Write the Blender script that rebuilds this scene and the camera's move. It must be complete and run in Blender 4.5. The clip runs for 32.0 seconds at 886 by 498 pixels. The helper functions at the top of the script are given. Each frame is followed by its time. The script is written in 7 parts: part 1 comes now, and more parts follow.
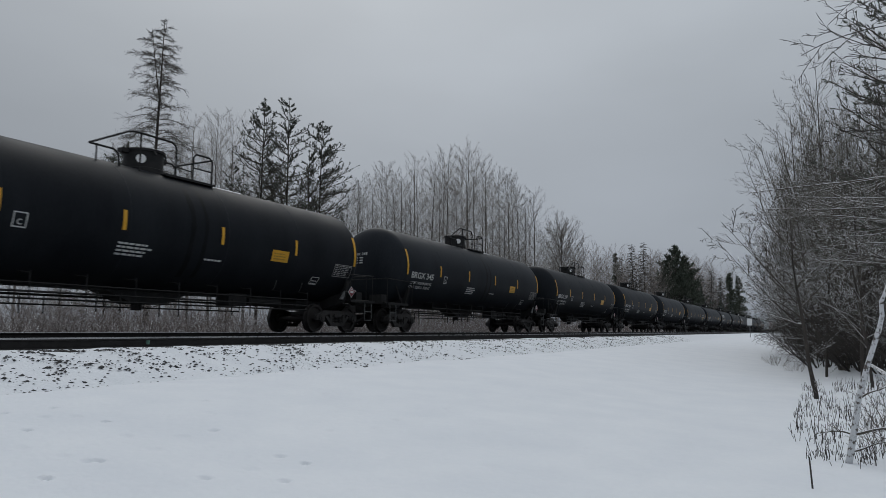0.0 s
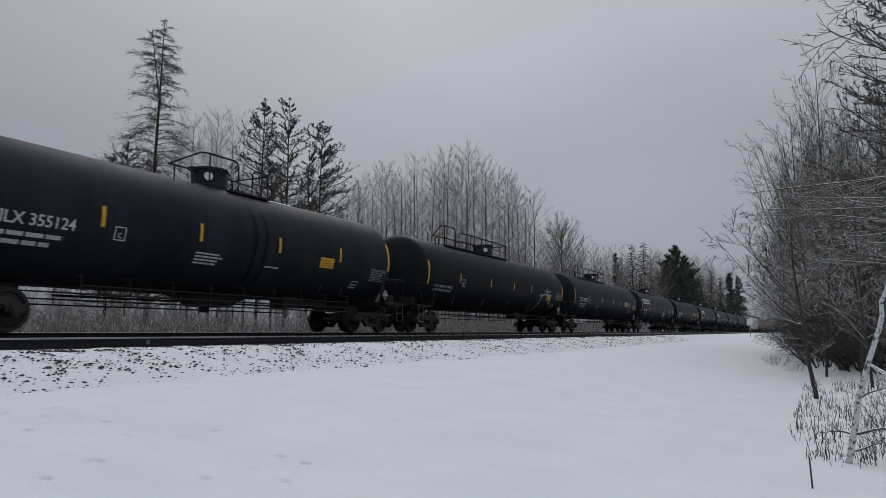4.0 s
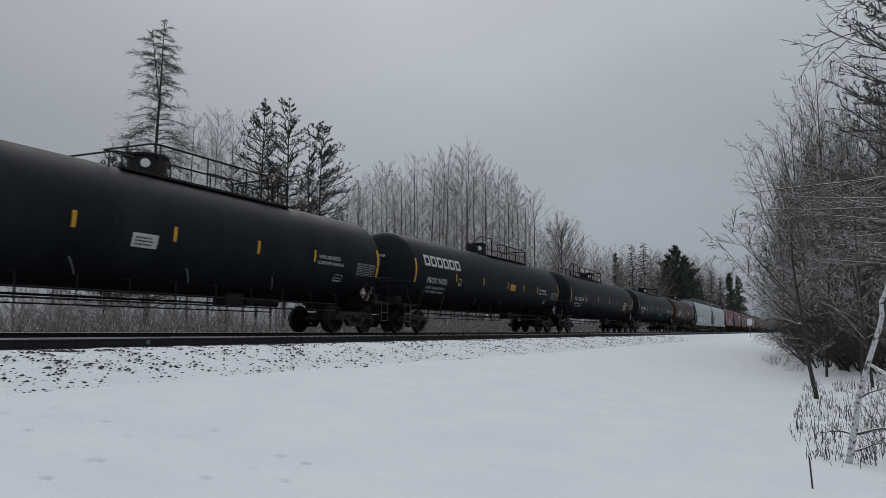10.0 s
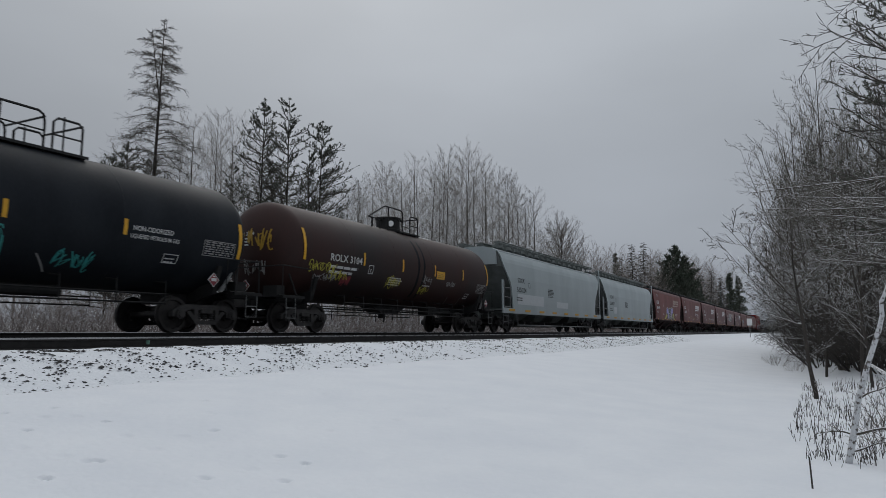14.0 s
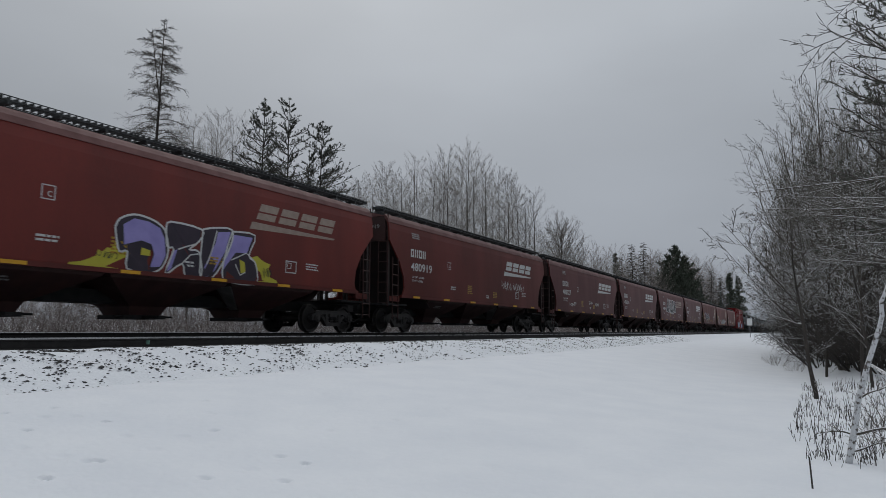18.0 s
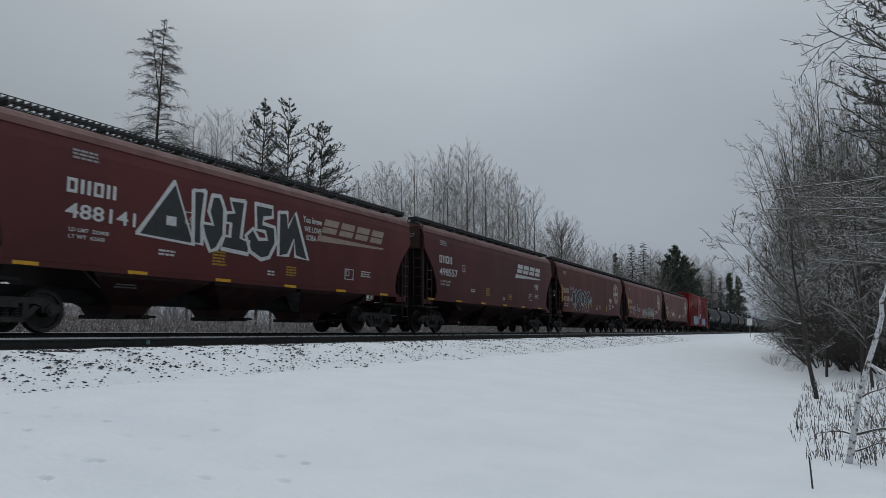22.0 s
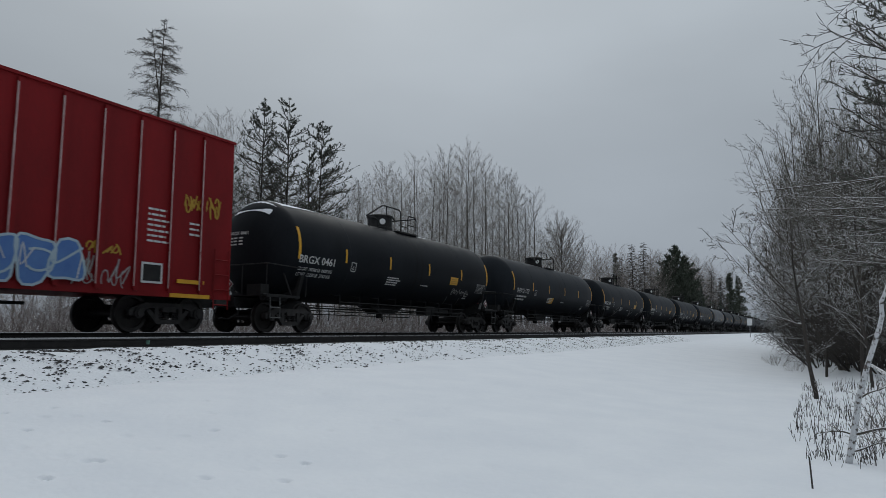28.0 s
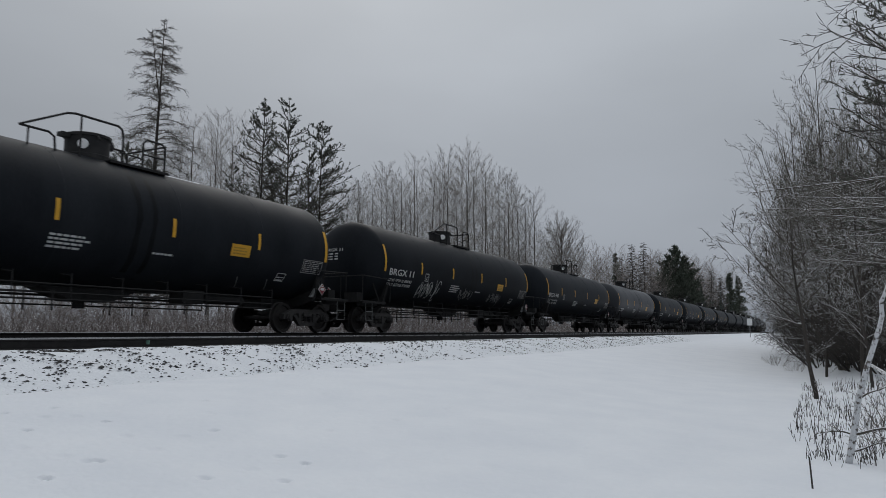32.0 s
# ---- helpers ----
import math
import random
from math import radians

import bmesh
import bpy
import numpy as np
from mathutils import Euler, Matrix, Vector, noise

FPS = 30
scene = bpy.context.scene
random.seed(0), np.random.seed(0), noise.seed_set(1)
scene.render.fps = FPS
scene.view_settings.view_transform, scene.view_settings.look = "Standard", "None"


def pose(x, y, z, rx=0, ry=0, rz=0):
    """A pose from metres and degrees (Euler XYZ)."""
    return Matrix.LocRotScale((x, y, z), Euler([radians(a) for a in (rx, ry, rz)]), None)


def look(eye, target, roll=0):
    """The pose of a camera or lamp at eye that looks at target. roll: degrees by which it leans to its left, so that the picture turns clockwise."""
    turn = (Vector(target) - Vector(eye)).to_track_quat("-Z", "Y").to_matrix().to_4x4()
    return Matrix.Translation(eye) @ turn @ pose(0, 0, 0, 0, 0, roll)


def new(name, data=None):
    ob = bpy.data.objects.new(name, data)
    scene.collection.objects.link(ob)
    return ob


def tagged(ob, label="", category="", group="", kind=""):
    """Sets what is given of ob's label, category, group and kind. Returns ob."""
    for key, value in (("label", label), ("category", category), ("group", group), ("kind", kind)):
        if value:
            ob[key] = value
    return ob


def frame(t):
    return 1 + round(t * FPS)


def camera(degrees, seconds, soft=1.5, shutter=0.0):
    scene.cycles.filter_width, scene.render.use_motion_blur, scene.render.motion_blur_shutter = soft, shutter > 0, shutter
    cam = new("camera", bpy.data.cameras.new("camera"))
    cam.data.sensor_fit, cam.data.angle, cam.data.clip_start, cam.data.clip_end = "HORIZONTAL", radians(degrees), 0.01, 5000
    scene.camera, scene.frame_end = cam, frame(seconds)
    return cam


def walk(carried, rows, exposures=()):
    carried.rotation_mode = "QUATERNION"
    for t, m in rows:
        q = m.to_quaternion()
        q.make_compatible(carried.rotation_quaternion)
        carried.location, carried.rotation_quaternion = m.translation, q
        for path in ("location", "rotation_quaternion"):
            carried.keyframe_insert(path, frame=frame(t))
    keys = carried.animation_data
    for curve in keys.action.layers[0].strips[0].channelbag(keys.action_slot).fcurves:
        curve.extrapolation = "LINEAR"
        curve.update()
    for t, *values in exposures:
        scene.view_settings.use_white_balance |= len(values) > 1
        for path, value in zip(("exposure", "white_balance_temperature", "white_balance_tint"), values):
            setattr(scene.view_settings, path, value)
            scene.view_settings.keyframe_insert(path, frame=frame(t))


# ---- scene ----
# ---------------------------------------------------------------- camera
H = 1.35                      # rail top of the far track above the snow at the tripod
cam = camera(65.61, 32.0, soft=0.6, shutter=0.09)
EYE = Vector((0.0, 0.0, H + 0.006))
HEAD, TILT = radians(27.714), radians(6.885)
AIM = EYE + Vector((math.cos(HEAD) * math.cos(TILT), math.sin(HEAD) * math.cos(TILT), math.sin(TILT)))
walk(cam, [(0.0, look(EYE, AIM)), (32.0, look(EYE, AIM))],
     exposures=[(0.0, 0.0, 6450, 9), (8.0, 0.0, 6480, 10), (14.0, 0.0, 6500, 10), (17.0, 0.0, 6440, 9), (18.0, 0.0, 6520, 10), (19.2, 0.0, 6520, 10), (20.2, 0.0, 6330, 7), (25.0, 0.0, 6330, 7), (30.0, 0.0, 6370, 7), (31.0, 0.0, 6500, 10), (32.0, 0.0, 6500, 10)])

# ---------------------------------------------------------------- sky and sun (overcast winter day)
def build_sky():
    w = bpy.data.worlds.new("overcast_sky")
    scene.world = w
    w.use_nodes = True
    nt = w.node_tree
    nt.nodes.clear()
    N, L = nt.nodes.new, nt.links.new
    out = N("ShaderNodeOutputWorld")
    bg = N("ShaderNodeBackground")
    bg.inputs["Strength"].default_value = 1.0
    sky = N("ShaderNodeTexSky")
    sky.sky_type = "NISHITA"
    sky.sun_disc = False
    sky.sun_elevation = radians(48)
    sky.sun_rotation = radians(90 - 40)
    sky.dust_density = 6.0
    hsv = N("ShaderNodeHueSaturation")
    hsv.inputs["Saturation"].default_value = 0.25
    hsv.inputs["Value"].default_value = 0.06
    L(sky.outputs[0], hsv.inputs["Color"])
    co = N("ShaderNodeTexCoord")
    sep = N("ShaderNodeSeparateXYZ")
    L(co.outputs["Generated"], sep.inputs[0])
    ramp = N("ShaderNodeValToRGB")
    e = ramp.color_ramp.elements
    e[0].position, e[0].color = 0.0, (0.250, 0.276, 0.317, 1)
    e[1].position, e[1].color = 1.0, (0.62, 0.66, 0.70, 1)
    m = e.new(0.22)
    m.color = (0.268, 0.294, 0.331, 1)
    m = e.new(0.46)
    m.color = (0.312, 0.338, 0.369, 1)
    L(sep.outputs["Z"], ramp.inputs["Fac"])
    no = N("ShaderNodeTexNoise")
    no.inputs["Scale"].default_value = 2.2
    no.inputs["Detail"].default_value = 4.0
    no.inputs["Roughness"].default_value = 0.45
    mp = N("ShaderNodeMapping")
    mp.inputs["Scale"].default_value = (1, 1, 2.6)
    L(co.outputs["Generated"], mp.inputs[0])
    L(mp.outputs[0], no.inputs["Vector"])
    mr = N("ShaderNodeMapRange")
    mr.inputs["From Min"].default_value = 0.3
    mr.inputs["From Max"].default_value = 0.7
    mr.inputs["To Min"].default_value = 0.93
    mr.inputs["To Max"].default_value = 1.07
    L(no.outputs["Fac"], mr.inputs["Value"])
    mul = N("ShaderNodeMix")
    mul.data_type, mul.blend_type = "RGBA", "MULTIPLY"
    mul.inputs["Factor"].default_value = 1.0
    L(ramp.outputs[0], mul.inputs["A"])
    # thinner cloud towards the hidden sun
    dot = N("ShaderNodeVectorMath")
    dot.operation = "DOT_PRODUCT"
    dot.inputs[1].default_value = (0.67, 0.24, 0.70)
    L(co.outputs["Generated"], dot.inputs[0])
    glow = N("ShaderNodeMapRange")
    glow.inputs["From Min"].default_value = 0.55
    glow.inputs["From Max"].default_value = 1.0
    glow.inputs["To Min"].default_value = 1.0
    glow.inputs["To Max"].default_value = 1.42
    glow.interpolation_type = "SMOOTHSTEP"
    L(dot.outputs["Value"], glow.inputs["Value"])
    gm = N("ShaderNodeMath")
    gm.operation = "MULTIPLY"
    L(mr.outputs[0], gm.inputs[0])
    L(glow.outputs[0], gm.inputs[1])
    L(gm.outputs[0], mul.inputs["B"])
    mix = N("ShaderNodeMix")
    mix.data_type = "RGBA"
    mix.inputs["Factor"].default_value = 0.9
    L(hsv.outputs[0], mix.inputs["A"])
    L(mul.outputs["Result"], mix.inputs["B"])
    L(mix.outputs["Result"], bg.inputs["Color"])
    L(bg.outputs[0], out.inputs[0])
    sun = bpy.data.lights.new("sun", "SUN")
    sun.energy, sun.angle, sun.color = 0.5, radians(40), (1.0, 0.97, 0.93)
    ob = new("sun", sun)
    ob.matrix_world = look((62, 34, 70), (0, 0, 0))
build_sky()

# ---------------------------------------------------------------- materials
def mat(name, a, b=None, rough=0.6, metal=0.0, scale=6.0, fine=60.0, bump=0.15, dist=0.01, spec=0.5, top=None, top_amt=0.0, stretch=(1, 1, 1), var=0.0):
    """Two-colour mottled surface with fine grain; top: a second coat (snow, dust) lying on upward faces."""
    m = bpy.data.materials.new(name)
    m.use_nodes = True
    nt = m.node_tree
    N, L = nt.nodes.new, nt.links.new
    p = nt.nodes["Principled BSDF"]
    p.inputs["Roughness"].default_value = rough
    p.inputs["Metallic"].default_value = metal
    p.inputs["Specular IOR Level"].default_value = spec
    b = b or tuple(x * 0.75 for x in a)
    co = N("ShaderNodeTexCoord")
    mp = N("ShaderNodeMapping")
    mp.inputs["Scale"].default_value = stretch
    L(co.outputs["Object"], mp.inputs[0])
    n1, n2 = N("ShaderNodeTexNoise"), N("ShaderNodeTexNoise")
    for n, s, d in ((n1, scale, 5.0), (n2, fine, 3.0)):
        n.inputs["Scale"].default_value = s
        n.inputs["Detail"].default_value = d
        L(mp.outputs[0], n.inputs["Vector"])
    add = N("ShaderNodeMath")
    add.operation = "MULTIPLY_ADD"
    add.inputs[1].default_value = 0.35
    L(n2.outputs["Fac"], add.inputs[0])
    L(n1.outputs["Fac"], add.inputs[2])
    mr = N("ShaderNodeMapRange")
    mr.inputs["From Min"].default_value = 0.45
    mr.inputs["From Max"].default_value = 0.95
    L(add.outputs[0], mr.inputs["Value"])
    mix = N("ShaderNodeMix")
    mix.data_type = "RGBA"
    mix.inputs["A"].default_value = (*a, 1)
    mix.inputs["B"].default_value = (*b, 1)
    L(mr.outputs[0], mix.inputs["Factor"])
    col = mix.outputs["Result"]
    if var:
        oi = N("ShaderNodeObjectInfo")
        vr = N("ShaderNodeMapRange")
        vr.inputs["To Min"].default_value = 1 - var
        vr.inputs["To Max"].default_value = 1 + var
        L(oi.outputs["Random"], vr.inputs["Value"])
        mu = N("ShaderNodeMix")
        mu.data_type, mu.blend_type = "RGBA", "MULTIPLY"
        mu.inputs["Factor"].default_value = 1.0
        L(col, mu.inputs["A"])
        L(vr.outputs[0], mu.inputs["B"])
        col = mu.outputs["Result"]
    if top:
        ge = N("ShaderNodeNewGeometry")
        sp = N("ShaderNodeSeparateXYZ")
        L(ge.outputs["Normal"], sp.inputs[0])
        n3 = N("ShaderNodeTexNoise")
        n3.inputs["Scale"].default_value = 3.0
        n3.inputs["Detail"].default_value = 4.0
        L(co.outputs["Object"], n3.inputs["Vector"])
        ad = N("ShaderNodeMath")
        ad.operation = "ADD"
        L(sp.outputs["Z"], ad.inputs[0])
        L(n3.outputs["Fac"], ad.inputs[1])
        r3 = N("ShaderNodeMapRange")
        r3.inputs["From Min"].default_value = 1.75 - top_amt
        r3.inputs["From Max"].default_value = 1.95 - top_amt
        L(ad.outputs[0], r3.inputs["Value"])
        m3 = N("ShaderNodeMix")
        m3.data_type = "RGBA"
        L(r3.outputs[0], m3.inputs["Factor"])
        L(col, m3.inputs["A"])
        m3.inputs["B"].default_value = (*top, 1)
        col = m3.outputs["Result"]
    L(col, p.inputs["Base Color"])
    rr = N("ShaderNodeMapRange")
    rr.inputs["To Min"].default_value = max(0.03, rough - 0.12)
    rr.inputs["To Max"].default_value = min(1.0, rough + 0.12)
    L(n1.outputs["Fac"], rr.inputs["Value"])
    L(rr.outputs[0], p.inputs["Roughness"])
    if bump:
        bp = N("ShaderNodeBump")
        bp.inputs["Strength"].default_value = bump
        bp.inputs["Distance"].default_value = dist
        L(n2.outputs["Fac"], bp.inputs["Height"])
        L(bp.outputs[0], p.inputs["Normal"])
    return m


SNOWC = (0.82, 0.84, 0.87)
snow = mat("snow", (0.82, 0.845, 0.885), (0.76, 0.79, 0.84), 0.8, 0, 1.3, 14, 0.35, 0.03, 0.3)
gravel_snow = mat("snowy_ballast", (0.815, 0.84, 0.88), (0.755, 0.785, 0.83), 0.85, 0, 2.0, 24, 0.45, 0.04, 0.3)
gravel = mat("dark_ballast", (0.035, 0.036, 0.039), (0.075, 0.075, 0.078), 0.9, 0, 9, 45, 0.8, 0.04)
stone_m = mat("ballast_stone", (0.035, 0.035, 0.037), (0.09, 0.087, 0.087), 0.85, 0, 8, 40, 0.5, 0.01, var=0.4)
rail_side = mat("rusty_rail", (0.020, 0.018, 0.018), (0.013, 0.012, 0.012), 0.75, 0.3, 9, 80, 0.3)
rail_head = mat("polished_rail", (0.55, 0.55, 0.56), (0.42, 0.42, 0.43), 0.28, 1.0, 5, 90, 0.05)
tie_m = mat("creosoted_tie", (0.05, 0.04, 0.033), (0.09, 0.075, 0.06), 0.9, 0, 5, 40, 0.5)
oil_stain = mat("spilled_oil", (0.008, 0.009, 0.0105), (0.013, 0.014, 0.016), 0.45, 0, 3, 30, 0.1, 0.004, 0.06)
tank_black = mat("black_tank_paint", (0.0125, 0.0146, 0.0185), (0.0245, 0.0282, 0.0335), 0.50, 0, 1.1, 25, 0.06, 0.004, 0.06, stretch=(1, 1, 0.35), var=0.25)
tank_navy = mat("dark_grey_blue_tank_paint", (0.03, 0.034, 0.042), (0.045, 0.048, 0.055), 0.45, 0, 0.9, 25, 0.06, 0.004, 0.25, stretch=(1, 1, 0.35))
tank_brown = mat("weathered_brown_tank_paint", (0.012, 0.0095, 0.010), (0.044, 0.015, 0.012), 0.6, 0, 0.35, 30, 0.12, 0.004, 0.35, stretch=(1, 1, 0.35))
steel_black = mat("black_steel", (0.015, 0.0155, 0.0165), (0.034, 0.033, 0.033), 0.65, 0.0, 5, 50, 0.2, spec=0.2, var=0.2)
truck_steel = mat("grimy_cast_steel", (0.034, 0.033, 0.034), (0.075, 0.07, 0.068), 0.7, 0.2, 6, 50, 0.3)
wheel_m = mat("wheel_steel", (0.035, 0.033, 0.033), (0.07, 0.064, 0.062), 0.55, 0.6, 6, 50, 0.2)
# soot, with the shade inside the hopper ends darkened into the colour
hop_soot_shade = mat("sooty_steel", (0.018, 0.013, 0.0125), (0.036, 0.020, 0.018), 0.7, 0, 2, 30, 0.2)
hop_red = mat("oxide_red_hopper_paint", (0.152, 0.0230, 0.0170), (0.086, 0.0190, 0.0160), 0.55, 0, 0.7, 30, 0.1, 0.004, 0.35, stretch=(1, 1, 0.3), var=0.22)
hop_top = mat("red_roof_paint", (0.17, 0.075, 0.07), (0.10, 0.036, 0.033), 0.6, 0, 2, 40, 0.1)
hop_maroon = mat("dull_maroon_hopper_paint", (0.118, 0.0225, 0.0220), (0.074, 0.0180, 0.0190), 0.55, 0, 0.7, 30, 0.1, 0.004, 0.35, stretch=(1, 1, 0.3), var=0.12)
hop_rust = mat("faded_red_brown_hopper_paint", (0.140, 0.0275, 0.0215), (0.075, 0.0195, 0.0170), 0.6, 0, 0.5, 30, 0.1, 0.004, 0.3, stretch=(1, 1, 0.22), var=0.12)
# dusty steel, made paler for the light caught on a chute face
lit_dust_steel = mat("road_dusted_steel", (0.24, 0.24, 0.245), (0.10, 0.098, 0.098), 0.6, 0.2, 3, 30, 0.2)
silver_p = mat("dull_silver_spray_paint", (0.105, 0.098, 0.10), (0.05, 0.042, 0.044), 0.5, 0, 4)
smoke_p = mat("thin_black_spray", (0.030, 0.0155, 0.0165), (0.020, 0.013, 0.0145), 0.6, 0, 3)
plum_p = mat("dark_plum_spray_paint", (0.035, 0.022, 0.040), (0.022, 0.016, 0.028), 0.5, 0, 3)
# darker red for chutes, end plates and ladders
hop_dark = mat("grimy_red_steel", (0.055, 0.020, 0.018), (0.030, 0.014, 0.0135), 0.65, 0, 2, 30, 0.2)
hop_grey = mat("pale_grey_hopper_paint", (0.45, 0.505, 0.52), (0.37, 0.42, 0.435), 0.5, 0, 0.8, 30, 0.1, 0.004, 0.4, stretch=(1, 1, 0.3))
hop_grey_dk = mat("dusty_green_grey_steel", (0.20, 0.22, 0.215), (0.12, 0.13, 0.125), 0.65, 0, 2, 30, 0.2)
box_red = mat("red_boxcar_paint", (0.23, 0.010, 0.013), (0.13, 0.009, 0.011), 0.6, 0, 0.8, 30, 0.12, 0.004, 0.18, stretch=(1, 1, 0.3))
# pale lines along the boxcar's rib and door edges
box_edge = mat("worn_rib_edge", (0.62, 0.52, 0.50), (0.42, 0.28, 0.27), 0.6, 0, 4, 60, 0.1)
grate = mat("galvanised_grating", (0.06, 0.063, 0.065), (0.03, 0.032, 0.033), 0.6, 0.4, 8, 60, 0.3)
yellow = mat("yellow_reflective_tape", (0.75, 0.40, 0.02), (0.62, 0.32, 0.02), 0.5, 0, 6, 60, 0.05)
white_p = mat("white_stencil_paint", (0.66, 0.67, 0.67), (0.50, 0.51, 0.51), 0.6, 0, 8, 70, 0.05)
dull_p = mat("faded_white_paint", (0.36, 0.36, 0.36), (0.24, 0.24, 0.24), 0.65, 0, 8, 70, 0.05)
faded_logo = mat("faded_tan_paint", (0.36, 0.29, 0.24), (0.27, 0.20, 0.17), 0.65, 0, 5, 60, 0.05)
cream_p = mat("cream_emblem_paint", (0.50, 0.45, 0.36), (0.40, 0.35, 0.28), 0.6, 0, 5, 60, 0.05)
black_p = mat("black_stencil_paint", (0.02, 0.022, 0.024), (0.04, 0.042, 0.045), 0.6)
grey_patch = mat("fresh_grey_patch_paint", (0.60, 0.63, 0.65), (0.55, 0.58, 0.60), 0.5)
red_p = mat("red_placard_paint", (0.26, 0.035, 0.05), (0.18, 0.03, 0.04), 0.5)
lilac = mat("lilac_spray_paint", (0.33, 0.29, 0.62), (0.24, 0.21, 0.5), 0.5, 0, 3)
teal = mat("teal_spray_paint", (0.05, 0.36, 0.34), (0.04, 0.28, 0.27), 0.5, 0, 3)
skyblue = mat("blue_spray_paint", (0.06, 0.15, 0.42), (0.10, 0.22, 0.48), 0.5, 0, 3)
icy = mat("pale_blue_spray_paint", (0.42, 0.53, 0.60), (0.32, 0.43, 0.52), 0.5, 0, 3)
lime = mat("yellow_spray_paint", (0.55, 0.50, 0.05), (0.46, 0.42, 0.04), 0.5, 0, 3)
ochre = mat("ochre_spray_paint", (0.42, 0.25, 0.02), (0.34, 0.2, 0.02), 0.5, 0, 3)
lamp_white = mat("white_reflector", (0.8, 0.8, 0.8), (0.75, 0.75, 0.75), 0.4)
light_steel = mat("pale_painted_steel", (0.24, 0.25, 0.25), (0.09, 0.09, 0.09), 0.5, 0.2, 6)
post_grey = mat("grey_post_paint", (0.25, 0.26, 0.27), (0.2, 0.2, 0.21), 0.6)

# ---------------------------------------------------------------- mesh tools
class B:
    """A small mesh builder: points, faces, and solids made of them."""

    def __init__(self):
        self.v, self.f = [], []

    def add(self, vs, fs):
        k = len(self.v)
        self.v.extend(tuple(p) for p in vs)
        self.f.extend(tuple(i + k for i in q) for q in fs)
        return self

    def box(self, x0, x1, y0, y1, z0, z1):
        vs = [(x, y, z) for z in (z0, z1) for y in (y0, y1) for x in (x0, x1)]
        return self.add(vs, [(0, 2, 3, 1), (4, 5, 7, 6), (0, 1, 5, 4), (2, 6, 7, 3), (0, 4, 6, 2), (1, 3, 7, 5)])

    def tube(self, pts, r, n=5, r1=None, caps=True):
        pts = [Vector(p) for p in pts]
        r1 = r if r1 is None else r1
        rings = []
        for i, p in enumerate(pts):
            a = pts[max(i - 1, 0)]
            c = pts[min(i + 1, len(pts) - 1)]
            d = (c - a).normalized()
            u = d.cross(Vector((0, 0, 1)))
            u = u.normalized() if u.length > 1e-3 else Vector((1, 0, 0))
            w = d.cross(u)
            rad = r + (r1 - r) * i / max(1, len(pts) - 1)
            rings.append([p + (u * math.cos(q) + w * math.sin(q)) * rad for q in (2 * math.pi * j / n for j in range(n))])
        return self.loft(rings, caps)

    def loft(self, rings, caps=True, close=True):
        n = len(rings[0])
        vs = [p for ring in rings for p in ring]
        fs = []
        for i in range(len(rings) - 1):
            for j in range(n if close else n - 1):
                a, b = i * n + j, i * n + (j + 1) % n
                fs.append((a, b, b + n, a + n))
        if caps:
            fs.append(tuple(range(n - 1, -1, -1)))
            fs.append(tuple(range((len(rings) - 1) * n, len(rings) * n)))
        return self.add(vs, fs)

    def prism(self, poly, y0, y1):
        """A polygon in x, z carried from y0 to y1."""
        return self.loft([[(x, y0, z) for x, z in poly], [(x, y1, z) for x, z in poly]])

    def prism_x(self, poly, x0, x1):
        """A polygon in y, z carried from x0 to x1."""
        return self.loft([[(x0, y, z) for y, z in poly], [(x1, y, z) for y, z in poly]])

    def disc(self, c, axis, r, d, n=20, r1=None):
        c, axis = Vector(c), Vector(axis)
        return self.tube([c - axis * d / 2, c + axis * d / 2], r, n, r1)

    def mesh(self, name, material, smooth=False):
        me = bpy.data.meshes.new(name)
        me.from_pydata(self.v, [], self.f)
        if smooth:
            me.polygons.foreach_set("use_smooth", [True] * len(me.polygons))
        me.materials.append(material)
        bm = bmesh.new()
        bm.from_mesh(me)
        bmesh.ops.recalc_face_normals(bm, faces=bm.faces)
        if smooth == "sharp":
            for e in bm.edges:
                if len(e.link_faces) == 2 and e.calc_face_angle(0) > 0.6:
                    e.smooth = False
        bm.to_mesh(me)
        bm.free()
        return me


MESHES = {}
SIZE = {"tall": 1.0, "paint": 1.0}       # height factor of the bodies being built, and of what is painted on them
UNSCALED = ("axle", "wheel", "side_frame", "spring_nest", "bolster", "brake_beam", "coupler", "brake_hose")


def part(name, b, material, parent, label="", key=None, smooth=False, at=None, kind=""):
    """One mesh object under a thing or a part. b: a builder or a function that makes one; key: alike pieces share their mesh."""
    me = MESHES.get(key) if key else None
    if me is None:
        b = b() if callable(b) else b
        if SIZE["tall"] != 1 and name not in UNSCALED:
            b.v = [(x, y, z * SIZE["tall"]) for x, y, z in b.v]
        me = b.mesh(name, material, smooth)
        if key:
            MESHES[key] = me
    ob = new(name, me)
    ob.parent = parent
    if at is not None:
        ob.matrix_parent_inverse = Matrix.Translation(at)
    return tagged(ob, label, kind=kind)


def thing(name, b, material, label, category, group="", kind="", smooth=False, m=None):
    ob = new(name, b.mesh(name, material, smooth) if b else None)
    if m is not None:
        ob.matrix_basis = m
    return tagged(ob, label, category, group, kind)


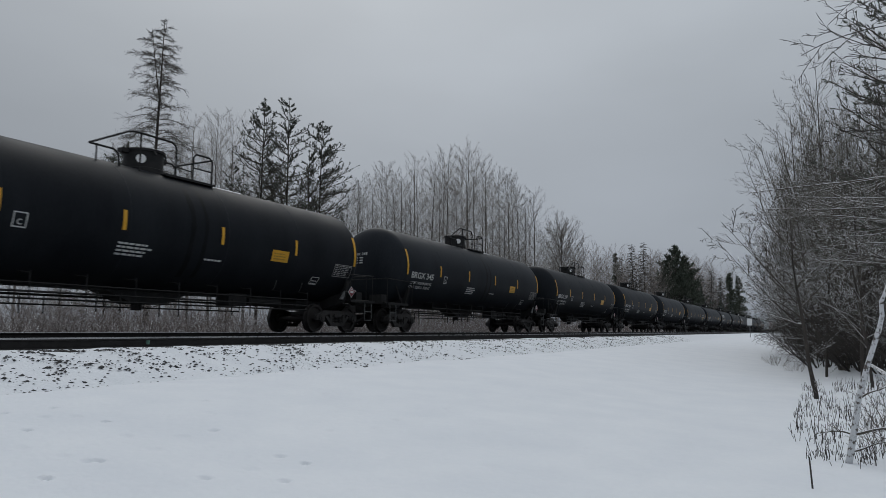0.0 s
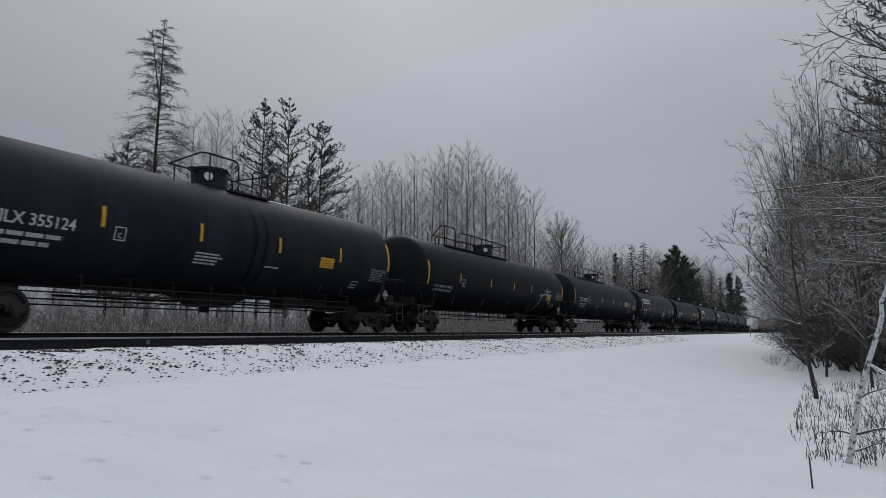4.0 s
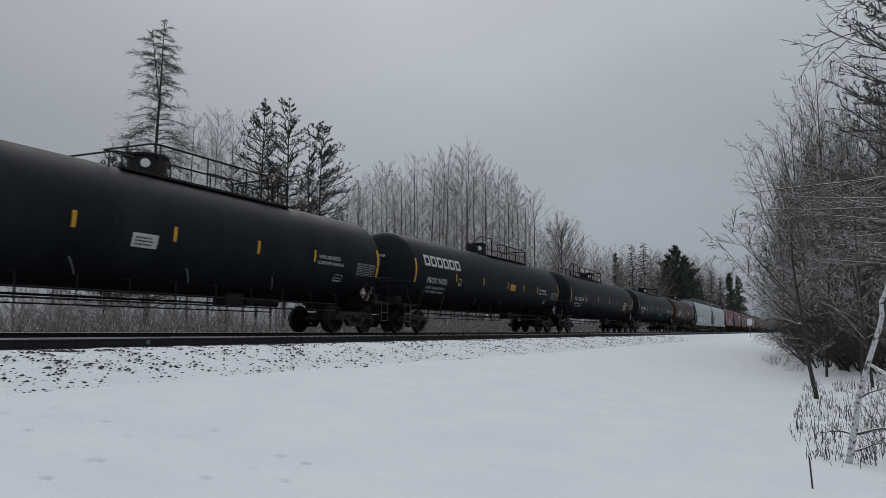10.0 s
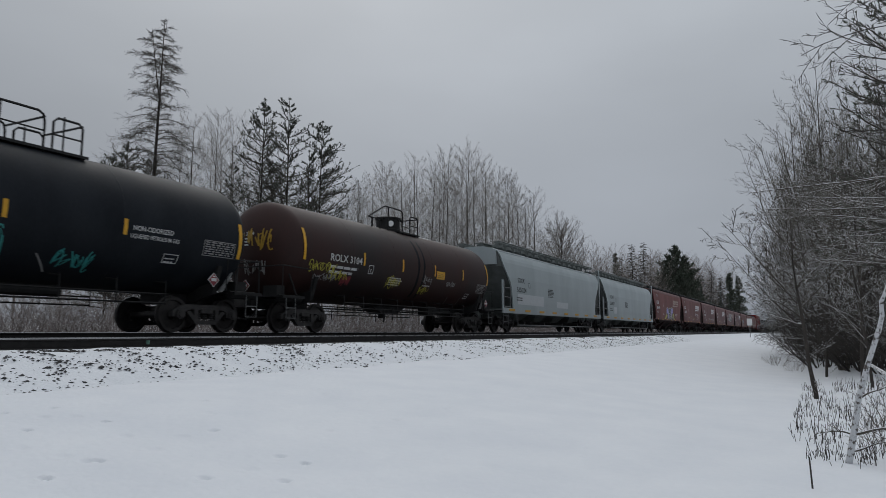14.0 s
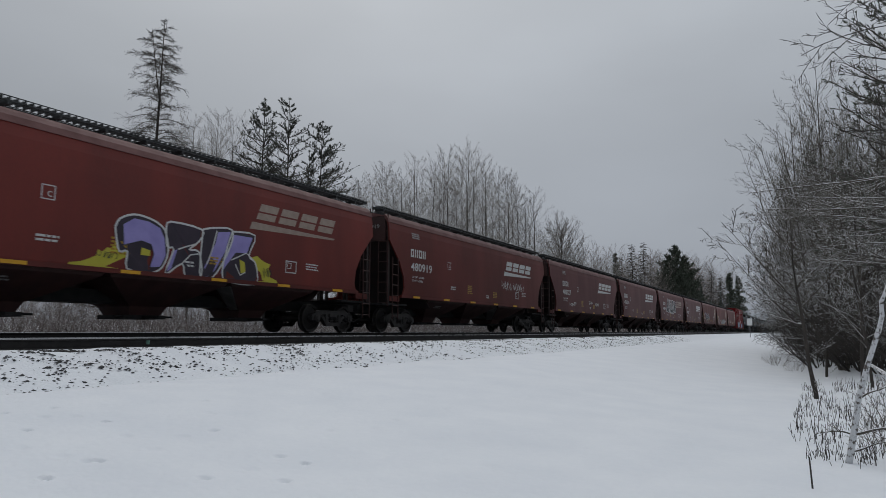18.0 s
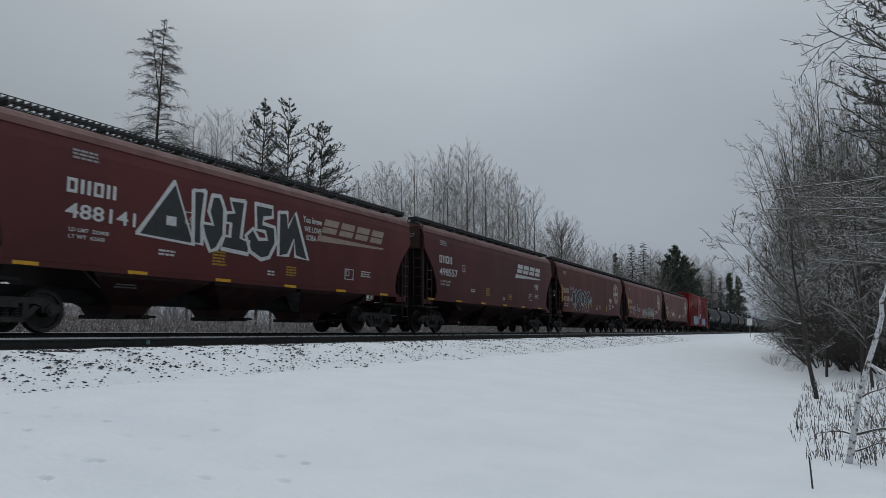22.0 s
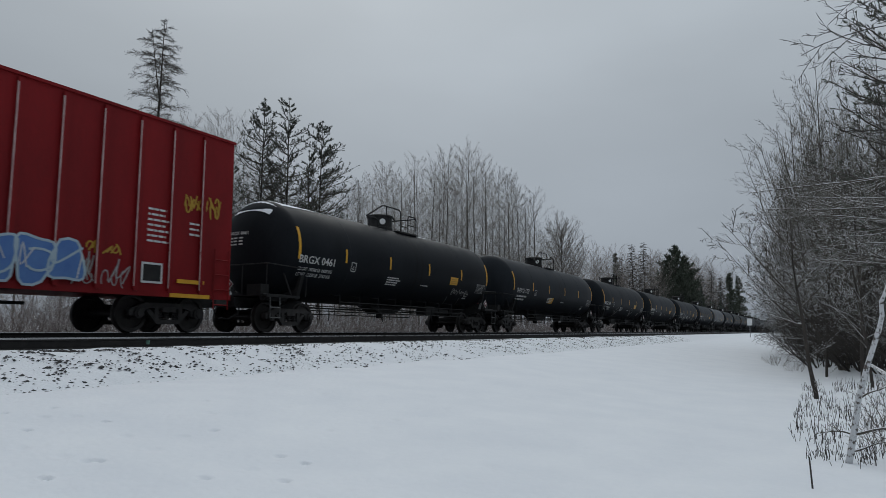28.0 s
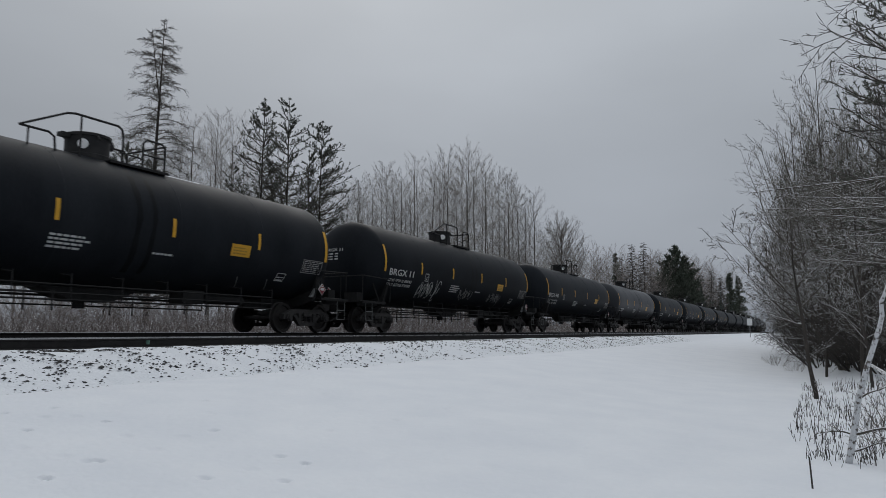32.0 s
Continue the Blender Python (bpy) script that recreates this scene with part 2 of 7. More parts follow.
def quick_mesh(name, verts, faces, material, smooth=False):
    """A mesh from arrays; all faces have the same number of corners."""
    me = bpy.data.meshes.new(name)
    verts, faces = np.asarray(verts, np.float32), np.asarray(faces, np.int32)
    k = faces.shape[1]
    me.vertices.add(len(verts))
    me.vertices.foreach_set("co", verts.ravel())
    me.loops.add(faces.size)
    me.loops.foreach_set("vertex_index", faces.ravel())
    me.polygons.add(len(faces))
    me.polygons.foreach_set("loop_start", np.arange(0, faces.size, k, dtype=np.int32))
    me.polygons.foreach_set("loop_total", np.full(len(faces), k, np.int32))
    if smooth:
        me.polygons.foreach_set("use_smooth", np.ones(len(faces), bool))
    me.materials.append(material)
    me.update()
    me.validate()
    return me

# ---------------------------------------------------------------- ground, tracks
def fade(x, a, b):
    t = min(1.0, max(0.0, (x - a) / (b - a)))
    return t * t * (3 - 2 * t)


# where small animals have trodden the snow: place and size of each print
TRACKS = ((3.43, 5.56, 2), (4.08, 5.48, 2), (3.30, 4.48, 2), (2.81, 4.32, 2), (4.38, 3.51, 2), (4.10, 6.28, 1), (4.61, 4.73, 1), (4.39, 3.78, 1), (3.90, 5.0, 0), (4.25, 4.74, 0), (3.54, 3.70, 1), (3.12, 5.12, 0), (3.95, 3.67, 0),
          (3.67, 6.31, 1), (3.78, 4.51, 0), (3.80, 5.95, 0), (4.01, 5.82, 0), (3.90, 3.31, 1), (3.19, 4.73, 0), (3.24, 4.53, 1), (5.1, 5.3, 0), (5.5, 4.14, 1), (5.95, 3.92, 0), (6.5, 4.0, 1), (7.0, 3.95, 0), (7.73, 4.01, 1), (6.1, 5.2, 0), (5.6, 5.9, 1),
          (7.3, 5.6, 0), (8.4, 4.6, 0), (6.82, 1.97, 1), (6.45, 0.92, 0), (7.6, 1.4, 1), (8.2, 1.1, 0), (9.0, 1.2, 0), (5.4, 2.4, 1), (10.4, 1.6, 0))
DENTS = [(a, b, (0.060, 0.044, 0.036)[k], (0.013, 0.026, 0.046)[k]) for a, b, k in TRACKS]


def ground_z(x, y):
    """Height of the snow: low at the tripod, rising to the foot of the ballast, level woods beyond, a low bank under the trees on the other side."""
    if y > 7.8:
        z = H - 0.66
        z += 0.25 * fade(y, 20, 30) + 1.5 * fade(y, 60, 400)
        if 8.1 < y < 19:
            z -= 0.35
    else:
        k = fade(x, 18, 70)
        z0 = (H - 1.22) * (1 - k) + (H - 0.82) * k
        z = z0 + (H - 0.66 - z0) * fade(y, 0.2, 7.8)
        edge = 0.2 + 2.4 * fade(x, 20, 70)
        z += 0.28 * fade(edge - y, 0.0, 2.5) * fade(x, 9, 15) + 0.5 * fade(-y, 3, 14)
    if 2 < x < 11 and y < 7:
        for a, b, q, deep in DENTS:
            w = ((x - a) ** 2 + (y - b) ** 2) / (q * q)
            if w < 6:
                z -= deep * math.exp(-w * w) - 0.14 * deep * math.exp(-(w - 2.2) ** 2)
    n = noise.noise((x * 0.35, y * 0.35, 0.0)) * 0.035 + noise.noise((x * 1.3, y * 1.3, 3.0)) * 0.012
    return z + n * (1.0 if y < 8.3 or y > 19 else 0.2)


def steps(a, b, d0, grow):
    out, x, d = [a], a, d0
    while x < b:
        x += d
        d *= grow
        out.append(min(x, b))
    return out


def build_ground():
    xs = sorted(set([-v for v in steps(0, 900, 0.5, 1.25)] + [round(2 + i * 0.06, 3) for i in range(10)] + [round(2.6 + i * 0.02, 3) for i in range(111)] + [round(4.85 + i * 0.05, 3) for i in range(106)] + [round(10.1 + i * 0.2, 3) for i in range(93)] + steps(28.6, 3000, 0.4, 1.09)))
    ys = sorted(set([-v for v in steps(0, 1500, 0.25, 1.16)] + [round(i * 0.08, 3) for i in range(1, 40)] + [round(3.2 + i * 0.023, 3) for i in range(141)] + [round(6.46 + i * 0.08, 3) for i in range(18)] + steps(7.9, 2500, 0.3, 1.16)))
    vs = [(x, y, ground_z(x, y)) for x in xs for y in ys]
    n = len(ys)
    fs = [(i * n + j, (i + 1) * n + j, (i + 1) * n + j + 1, i * n + j + 1) for i in range(len(xs) - 1) for j in range(n - 1)]
    tagged(new("ground", quick_mesh("ground", vs, fs, snow, True)), "smooth fresh snow over level ground beside the track", "snow", kind="structure")


build_ground()
X0, X1 = -40.0, 520.0
Y_FAR, Y_NEAR = 15.24, 10.72          # centre lines of the two tracks


def build_bed():
    bed = B().prism_x([(7.9, H - 0.95), (9.0, H - 0.36), (19.2, H - 0.30), (20.8, H - 1.0)], X0, X1)
    bed_ob = thing("ballast_bed", bed, gravel, "dark crushed-stone ballast bed, blown clear of snow", "ballast", kind="structure")
    # snow lying on the near shoulder, rough with stones
    prof = [(7.45, H - 0.72), (7.75, H - 0.635), (8.3, H - 0.48), (8.8, H - 0.345), (9.15, H - 0.275), (9.5, H - 0.262), (9.88, H - 0.25)]
    xs = [X0] + [i * 0.12 for i in range(0, 420)] + steps(50.4, X1, 0.2, 1.03)
    vs, fs = [], []
    for x in xs:
        for k, (y, z) in enumerate(prof):
            a = 0.3 if k == 6 else 1.0
            vs.append((x, y + 0.03 * a * noise.noise((x * 2, y * 9, 1)), z + a * (0.03 * noise.noise((x * 0.7, y * 1.1, 2)) + 0.035 * noise.noise((x * 3.1, y * 3.1, 5)) + 0.02 * noise.noise((x * 9, y * 9, 8)))))
    n = len(prof)
    fs = [(i * n + j, (i + 1) * n + j, (i + 1) * n + j + 1, i * n + j + 1) for i in range(len(xs) - 1) for j in range(n - 1)]
    ob = new("snow_shoulder", quick_mesh("snow_shoulder", vs, fs, gravel_snow, True))
    tagged(ob, "snow-covered ballast shoulder with stones poking through", "snow", kind="structure")
    # loose stones showing through the snow
    rnd = random.Random(4)
    vs, fs = [], []
    for i in range(13500):
        x = 3 + 52 * rnd.random() ** 1.6
        y = 7.5 + 2.32 * rnd.random() ** 0.9 - (0.25 if rnd.random() < 0.02 else 0)
        if noise.noise((x * 1.1, y * 2.2, 11)) < -0.02 and rnd.random() < 0.8:
            continue
        zs = np.interp(y, [p[0] for p in prof], [p[1] for p in prof])
        r = 0.008 + 0.025 * rnd.random() ** 2.4 * (1.7 if rnd.random() < 0.05 else 1)
        k = len(vs)
        for sx, sy, sz in ((1, 0, 0), (-1, 0, 0), (0, 1, 0), (0, -1, 0), (0, 0, 1), (0, 0, -1)):
            q = r * rnd.uniform(0.6, 1.3)
            vs.append((x + sx * q * 1.35, y + sy * q, zs + 0.006 + sz * q * 0.5))
        for a in ((0, 2, 4), (2, 1, 4), (1, 3, 4), (3, 0, 4), (2, 0, 5), (1, 2, 5), (3, 1, 5), (0, 3, 5)):
            fs.append([k + t for t in a])
    tagged(new("ballast_stones", quick_mesh("ballast_stones", vs, fs, stone_m)), "dark crushed stones poking out of the snow", "stones", kind="stuff")


build_bed()
RAIL = [(-0.076, 0), (0.076, 0), (0.076, 0.012), (0.012, 0.035), (0.01, 0.125), (0.034, 0.137), (0.034, 0.160), (-0.034, 0.160), (-0.034, 0.137), (-0.01, 0.125), (-0.012, 0.035), (-0.076, 0.012)]
HEADP = [(-0.012, 0.1605), (-0.012, 0.15), (0.012, 0.15), (0.012, 0.1605), (0.009, 0.172), (-0.009, 0.172)]


def build_track(yc, top, label):
    tr = tagged(new("railway_track"), label, "railway track", kind="structure")
    for side in (-1, 1):
        y = yc + side * 0.7525
        base = top - 0.172
        r = part("rail", B().prism_x([(y + a, base + b) for a, b in RAIL], X0, X1), rail_side, tr)
        part("rail_head", B().prism_x([(y + a, base + b) for a, b in HEADP], X0, X1), rail_head, r, "polished running surface")
    me = B().box(-0.115, 0.115, -1.3, 1.3, -0.17, 0).mesh("tie", tie_m)
    for i in range(150):
        t = new("tie", me)
        t.parent = tr
        t.matrix_parent_inverse = Matrix.Translation((-4 + i * 0.52, yc, top - 0.176))
    return tr


build_track(Y_FAR, H, "main line track with rusty rails under the train")
build_track(Y_NEAR, H - 0.09, "empty second track with snow up to its rails")


def build_trackside():
    post = thing("milepost_sign", B().tube([(0, 0, -0.3), (0, 0, 2.5)], 0.05, 6), post_grey, "small white trackside sign on a thin post", "sign", m=Matrix.Translation((100.5, 6.66, ground_z(100.5, 6.66))))
    part("plate", B().prism_x([(-0.32, 1.55), (0.32, 1.55), (0.32, 2.45), (-0.32, 2.45)], -0.07, -0.05), lamp_white, post, "blank white plate")
    clip = B().box(-0.014, 0.014, -0.05, 0.0, 0.05, 0.09).box(-0.009, 0.009, -0.06, 0.02, 0.08, 0.115)
    x, _ = 8.05, 0
    thing("rail_marker", clip, marker_green, "small faded green marker clipped against the rail", "marker", m=Matrix.Translation((x, Y_NEAR - 0.84, H - 0.25)))


marker_green = mat("faded_green_paint", (0.10, 0.20, 0.16), (0.07, 0.13, 0.11), 0.7)
build_trackside()

# ---------------------------------------------------------------- rolling stock: common pieces
def revolve(b, prof, n, axis, c):
    """Turns a profile of (along, radius) round the x or y axis through c."""
    rings = []
    for a, r in prof:
        ring = []
        for j in range(n):
            q = 2 * math.pi * j / n
            u, w = r * math.cos(q), r * math.sin(q)
            ring.append((c[0] + a, c[1] + u, c[2] + w) if axis == "x" else (c[0] + u, c[1] + a, c[2] + w))
        rings.append(ring)
    return b.loft(rings)


GLYPHS = {}


def glyphs(text):
    """Points and faces of a line of writing with capitals 1 high, from 0 to the right."""
    if text not in GLYPHS:
        cu = bpy.data.curves.new("text", "FONT")
        cu.body, cu.size, cu.resolution_u, cu.offset = text, 1.0, 2, 0.014
        ob = bpy.data.objects.new("text", cu)
        me = bpy.data.meshes.new_from_object(ob)
        v = [(p.co.x, p.co.y) for p in me.vertices]
        f = [tuple(q.vertices) for q in me.polygons]
        top = max(p[1] for p in v)
        left = min(p[0] for p in v)
        GLYPHS[text] = ([((x - left) / top, y / top) for x, y in v], f)
        bpy.data.objects.remove(ob)
        bpy.data.meshes.remove(me)
        bpy.data.curves.remove(cu)
    return GLYPHS[text]


def lettering(b, text, x, z, h, surf, width=None, off=0.010):
    v, f = glyphs(text)
    k = 0.9 * h if width is None else width / max(p[0] for p in v)
    g = SIZE["paint"]
    return b.add([(x + p[0] * k, -(surf((z + p[1] * h) * g) + off), (z + p[1] * h) * g) for p in v], f)


def patch(b, x0, x1, z0, z1, surf, off=0.008, n=None, lean=0.0):
    """A painted or stuck-on rectangle that follows the side of a car."""
    n = n or max(1, int((z1 - z0) / 0.12) + 1)
    vs = []
    for i in range(n + 1):
        z = (z0 + (z1 - z0) * i / n) * SIZE["paint"]
        y = -(surf(z) + off)
        s = lean * (z1 - z0) * i / n
        vs += [(x0 + s, y, z), (x1 + s, y, z)]
    return b.add(vs, [(2 * i, 2 * i + 1, 2 * i + 3, 2 * i + 2) for i in range(n)])


def lines_of(b, x, z, w, rows, h, pitch, surf, seed=0, off=0.008):
    """Rows of writing too small to read: short bars."""
    rnd = random.Random(seed)
    for r in range(rows):
        u, end = 0.0, w * rnd.uniform(0.75, 1.0)
        while u < end:
            q = min(rnd.uniform(0.12, 0.34) * (h / 0.08), end - u)
            patch(b, x + u, x + u + q, z - r * pitch, z - r * pitch + h, surf, off, 1)
            u += q + h * 0.55
    return b


def outline(b, x0, x1, z0, z1, t, surf, off=0.008):
    for q in ((x0, x1, z0, z0 + t), (x0, x1, z1 - t, z1), (x0, x0 + t, z0 + t, z1 - t), (x1 - t, x1, z0 + t, z1 - t)):
        patch(b, *q, surf, off)
    return b


def ribbon(b, pts, w, surf, off=0.009):
    """A sprayed line through (x, z) points."""
    vs = []
    for i, (x, z) in enumerate(pts):
        ax, az = pts[max(i - 1, 0)]
        cx, cz = pts[min(i + 1, len(pts) - 1)]
        dx, dz = cx - ax, cz - az
        l = math.hypot(dx, dz) or 1
        nx, nz = -dz / l * w / 2, dx / l * w / 2
        for s in (-1, 1):
            zz = (z + s * nz) * SIZE["paint"]
            vs.append((x + s * nx, -(surf(zz) + off), zz))
    return b.add(vs, [(2 * i, 2 * i + 1, 2 * i + 3, 2 * i + 2) for i in range(len(pts) - 1)])


def scrawl(b, x, z, w, h, surf, seed, loops=5, t=0.035, off=0.009):
    """A sprayed signature: a run of quick bent strokes that spells nothing."""
    rnd = random.Random(seed)
    for k in range(loops):
        x0, cw = x + w * (k + 0.05) / loops, w / loops * rnd.uniform(0.75, 1.15)
        if rnd.random() < 0.5:
            ph, arc = rnd.uniform(0, 6.28), rnd.choice((-1, 1)) * rnd.uniform(3.0, 5.6)
            rx, rz = cw * rnd.uniform(0.35, 0.6), h * rnd.uniform(0.25, 0.5)
            ribbon(b, [(x0 + cw * 0.5 + rx * (1 - 0.03 * i) * math.cos(ph + arc * i / 12), z + h * 0.5 + rz * math.sin(ph + arc * i / 12)) for i in range(13)], t, surf, off + 0.0004 * k)
            if rnd.random() < 0.5:
                continue
        n = rnd.choice((3, 3, 4))
        up = rnd.random() < 0.5
        ctl = []
        for i in range(n):
            zz = rnd.uniform(0.6, 1.0) if up == (i % 2 == 0) else rnd.uniform(0.0, 0.45)
            ctl.append((x0 + cw * rnd.uniform(0.0, 1.25), z + h * zz))
        ctl = [ctl[0]] + ctl + [ctl[-1]]
        pts = []
        for i in range(1, len(ctl) - 2):
            p0, p1, p2, p3 = ctl[i - 1:i + 3]
            for u in (0, 0.25, 0.5, 0.75):
                pts.append(tuple(0.5 * (2 * p1[j] + (p2[j] - p0[j]) * u + (2 * p0[j] - 5 * p1[j] + 4 * p2[j] - p3[j]) * u * u + (3 * p1[j] - p0[j] - 3 * p2[j] + p3[j]) * u ** 3) for j in (0, 1)))
        pts.append(ctl[-1])
        ribbon(b, pts, t, surf, off + 0.0004 * k)
    return b


def burst(b, x, z, w, h, surf, seed, t=0.03):
    """Sprayed strokes fanning up from one spot."""
    rnd = random.Random(seed)
    for k in range(12):
        a = -1.3 + 2.6 * k / 11 + rnd.uniform(-.1, .1)
        l = rnd.uniform(.65, 1.0)
        ribbon(b, [(x + w / 2 + math.sin(a) * w * .08, z), (x + w / 2 + math.sin(a) * w * .25 * l, z + h * .35 * l), (x + w / 2 + math.sin(a) * w * .5 * l, z + h * math.cos(a * .8) * l)], t, surf, .009 + .0004 * k)
    return b


WHEELSETS = []
WR = 0.46


def wheel_mesh(side):
    p = [(-0.07, 0.1), (-0.07, 0.135), (-0.03, 0.15), (-0.012, 0.36), (-0.06, 0.375), (-0.068, 0.455), (0.035, 0.46), (0.048, 0.487), (0.066, 0.483), (0.068, 0.375), (0.02, 0.36), (0.01, 0.15), (0.09, 0.13), (0.09, 0.1)]
    if side > 0:
        p = [(-a, r) for a, r in p]
    return revolve(B(), [(a, r) for a, r in p], 26, "y", (0, side * 0.775, 0))


def add_truck(car, xc):
    """A two-axle freight truck: cast side frames on springs, a bolster, two wheelsets."""
    for side in (-1, 1):
        def frame_cast(side=side):
            b = B()
            y0, y1 = side * 0.93, side * 1.07
            b.prism([(-1.12, .40), (-1.12, .56), (-.72, .72), (.72, .72), (1.12, .56), (1.12, .40), (.72, .40), (.70, .54), (.55, .59), (-.55, .59), (-.70, .54), (-.72, .40)], y0, y1)
            b.prism([(-.66, .52), (-.34, .2), (.34, .2), (.66, .52), (.55, .56), (.28, .31), (-.28, .31), (-.55, .56)], y0, y1)
            for s in (-1, 1):
                b.box(s * .36 - .06, s * .36 + .06, y0 + .01, y1 - .01, .29, .6)
                b.disc((s * .9, side * 1.03, .46), (0, 1, 0), .13, .2, 14)
                b.disc((s * .9, side * 1.14, .46), (0, 1, 0), .085, .06, 10)
            return b
        sf = part("side_frame", frame_cast, truck_steel, car, key=f"frame{side}", at=(xc, 0, 0))
        part("spring_nest", lambda side=side: spring_pack(side), truck_steel, sf, key=f"spring{side}")
    part("bolster", lambda: B().prism_x([(-1.1, .5), (1.1, .5), (1.1, .62), (.5, .74), (-.5, .74), (-1.1, .62)], -.2, .2), truck_steel, car, key="bolster", at=(xc, 0, 0))
    part("brake_beam", lambda: B().tube([(-.33, -.7, .4), (-.33, .7, .4)], .04, 6).tube([(.33, -.7, .4), (.33, .7, .4)], .04, 6), truck_steel, car, key="beam", at=(xc, 0, 0))
    for s in (-1, 1):
        ax = part("axle", lambda: revolve(B(), [(-1.1, .07), (-.85, .07), (-.84, .1), (-.6, .085), (.6, .085), (.84, .1), (.85, .07), (1.1, .07)], 12, "y", (0, 0, 0)), wheel_m, car, key="axle", at=(xc + s * .9, 0, WR))
        WHEELSETS.append(ax)
        for side in (-1, 1):
            part("wheel", lambda side=side: wheel_mesh(side), wheel_m, ax, key=f"wheel{side}", smooth="sharp")


def spring_pack(side):
    b = B()
    for q in (-.22, -.0, .22):
        pts = [(q + .07 * math.cos(a * 1.05), side + .05 * math.sin(a * 1.05), .29 + .22 * a / 24) for a in range(25)]
        b.tube(pts, .018, 4)
    return b


def add_coupler(car, half, s):
    b = B().box(min(s * (half - 1.0), s * (half - .1)), max(s * (half - 1.0), s * (half - .1)), -.09, .09, .80, .98)
    b.box(min(s * (half - .3), s * (half - .0)), max(s * (half - .3), s * (half - .0)), -.17, .05, .76, 1.0)
    part("coupler", b, truck_steel, car)
    hose = [(s * (half - .55), -.4, .85), (s * (half - .45), -.42, .55), (s * (half - .2), -.3, .38), (s * (half + .05), -.22, .42)]
    part("brake_hose", B().tube(hose, .025, 5), steel_black, car)


def ladder(b, x, y, z0, z1, w, r=0.016, along="x", rungs=None):
    d = (w / 2, 0) if along == "x" else (0, w / 2)
    for s in (-1, 1):
        b.tube([(x + s * d[0], y + s * d[1], z0), (x + s * d[0], y + s * d[1], z1)], r, 5)
    n = rungs or int((z1 - z0) / 0.38)
    for i in range(n):
        z = z0 + (i + 0.3) * (z1 - z0) / n
        b.tube([(x - d[0], y - d[1], z), (x + d[0], y + d[1], z)], r, 5)
    return b


def brake_wheel(x, y, z, s):
    b = B()
    pts = [(x, y + .28 * math.cos(i * math.pi / 9), z + .28 * math.sin(i * math.pi / 9)) for i in range(19)]
    b.tube(pts, .017, 5)
    for i in range(6):
        a = i * math.pi / 3
        b.tube([(x, y, z), (x, y + .28 * math.cos(a), z + .28 * math.sin(a))], .013, 4)
    b.disc((x, y, z), (1, 0, 0), .05, .08, 8)
    return b


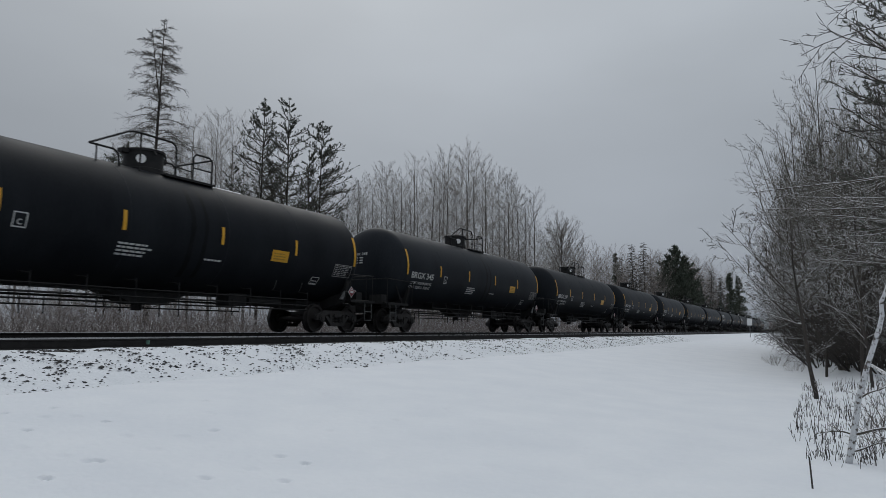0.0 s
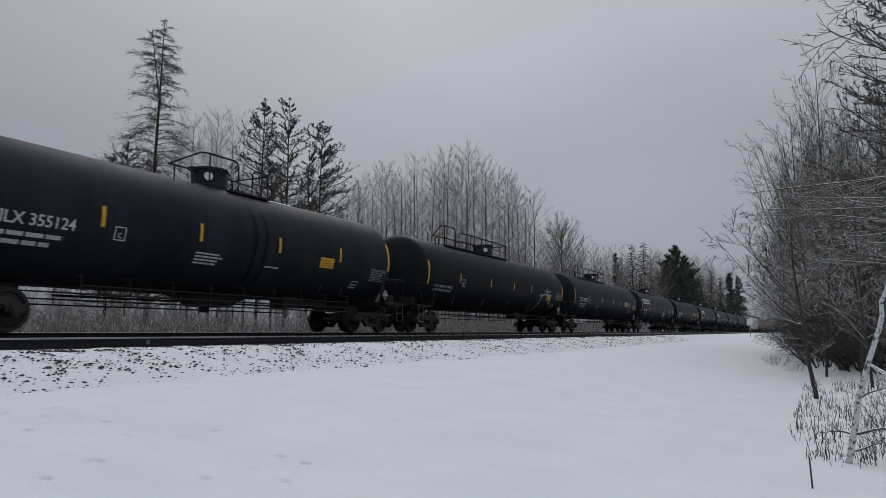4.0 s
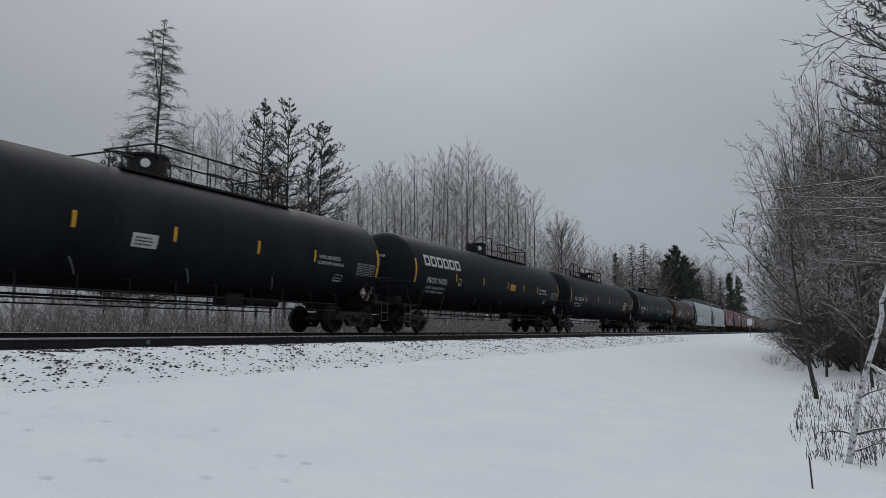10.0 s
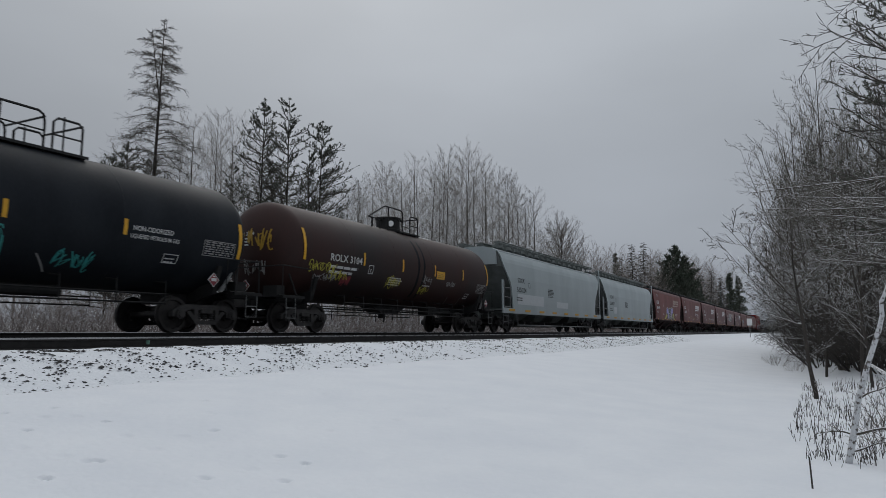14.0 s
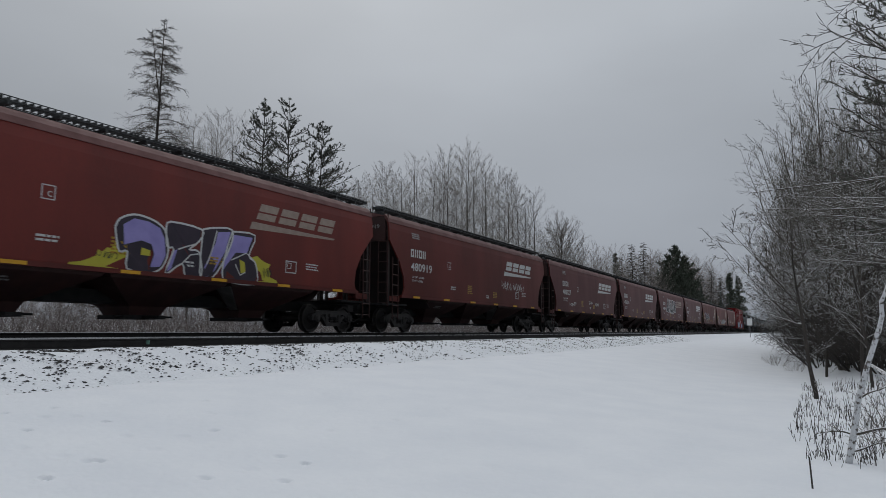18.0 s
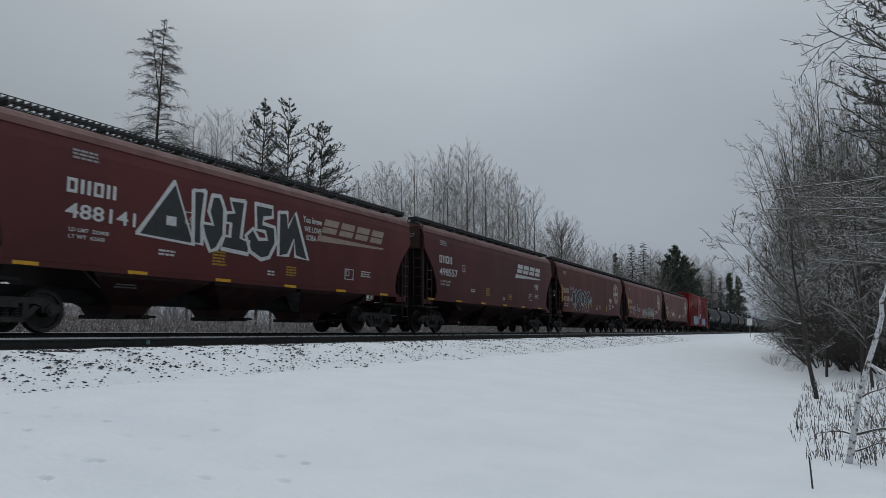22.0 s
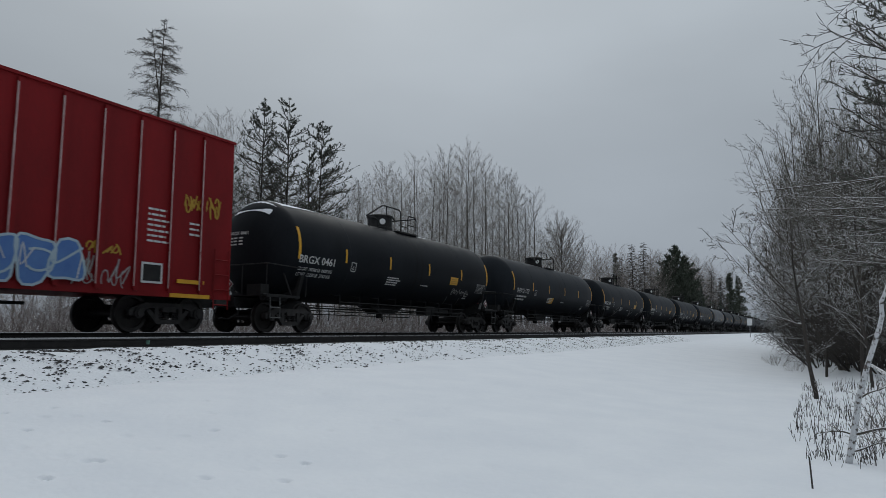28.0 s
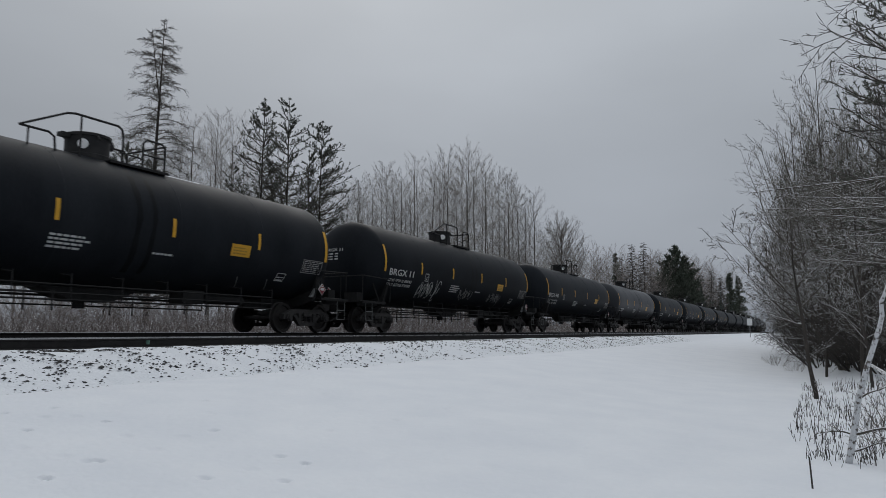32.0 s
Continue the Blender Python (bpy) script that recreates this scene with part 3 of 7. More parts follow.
# ---------------------------------------------------------------- tank cars
def tank_car(S0, S1, mark="", sub=(), style="B", paint=None, label="", flip=False, logo=False, extra=None, snow_top=False, near=True, plain=False, shape=None, marks=None, top=None, panel=None):
    """style B: general-purpose oil tank with a short top platform; L: long pressure tank with a long railed walkway."""
    half = (S1 - S0) / 2
    car = tagged(new("tank_car"), label or "glossy black tank car with yellow reflector stripes", "tank car", "freight train")
    SIZE["paint"] = 0.967
    R, zc = (1.585, 2.595) if style == "B" else (1.555, 2.54)
    T = half - ((1.82 if not shape else 1.82 - shape[0]) if style == "B" else 1.42)           # where the heads begin
    D = 0.82 if style == "B" else 0.72
    paint = paint or tank_black
    K = f"{style}{round(half, 2)}{paint.name}{shape}"
    surf = lambda z: math.sqrt(max(0.0, R * R - (z - zc) ** 2))

    def shell():
        prof = [(-T - D * math.sin(q), R * math.cos(q)) for q in [math.pi / 2 * i / 10 for i in range(10, -1, -1)]]
        prof[0] = (prof[0][0], 0.02)
        prof += [(x, R) for x in np.linspace(-T, T, 9)[1:-1]]
        prof += [(-a, r) for a, r in reversed(prof[:11])]
        return revolve(B(), prof, 56, "x", (0, 0, zc))
    tank = part("tank", shell, paint, car, key="tank" + K, smooth=True)
    # weld rings round the shell
    for i, q in enumerate((-0.62, -0.22, 0.2, 0.6)):
        part("weld_ring", lambda: revolve(B(), [(-.03, R - .01), (-.012, R + .003), (.012, R + .003), (.03, R - .01)], 48, "x", (0, 0, zc)), paint, tank, key=f"ring{style}{paint.name}", smooth=True, at=(q * T, 0, 0))
    zt = zc + R
    # stub sills, cradle, end platforms
    tx = half - 2.05
    for s in (-1, 1):
        a, c = sorted((s * (T - 1.6), s * (half - .35)))
        part("stub_sill", B().box(a, c, -.36, .36, .74, 1.04), steel_black, car)
        part("saddle", B().prism_x([(-1.25, 1.32), (-1.45, 1.75), (-1.52, 1.75), (-1.3, 1.0), (-.5, .78), (.5, .78), (1.3, 1.0), (1.52, 1.75), (1.45, 1.75), (1.25, 1.32), (0, 1.0)], s * tx - .07, s * tx + .07), steel_black, car)
        a, c = sorted((s * (T - .1), s * (half - .45)))
        part("end_platform", B().box(a, c, -1.5, 1.5, 1.06, 1.09).box(a, c, -1.52, -1.48, 1.02, 1.1).box(a, c, 1.48, 1.52, 1.02, 1.1), steel_black, car)
        rail = B()
        xr = s * (half - .5)
        rail.tube([(s * (T - .4), -1.5, 1.1), (s * (T - .4), -1.55, 1.95), (xr, -1.5, 2.0), (xr, 1.5, 2.0), (s * (T - .4), 1.55, 1.95), (s * (T - .4), 1.5, 1.1)], .02, 5)
        for y in (-1.45, -.5, .5, 1.45):
            rail.tube([(xr, y, 1.1), (xr, y, 2.0)], .016, 5)
        part("end_handrail", rail, steel_black, car)
        for y in (-1.5, 1.5):
            step = B()
            for q in (0, .42):
                step.tube([(s * (half - .62 - q), y, 1.06), (s * (half - .64 - q), y, .42)], .012, 5)
            step.tube([(s * (half - .64), y, .42), (s * (half - 1.06), y, .42)], .012, 5)
            step.tube([(s * (half - .64), y, .72), (s * (half - 1.06), y, .72)], .017, 5)
            part("stirrup_step", step, light_steel, car, "pale painted steps")
        add_coupler(car, half, s)
        add_truck(car, s * tx)
    for s in (-1, 1):
        clutter = B()
        x = s * (half - 1.0)
        part("brake_box", clutter.box(min(x, x + s * .35), max(x, x + s * .35), -1.1, -.55, 1.1, 1.42), steel_black, car, key=f"gear{K}{s}")
        part("air_reservoir", B().tube([(x - s * .5, -1.3, 1.02), (x + s * .5, -1.3, 1.02)], .11, 8), steel_black, car, key=f"resv{K}{s}")
        part("end_pipe", B().tube([(s * (T + .1), -1.35, 1.12), (s * (T + .3), -1.2, 1.8)], .03, 5), steel_black, car, key=f"pipe{K}{s}")
        if s > 0:
            part("end_brace", lambda: B().prism([(s * (T - .55), 1.1), (s * (T - .40), 1.1), (s * (T - .08), 1.62), (s * (T - .12), 1.62)], -1.42, -1.36), light_steel, car, "pale worn bracing plate", key=f"brc{K}{s}")
    part("brake_wheel", brake_wheel(half - .55, .55, 1.75, 1), steel_black, car)
    # running rails low along both sides
    for side in (-1, 1):
        def low(side=side):
            b = B()
            e = T - 2.3
            y = side * 1.42
            for z in ((1.0, .82, .68) if style == "B" else (.92, .70)):
                b.tube([(-e, y, z), (e, y, z)], .021, 5)
            n = 9 if style == "B" else 11
            for i in range(n):
                x = -e + 2 * e * i / (n - 1)
                b.tube([(x, y, 1.25), (x, y, .66)], .018, 4)
                b.tube([(x, y, 1.2), (x, y * .72, 1.25)], .02, 4)
            if style == "B":
                for x in (-e * .45, -e * .33, e * .5, e * .36):
                    b.tube([(x, y, .9), (x, y, .45)], .022, 4)
            return b
        part("lower_handrail", low, steel_black, car, key=f"low{side}" + K)
    if style == "B":
        part("outlet_skid", B().prism([(-1.5, 1.12), (1.5, 1.12), (.55, .72), (-.45, .72)], -.3, .3).disc((-.1, 0, .66), (0, 0, 1), .14, .2, 10), steel_black, car)
    part("brake_rigging", B().box(2.2, 2.9, -.9, -.4, .75, 1.1).tube([(3.2, -.6, .9), (4.6, -.6, .9)], .13, 10).tube([(-4.5, .2, .85), (4.5, .2, .85)], .03, 5), steel_black, car)
    # top fittings
    dx = top[0] if top else (.35 if shape else -.12) if style == "B" else (-.12 if not flip else .12)
    part("valve_housing", lambda: revolve_z(B(), [(zt - .12, .53), (zt + .03, .53), (zt + .05, .50), (zt + .46, .50), (zt + .47, .54), (zt + .53, .54), (zt + .56, .46), (zt + .57, .1)], 28, dx).box(dx - .72, dx - .5, -.1, .1, zt + .40, zt + .50).box(dx + .48, dx + .66, -.09, .09, zt + .33, zt + .48).tube([(dx - .1, -.5, zt + .5), (dx - .1, -.6, zt + .36)], .03, 5).tube([(dx + .25, -.44, zt + .5), (dx + .27, -.54, zt + .36)], .03, 5), steel_black, car, key=f"valve{style}{flip}{dx}", smooth="sharp")
    part("reflector", lambda: B().disc((dx - .36, -.36, zt + .25), Vector((-.7, -.71, 0)), .12, .03, 12), lamp_white, car, "round white marker", key=f"disc{style}{flip}{dx}")
    if style == "B":
        spans = [(-2.2, .30, 1), (.88, 1.55, 0)]
        plat = (-.05, 1.65)
    else:
        spans = [(-7.0, -4.8, 1), (-4.4, 1.4, 2)] if not flip else [(-1.7, 3.95, 3), (4.15, 4.85, 0)]
        plat = (-5.8, 1.55) if not flip else (-1.2, 5.0)
    if top:
        spans, plat = top[1], top[2]
    part("walkway", lambda: B().box(plat[0], plat[1], -.78, -.42, zt - .13, zt - .10).box(plat[0], plat[1], .42, .78, zt - .13, zt - .10).box(plat[0], plat[1], -.8, -.77, zt - .15, zt - .09), steel_black, car, key=f"walk{K}{flip}{plat}")
    for y, (a, c, kind) in [(y, span) for y in (-.74, .74) for span in spans]:
        def rails(y=y, a=a, c=c, kind=kind):
            b = B()
            if kind == 1 and y < 0:
                b.tube([(a, y, zt + .2), (c - 1.45, y, zt + .74), (c - 1.25, y, zt + .78), (c - .15, y, zt + .78), (c - .04, y, zt + .72), (c, y, zt + .6), (c, y, zt - .2)], .028, 6)
                b.tube([(a, y, zt + .2), (c - 1.85, y, zt + .2), (c - 1.72, y, zt + .12), (c - 1.68, y, zt - .2)], .026, 6)
                b.tube([(a + .2, y, zt + .2), (a + .2, y, zt - .25)], .022, 5)
                b.tube([(c - 1.1, y, zt + .78), (c - 1.1, y, zt - .25)], .024, 5)
                b.tube([(c - .1, y, zt + .16), (c + .6, y, zt + .12)], .02, 5)
            elif kind == 3:
                b.tube([(a, y, zt + .2), (a + 1.3, y, zt + .66), (a + 1.5, y, zt + .7), (c - .15, y, zt + .7), (c - .04, y, zt + .64), (c, y, zt + .5), (c, y, zt - .2)], .028, 6)
                b.tube([(a, y, zt + .2), (a + .8, y, zt + .2), (a + .95, y, zt - .2)], .024, 5)
                b.tube([(a + 3.2, y, zt + .3), (c, y, zt + .28)], .02, 5)
                for x in (a + .15, a + 1.6, a + 3.2, a + 4.7, a + 6.1):
                    b.tube([(x, y, zt - .2), (x, y, zt + (.2 if x < a + 1 else .7))], .022, 5)
            elif kind == 1:
                b.tube([(c, y, zt - .2), (c, y, zt + .6), (c - .1, y, zt + .66)], .026, 5)
            else:
                b.tube([(a, y, zt - .15), (a, y, zt + .54), (a + .1, y, zt + .64), (c - .1, y, zt + .64), (c, y, zt + .54), (c, y, zt - .2)], .028, 6)
                b.tube([(a, y, zt + .25), (c, y, zt + .25)], .022, 5)
                if kind == 2:
                    for x in np.arange(a + 1.3, c - .6, 1.3):
                        b.tube([(x, y, zt - .15), (x, y, zt + .64)], .024, 5)
            if kind != 1:
                b.tube([(c, y, zt + .6), (c, 0, zt + .6)], .026, 5)
            return b
        part("top_railing", rails, steel_black, car, key=f"top{y}{style}{flip}{a}{c}{kind}")
    # spilled product down the flank, snow left lying behind the platform
    if style == "B":
        def stain():
            b = B()
            rnd = random.Random(3)
            for x0, w in ((.22, .17), (.66, .13)):
                vs = []
                for i in range(15):
                    z = 1.25 + (zt - .12 - 1.25) * i / 14
                    q = w * rnd.uniform(.75, 1.15) / 2
                    y = -(surf(z) + .006)
                    vs += [(x0 + .02 * math.sin(i) - q, y, z), (x0 + .02 * math.sin(i) + q, y, z)]
                b.add(vs, [(2 * i, 2 * i + 1, 2 * i + 3, 2 * i + 2) for i in range(14)])
            return b
        part("spill_stain", stain, oil_stain, tank, "dark glossy spill stain", key="stainB", smooth=True)
        def patchy(x0, x1, y0, w):
            rows = []
            for i in range(9):
                u = i / 8
                h = w * math.sin(math.pi * (0.04 + 0.92 * u)) ** .6 * (.8 + .4 * noise.noise((u * 5, x0, w)))
                rows.append([(x0 + (x1 - x0) * u, y0 + h * v, zc + math.sqrt(R * R - (y0 + h * v) ** 2) + .014 * (1 - v * v) - .004) for v in (-1, -.5, 0, .5, 1)])
            return B().loft(rows, caps=False, close=False)
        part("snow_patch", patchy(1.75, 3.0, -.42, .16), snow, car, "strip of snow left on top", key="snowB", smooth=True)
    if snow_top:
        def cap():
            b = B()
            rows = []
            for x in np.linspace(-T - .55, T * .2, 30):
                w = .62 * (1 if x < -T + .4 else max(.10, 1 - (x + T - .4) / 4.5)) * (0.85 + .25 * noise.noise((x, 1, 4)))
                rows.append([(x, R * math.sin(a) * (1 if x > -T else .93), zc + (R if x > -T else R * math.sqrt(max(.05, 1 - ((-T - x) / D) ** 2))) * math.cos(a) + .012) for a in np.linspace(-w, w * .8, 9)])
            return b.loft(rows, caps=False, close=False)
        part("snow_crust", cap(), snow, car, "thin crust of snow", smooth=True)
    # painted markings on the near side
    for q in ((T - 3.3, T - 2.1) if style == "B" else ()):
        part("brace_mark", lambda: patch(B(), 0, .035, 1.3, 1.6, surf, lean=-.7), light_steel, car, key="braceB", at=(q, 0, 0))
    if plain:
        SIZE["paint"] = 1.0
        return car
    if style == "B":
        tall, shorts = (-T - .02, T + .02), (-4.58, -1.77, 1.24, 4.24)
        tz, sz = (2.32, 3.36), (2.4, 2.88)
        if shape:
            shorts = (-3.65, -1.0, 1.6, 4.25)
    else:
        tall, shorts = (-T - .02, T + .02), (-5.85, -2.45, .9, 3.4, 5.9) if not logo else (-5.6, -2.88, -.2, 2.75, 5.3)
        tz, sz = (2.04, 3.06), (2.3, 2.68)
    if marks:
        shorts = marks[0]
    for x in tall:
        part("reflector_stripe", patch(B(), x - .06, x + .06, *tz, surf, n=8), yellow, car)
    for x in shorts:
        part("reflector_stripe", lambda: patch(B(), -.05, .05, *sz, surf), yellow, car, key=f"short{style}", at=(x, 0, 0))
    tx0, tz0 = (-7.0, 2.22) if style == "B" else (-8.28, 2.22)
    if shape:
        tx0, tz0 = -5.6, 2.42
    if logo:
        part("company_lettering", block_word(tx0 + .1, 2.82, 3.4, .47, 6, surf), white_p, car, "bold white block lettering")
        tz0 -= .12
        tx0 += .35
    if mark:
        part("reporting_mark", lettering(B(), mark, tx0, tz0, .25, surf, width=1.8 if style == "B" else (2.05 if not logo else 1.75)), white_p, car, "white stencilled reporting mark")
        part("end_mark", head_text(mark, T, D, R, zc, .62 if style == "B" else .34), white_p, car, "white stencilled reporting mark", kind="stuff")
    wts = B()
    for i, row in enumerate(sub):
        lettering(wts, row, tx0 + .05, tz0 - .24 - .17 * i, .105, surf, width=1.7)
    if not sub:
        lines_of(wts, tx0 + .05, tz0 - .24, 1.7, 2, .09, .17, surf, 5)
    part("weight_lettering", wts, white_p, car, kind="stuff")
    x = shorts[0] + (.32 if style == "B" else .22)
    part("plate_stencil", outline(lettering(B(), "C", x + .09, 2.2, .12, surf), x, x + .29, 2.14, 2.46, .025, surf), white_p, car)
    if style == "B":
        part("small_lettering", lines_of(lines_of(B(), -1.85, 2.08, 1.0, 4, .045, .085, surf, 3), .75, 1.93, .75, 1, .045, .1, surf, 4), white_p, car, key="smallB", kind="stuff")
        part("data_panel", data_panel(T - 1.05, 1.9, .95, .42, surf), dull_p, car, "faded white table of data", key="panelB" + K)
        part("inspection_stencil", outline(lines_of(B(), T - 1.95, 1.68, .28, 2, .03, .08, surf, 2), T - 2.0, T - 1.62, 1.58, 1.82, .02, surf), white_p, car, key="inspB" + K)
        yx, yz = 3.2, 2.14
    else:
        part("cargo_lettering", lettering(B(), "NON-ODORIZED", T - 3.4, 2.44, .12, surf, width=1.15), white_p, car, key="lpg" + K)
        part("cargo_lettering", lettering(B(), "LIQUEFIED PETROLEUM GAS", T - 3.45, 2.26, .10, surf, width=1.4), white_p, car, key="lpgb" + K)
        part("data_panel", data_panel(T - 1.25, 2.05, 1.1, .42, surf), dull_p, car, "faded white table of data", key="panelL" + K)
        part("inspection_stencil", outline(lines_of(B(), T - 2.35, 1.85, .3, 2, .03, .08, surf, 2), T - 2.4, T - 1.95, 1.75, 1.98, .02, surf), white_p, car, key="inspL" + K)
        for q in (-5.6, -2.4, .8, 4.0):
            part("brace_mark", lambda: patch(B(), 0, .045, 1.32, 1.68, surf, lean=-1.05), dull_p, car, "pale slanted mark", key="brace", at=(q, 0, 0))
        yx, yz = 5.75, 1.9
    if logo:
        yx, yz = -1.4, 2.05
    if marks:
        yx, yz = marks[1] or (0, 0)
    if shape:
        yx, yz = 1.75, 2.3
    if not marks or marks[1]:
        part("emergency_panel", patch(B(), yx, yx + .72, yz, yz + .34, surf), panel or yellow, car, "faded pale notice panel" if panel else "yellow emergency notice panel", key=f"emer{style}{yx}{yz}{panel}")
        part("notice_lines", lines_of(B(), yx + .08, yz + .22, .52, 3, .035, .08, surf, 9, off=.013), black_p if panel else ochre, car, key=f"emerl{style}{yx}{yz}{panel}", kind="stuff")
    # hazard placards hung at both ends
    for s in (1, -1):
        if s < 0:
            pl = part("placard_holder", lambda: B().prism_x([(0, .19), (-.19, 0), (0, -.19), (.19, 0)], 0, .015), white_p, car, "white diamond placard holder", key="placf", at=(-half + .45, 0, 1.42))
            part("hazard_placard", lambda: B().prism_x([(0, .165), (-.165, 0), (0, -.165), (.165, 0)], -.006, -.001), red_p, pl, "red diamond hazard placard", key="placfr")
            part("number_panel", lambda: B().box(-.012, -.007, -.09, .09, -.035, .045), white_p, pl, key="placfn")
            continue
        px = (T - .12 if s > 0 else -half + .75) if style == "B" else (T - .9 if s > 0 else -half + .7)
        pl = part("placard_holder", lambda: B().prism([(0, .19), (-.19, 0), (0, -.19), (.19, 0)], -1.56, -1.545), white_p, car, "white diamond placard holder", key="plac", at=(px, 0, 1.36))
        part("hazard_placard", lambda: B().prism([(0, .165), (-.165, 0), (0, -.165), (.165, 0)], -1.566, -1.561), red_p, pl, "red diamond hazard placard", key="placr")
        part("number_panel", lambda: B().box(-.09, .09, -1.572, -1.567, -.035, .045).box(-.04, .04, -1.572, -1.567, .075, .11), white_p, pl, key="placn")
    if extra:
        extra(car, surf)
    SIZE["paint"] = 1.0
    return car


def revolve_z(b, prof, n, x):
    return b.loft([[(x + r * math.cos(2 * math.pi * j / n), r * math.sin(2 * math.pi * j / n), z) for j in range(n)] for z, r in prof])


def data_panel(x, z, w, h, surf):
    b = outline(B(), x, x + w, z, z + h, .02, surf)
    rnd = random.Random(8)
    for r in range(6):
        u = x + .06
        while u < x + w - .12:
            q = rnd.uniform(.05, .2)
            patch(b, u, min(u + q, x + w - .05), z + .05 + r * h / 7, z + .05 + r * h / 7 + h / 13, surf)
            u += q + .05
    return b


def block_word(x, z, w, h, n, surf):
    """A company name as plain heavy block shapes."""
    b = B()
    cw = w / n
    for i in range(n):
        a = x + i * cw
        t = h * .24
        outline(b, a, a + cw * .84, z, z + h, t, surf)
    return b


def head_text(mark, T, D, R, zc, y0):
    """The number on the curved end that faces forwards, with a few small lines below."""
    b = B()

    def on(y, z):
        return -(T + D * math.sqrt(max(0.0, 1 - (y * y + (z - zc) ** 2) / (R * R)))) - .012
    v, f = glyphs(mark)
    k = .8 / max(p[0] for p in v)
    b.add([(on(y0 - p[0] * k, 3.0 + p[1] * .11), y0 - p[0] * k, 3.0 + p[1] * .11) for p in v], f)
    for r in range(3):
        for u in (0, .2, .45):
            y, z = y0 - u, 2.88 - .1 * r
            b.add([(on(y - a, z + c), y - a, z + c) for a, c in ((0, 0), (.16, 0), (.16, .045), (0, .045))], [(0, 1, 2, 3)])
    return b

# ---------------------------------------------------------------- covered hoppers and the boxcar
HP = [(1.40, 1.56), (1.5, 1.58), (2.1, 1.60), (3.3, 1.60), (3.9, 1.585), (4.25, 1.53), (4.42, 1.46), (4.50, 1.37)]


def hop_surf(z):
    return float(np.interp(z, [p[0] for p in HP], [p[1] for p in HP]))


def roof_walk(car, half, z, material):
    for y in (-.95, 0.0, .95):
        b = B()
        if y == 0:
            b.box(-half, half, -.28, .28, z + .10, z + .135)
        else:
            c = y * 1.12
            for q in (-.2, .185):
                b.box(-half, half, c + q, c + q + .015, z + .055, z + .075).box(-half, half, c + q, c + q + .015, z + .15, z + .17)
            for x in np.arange(-half, half, .16):
                b.box(x, x + .03, c - .19, c + .19, z + .06, z + .16)
        for x in np.arange(-half + .2, half, 1.1):
            b.box(x, x + .05, y * 1.12 - .2, y * 1.12 + .2, z - .02, z + .06).box(x, x + .05, y * 1.05 - .06, y * 1.05 + .06, z - .2, z)
        part("running_board", b, material, car, "open steel grating walkway")
    part("roof_hatch", B().box(-half + .8, half - .8, -.72, -.42, z - .05, z + .1), material, car)


def bay(b, x0, x1, w0, w1, z0, z1, y0, y1):
    """A tapering hopper chute."""
    ring = lambda xa, xb, y, z: [(xa, -y, z), (xb, -y, z), (xb, y, z), (xa, y, z)]
    return b.loft([ring(x0, x1, y0, z1), ring((x0 + x1) / 2 - w1, (x0 + x1) / 2 + w1, y1, z0)])


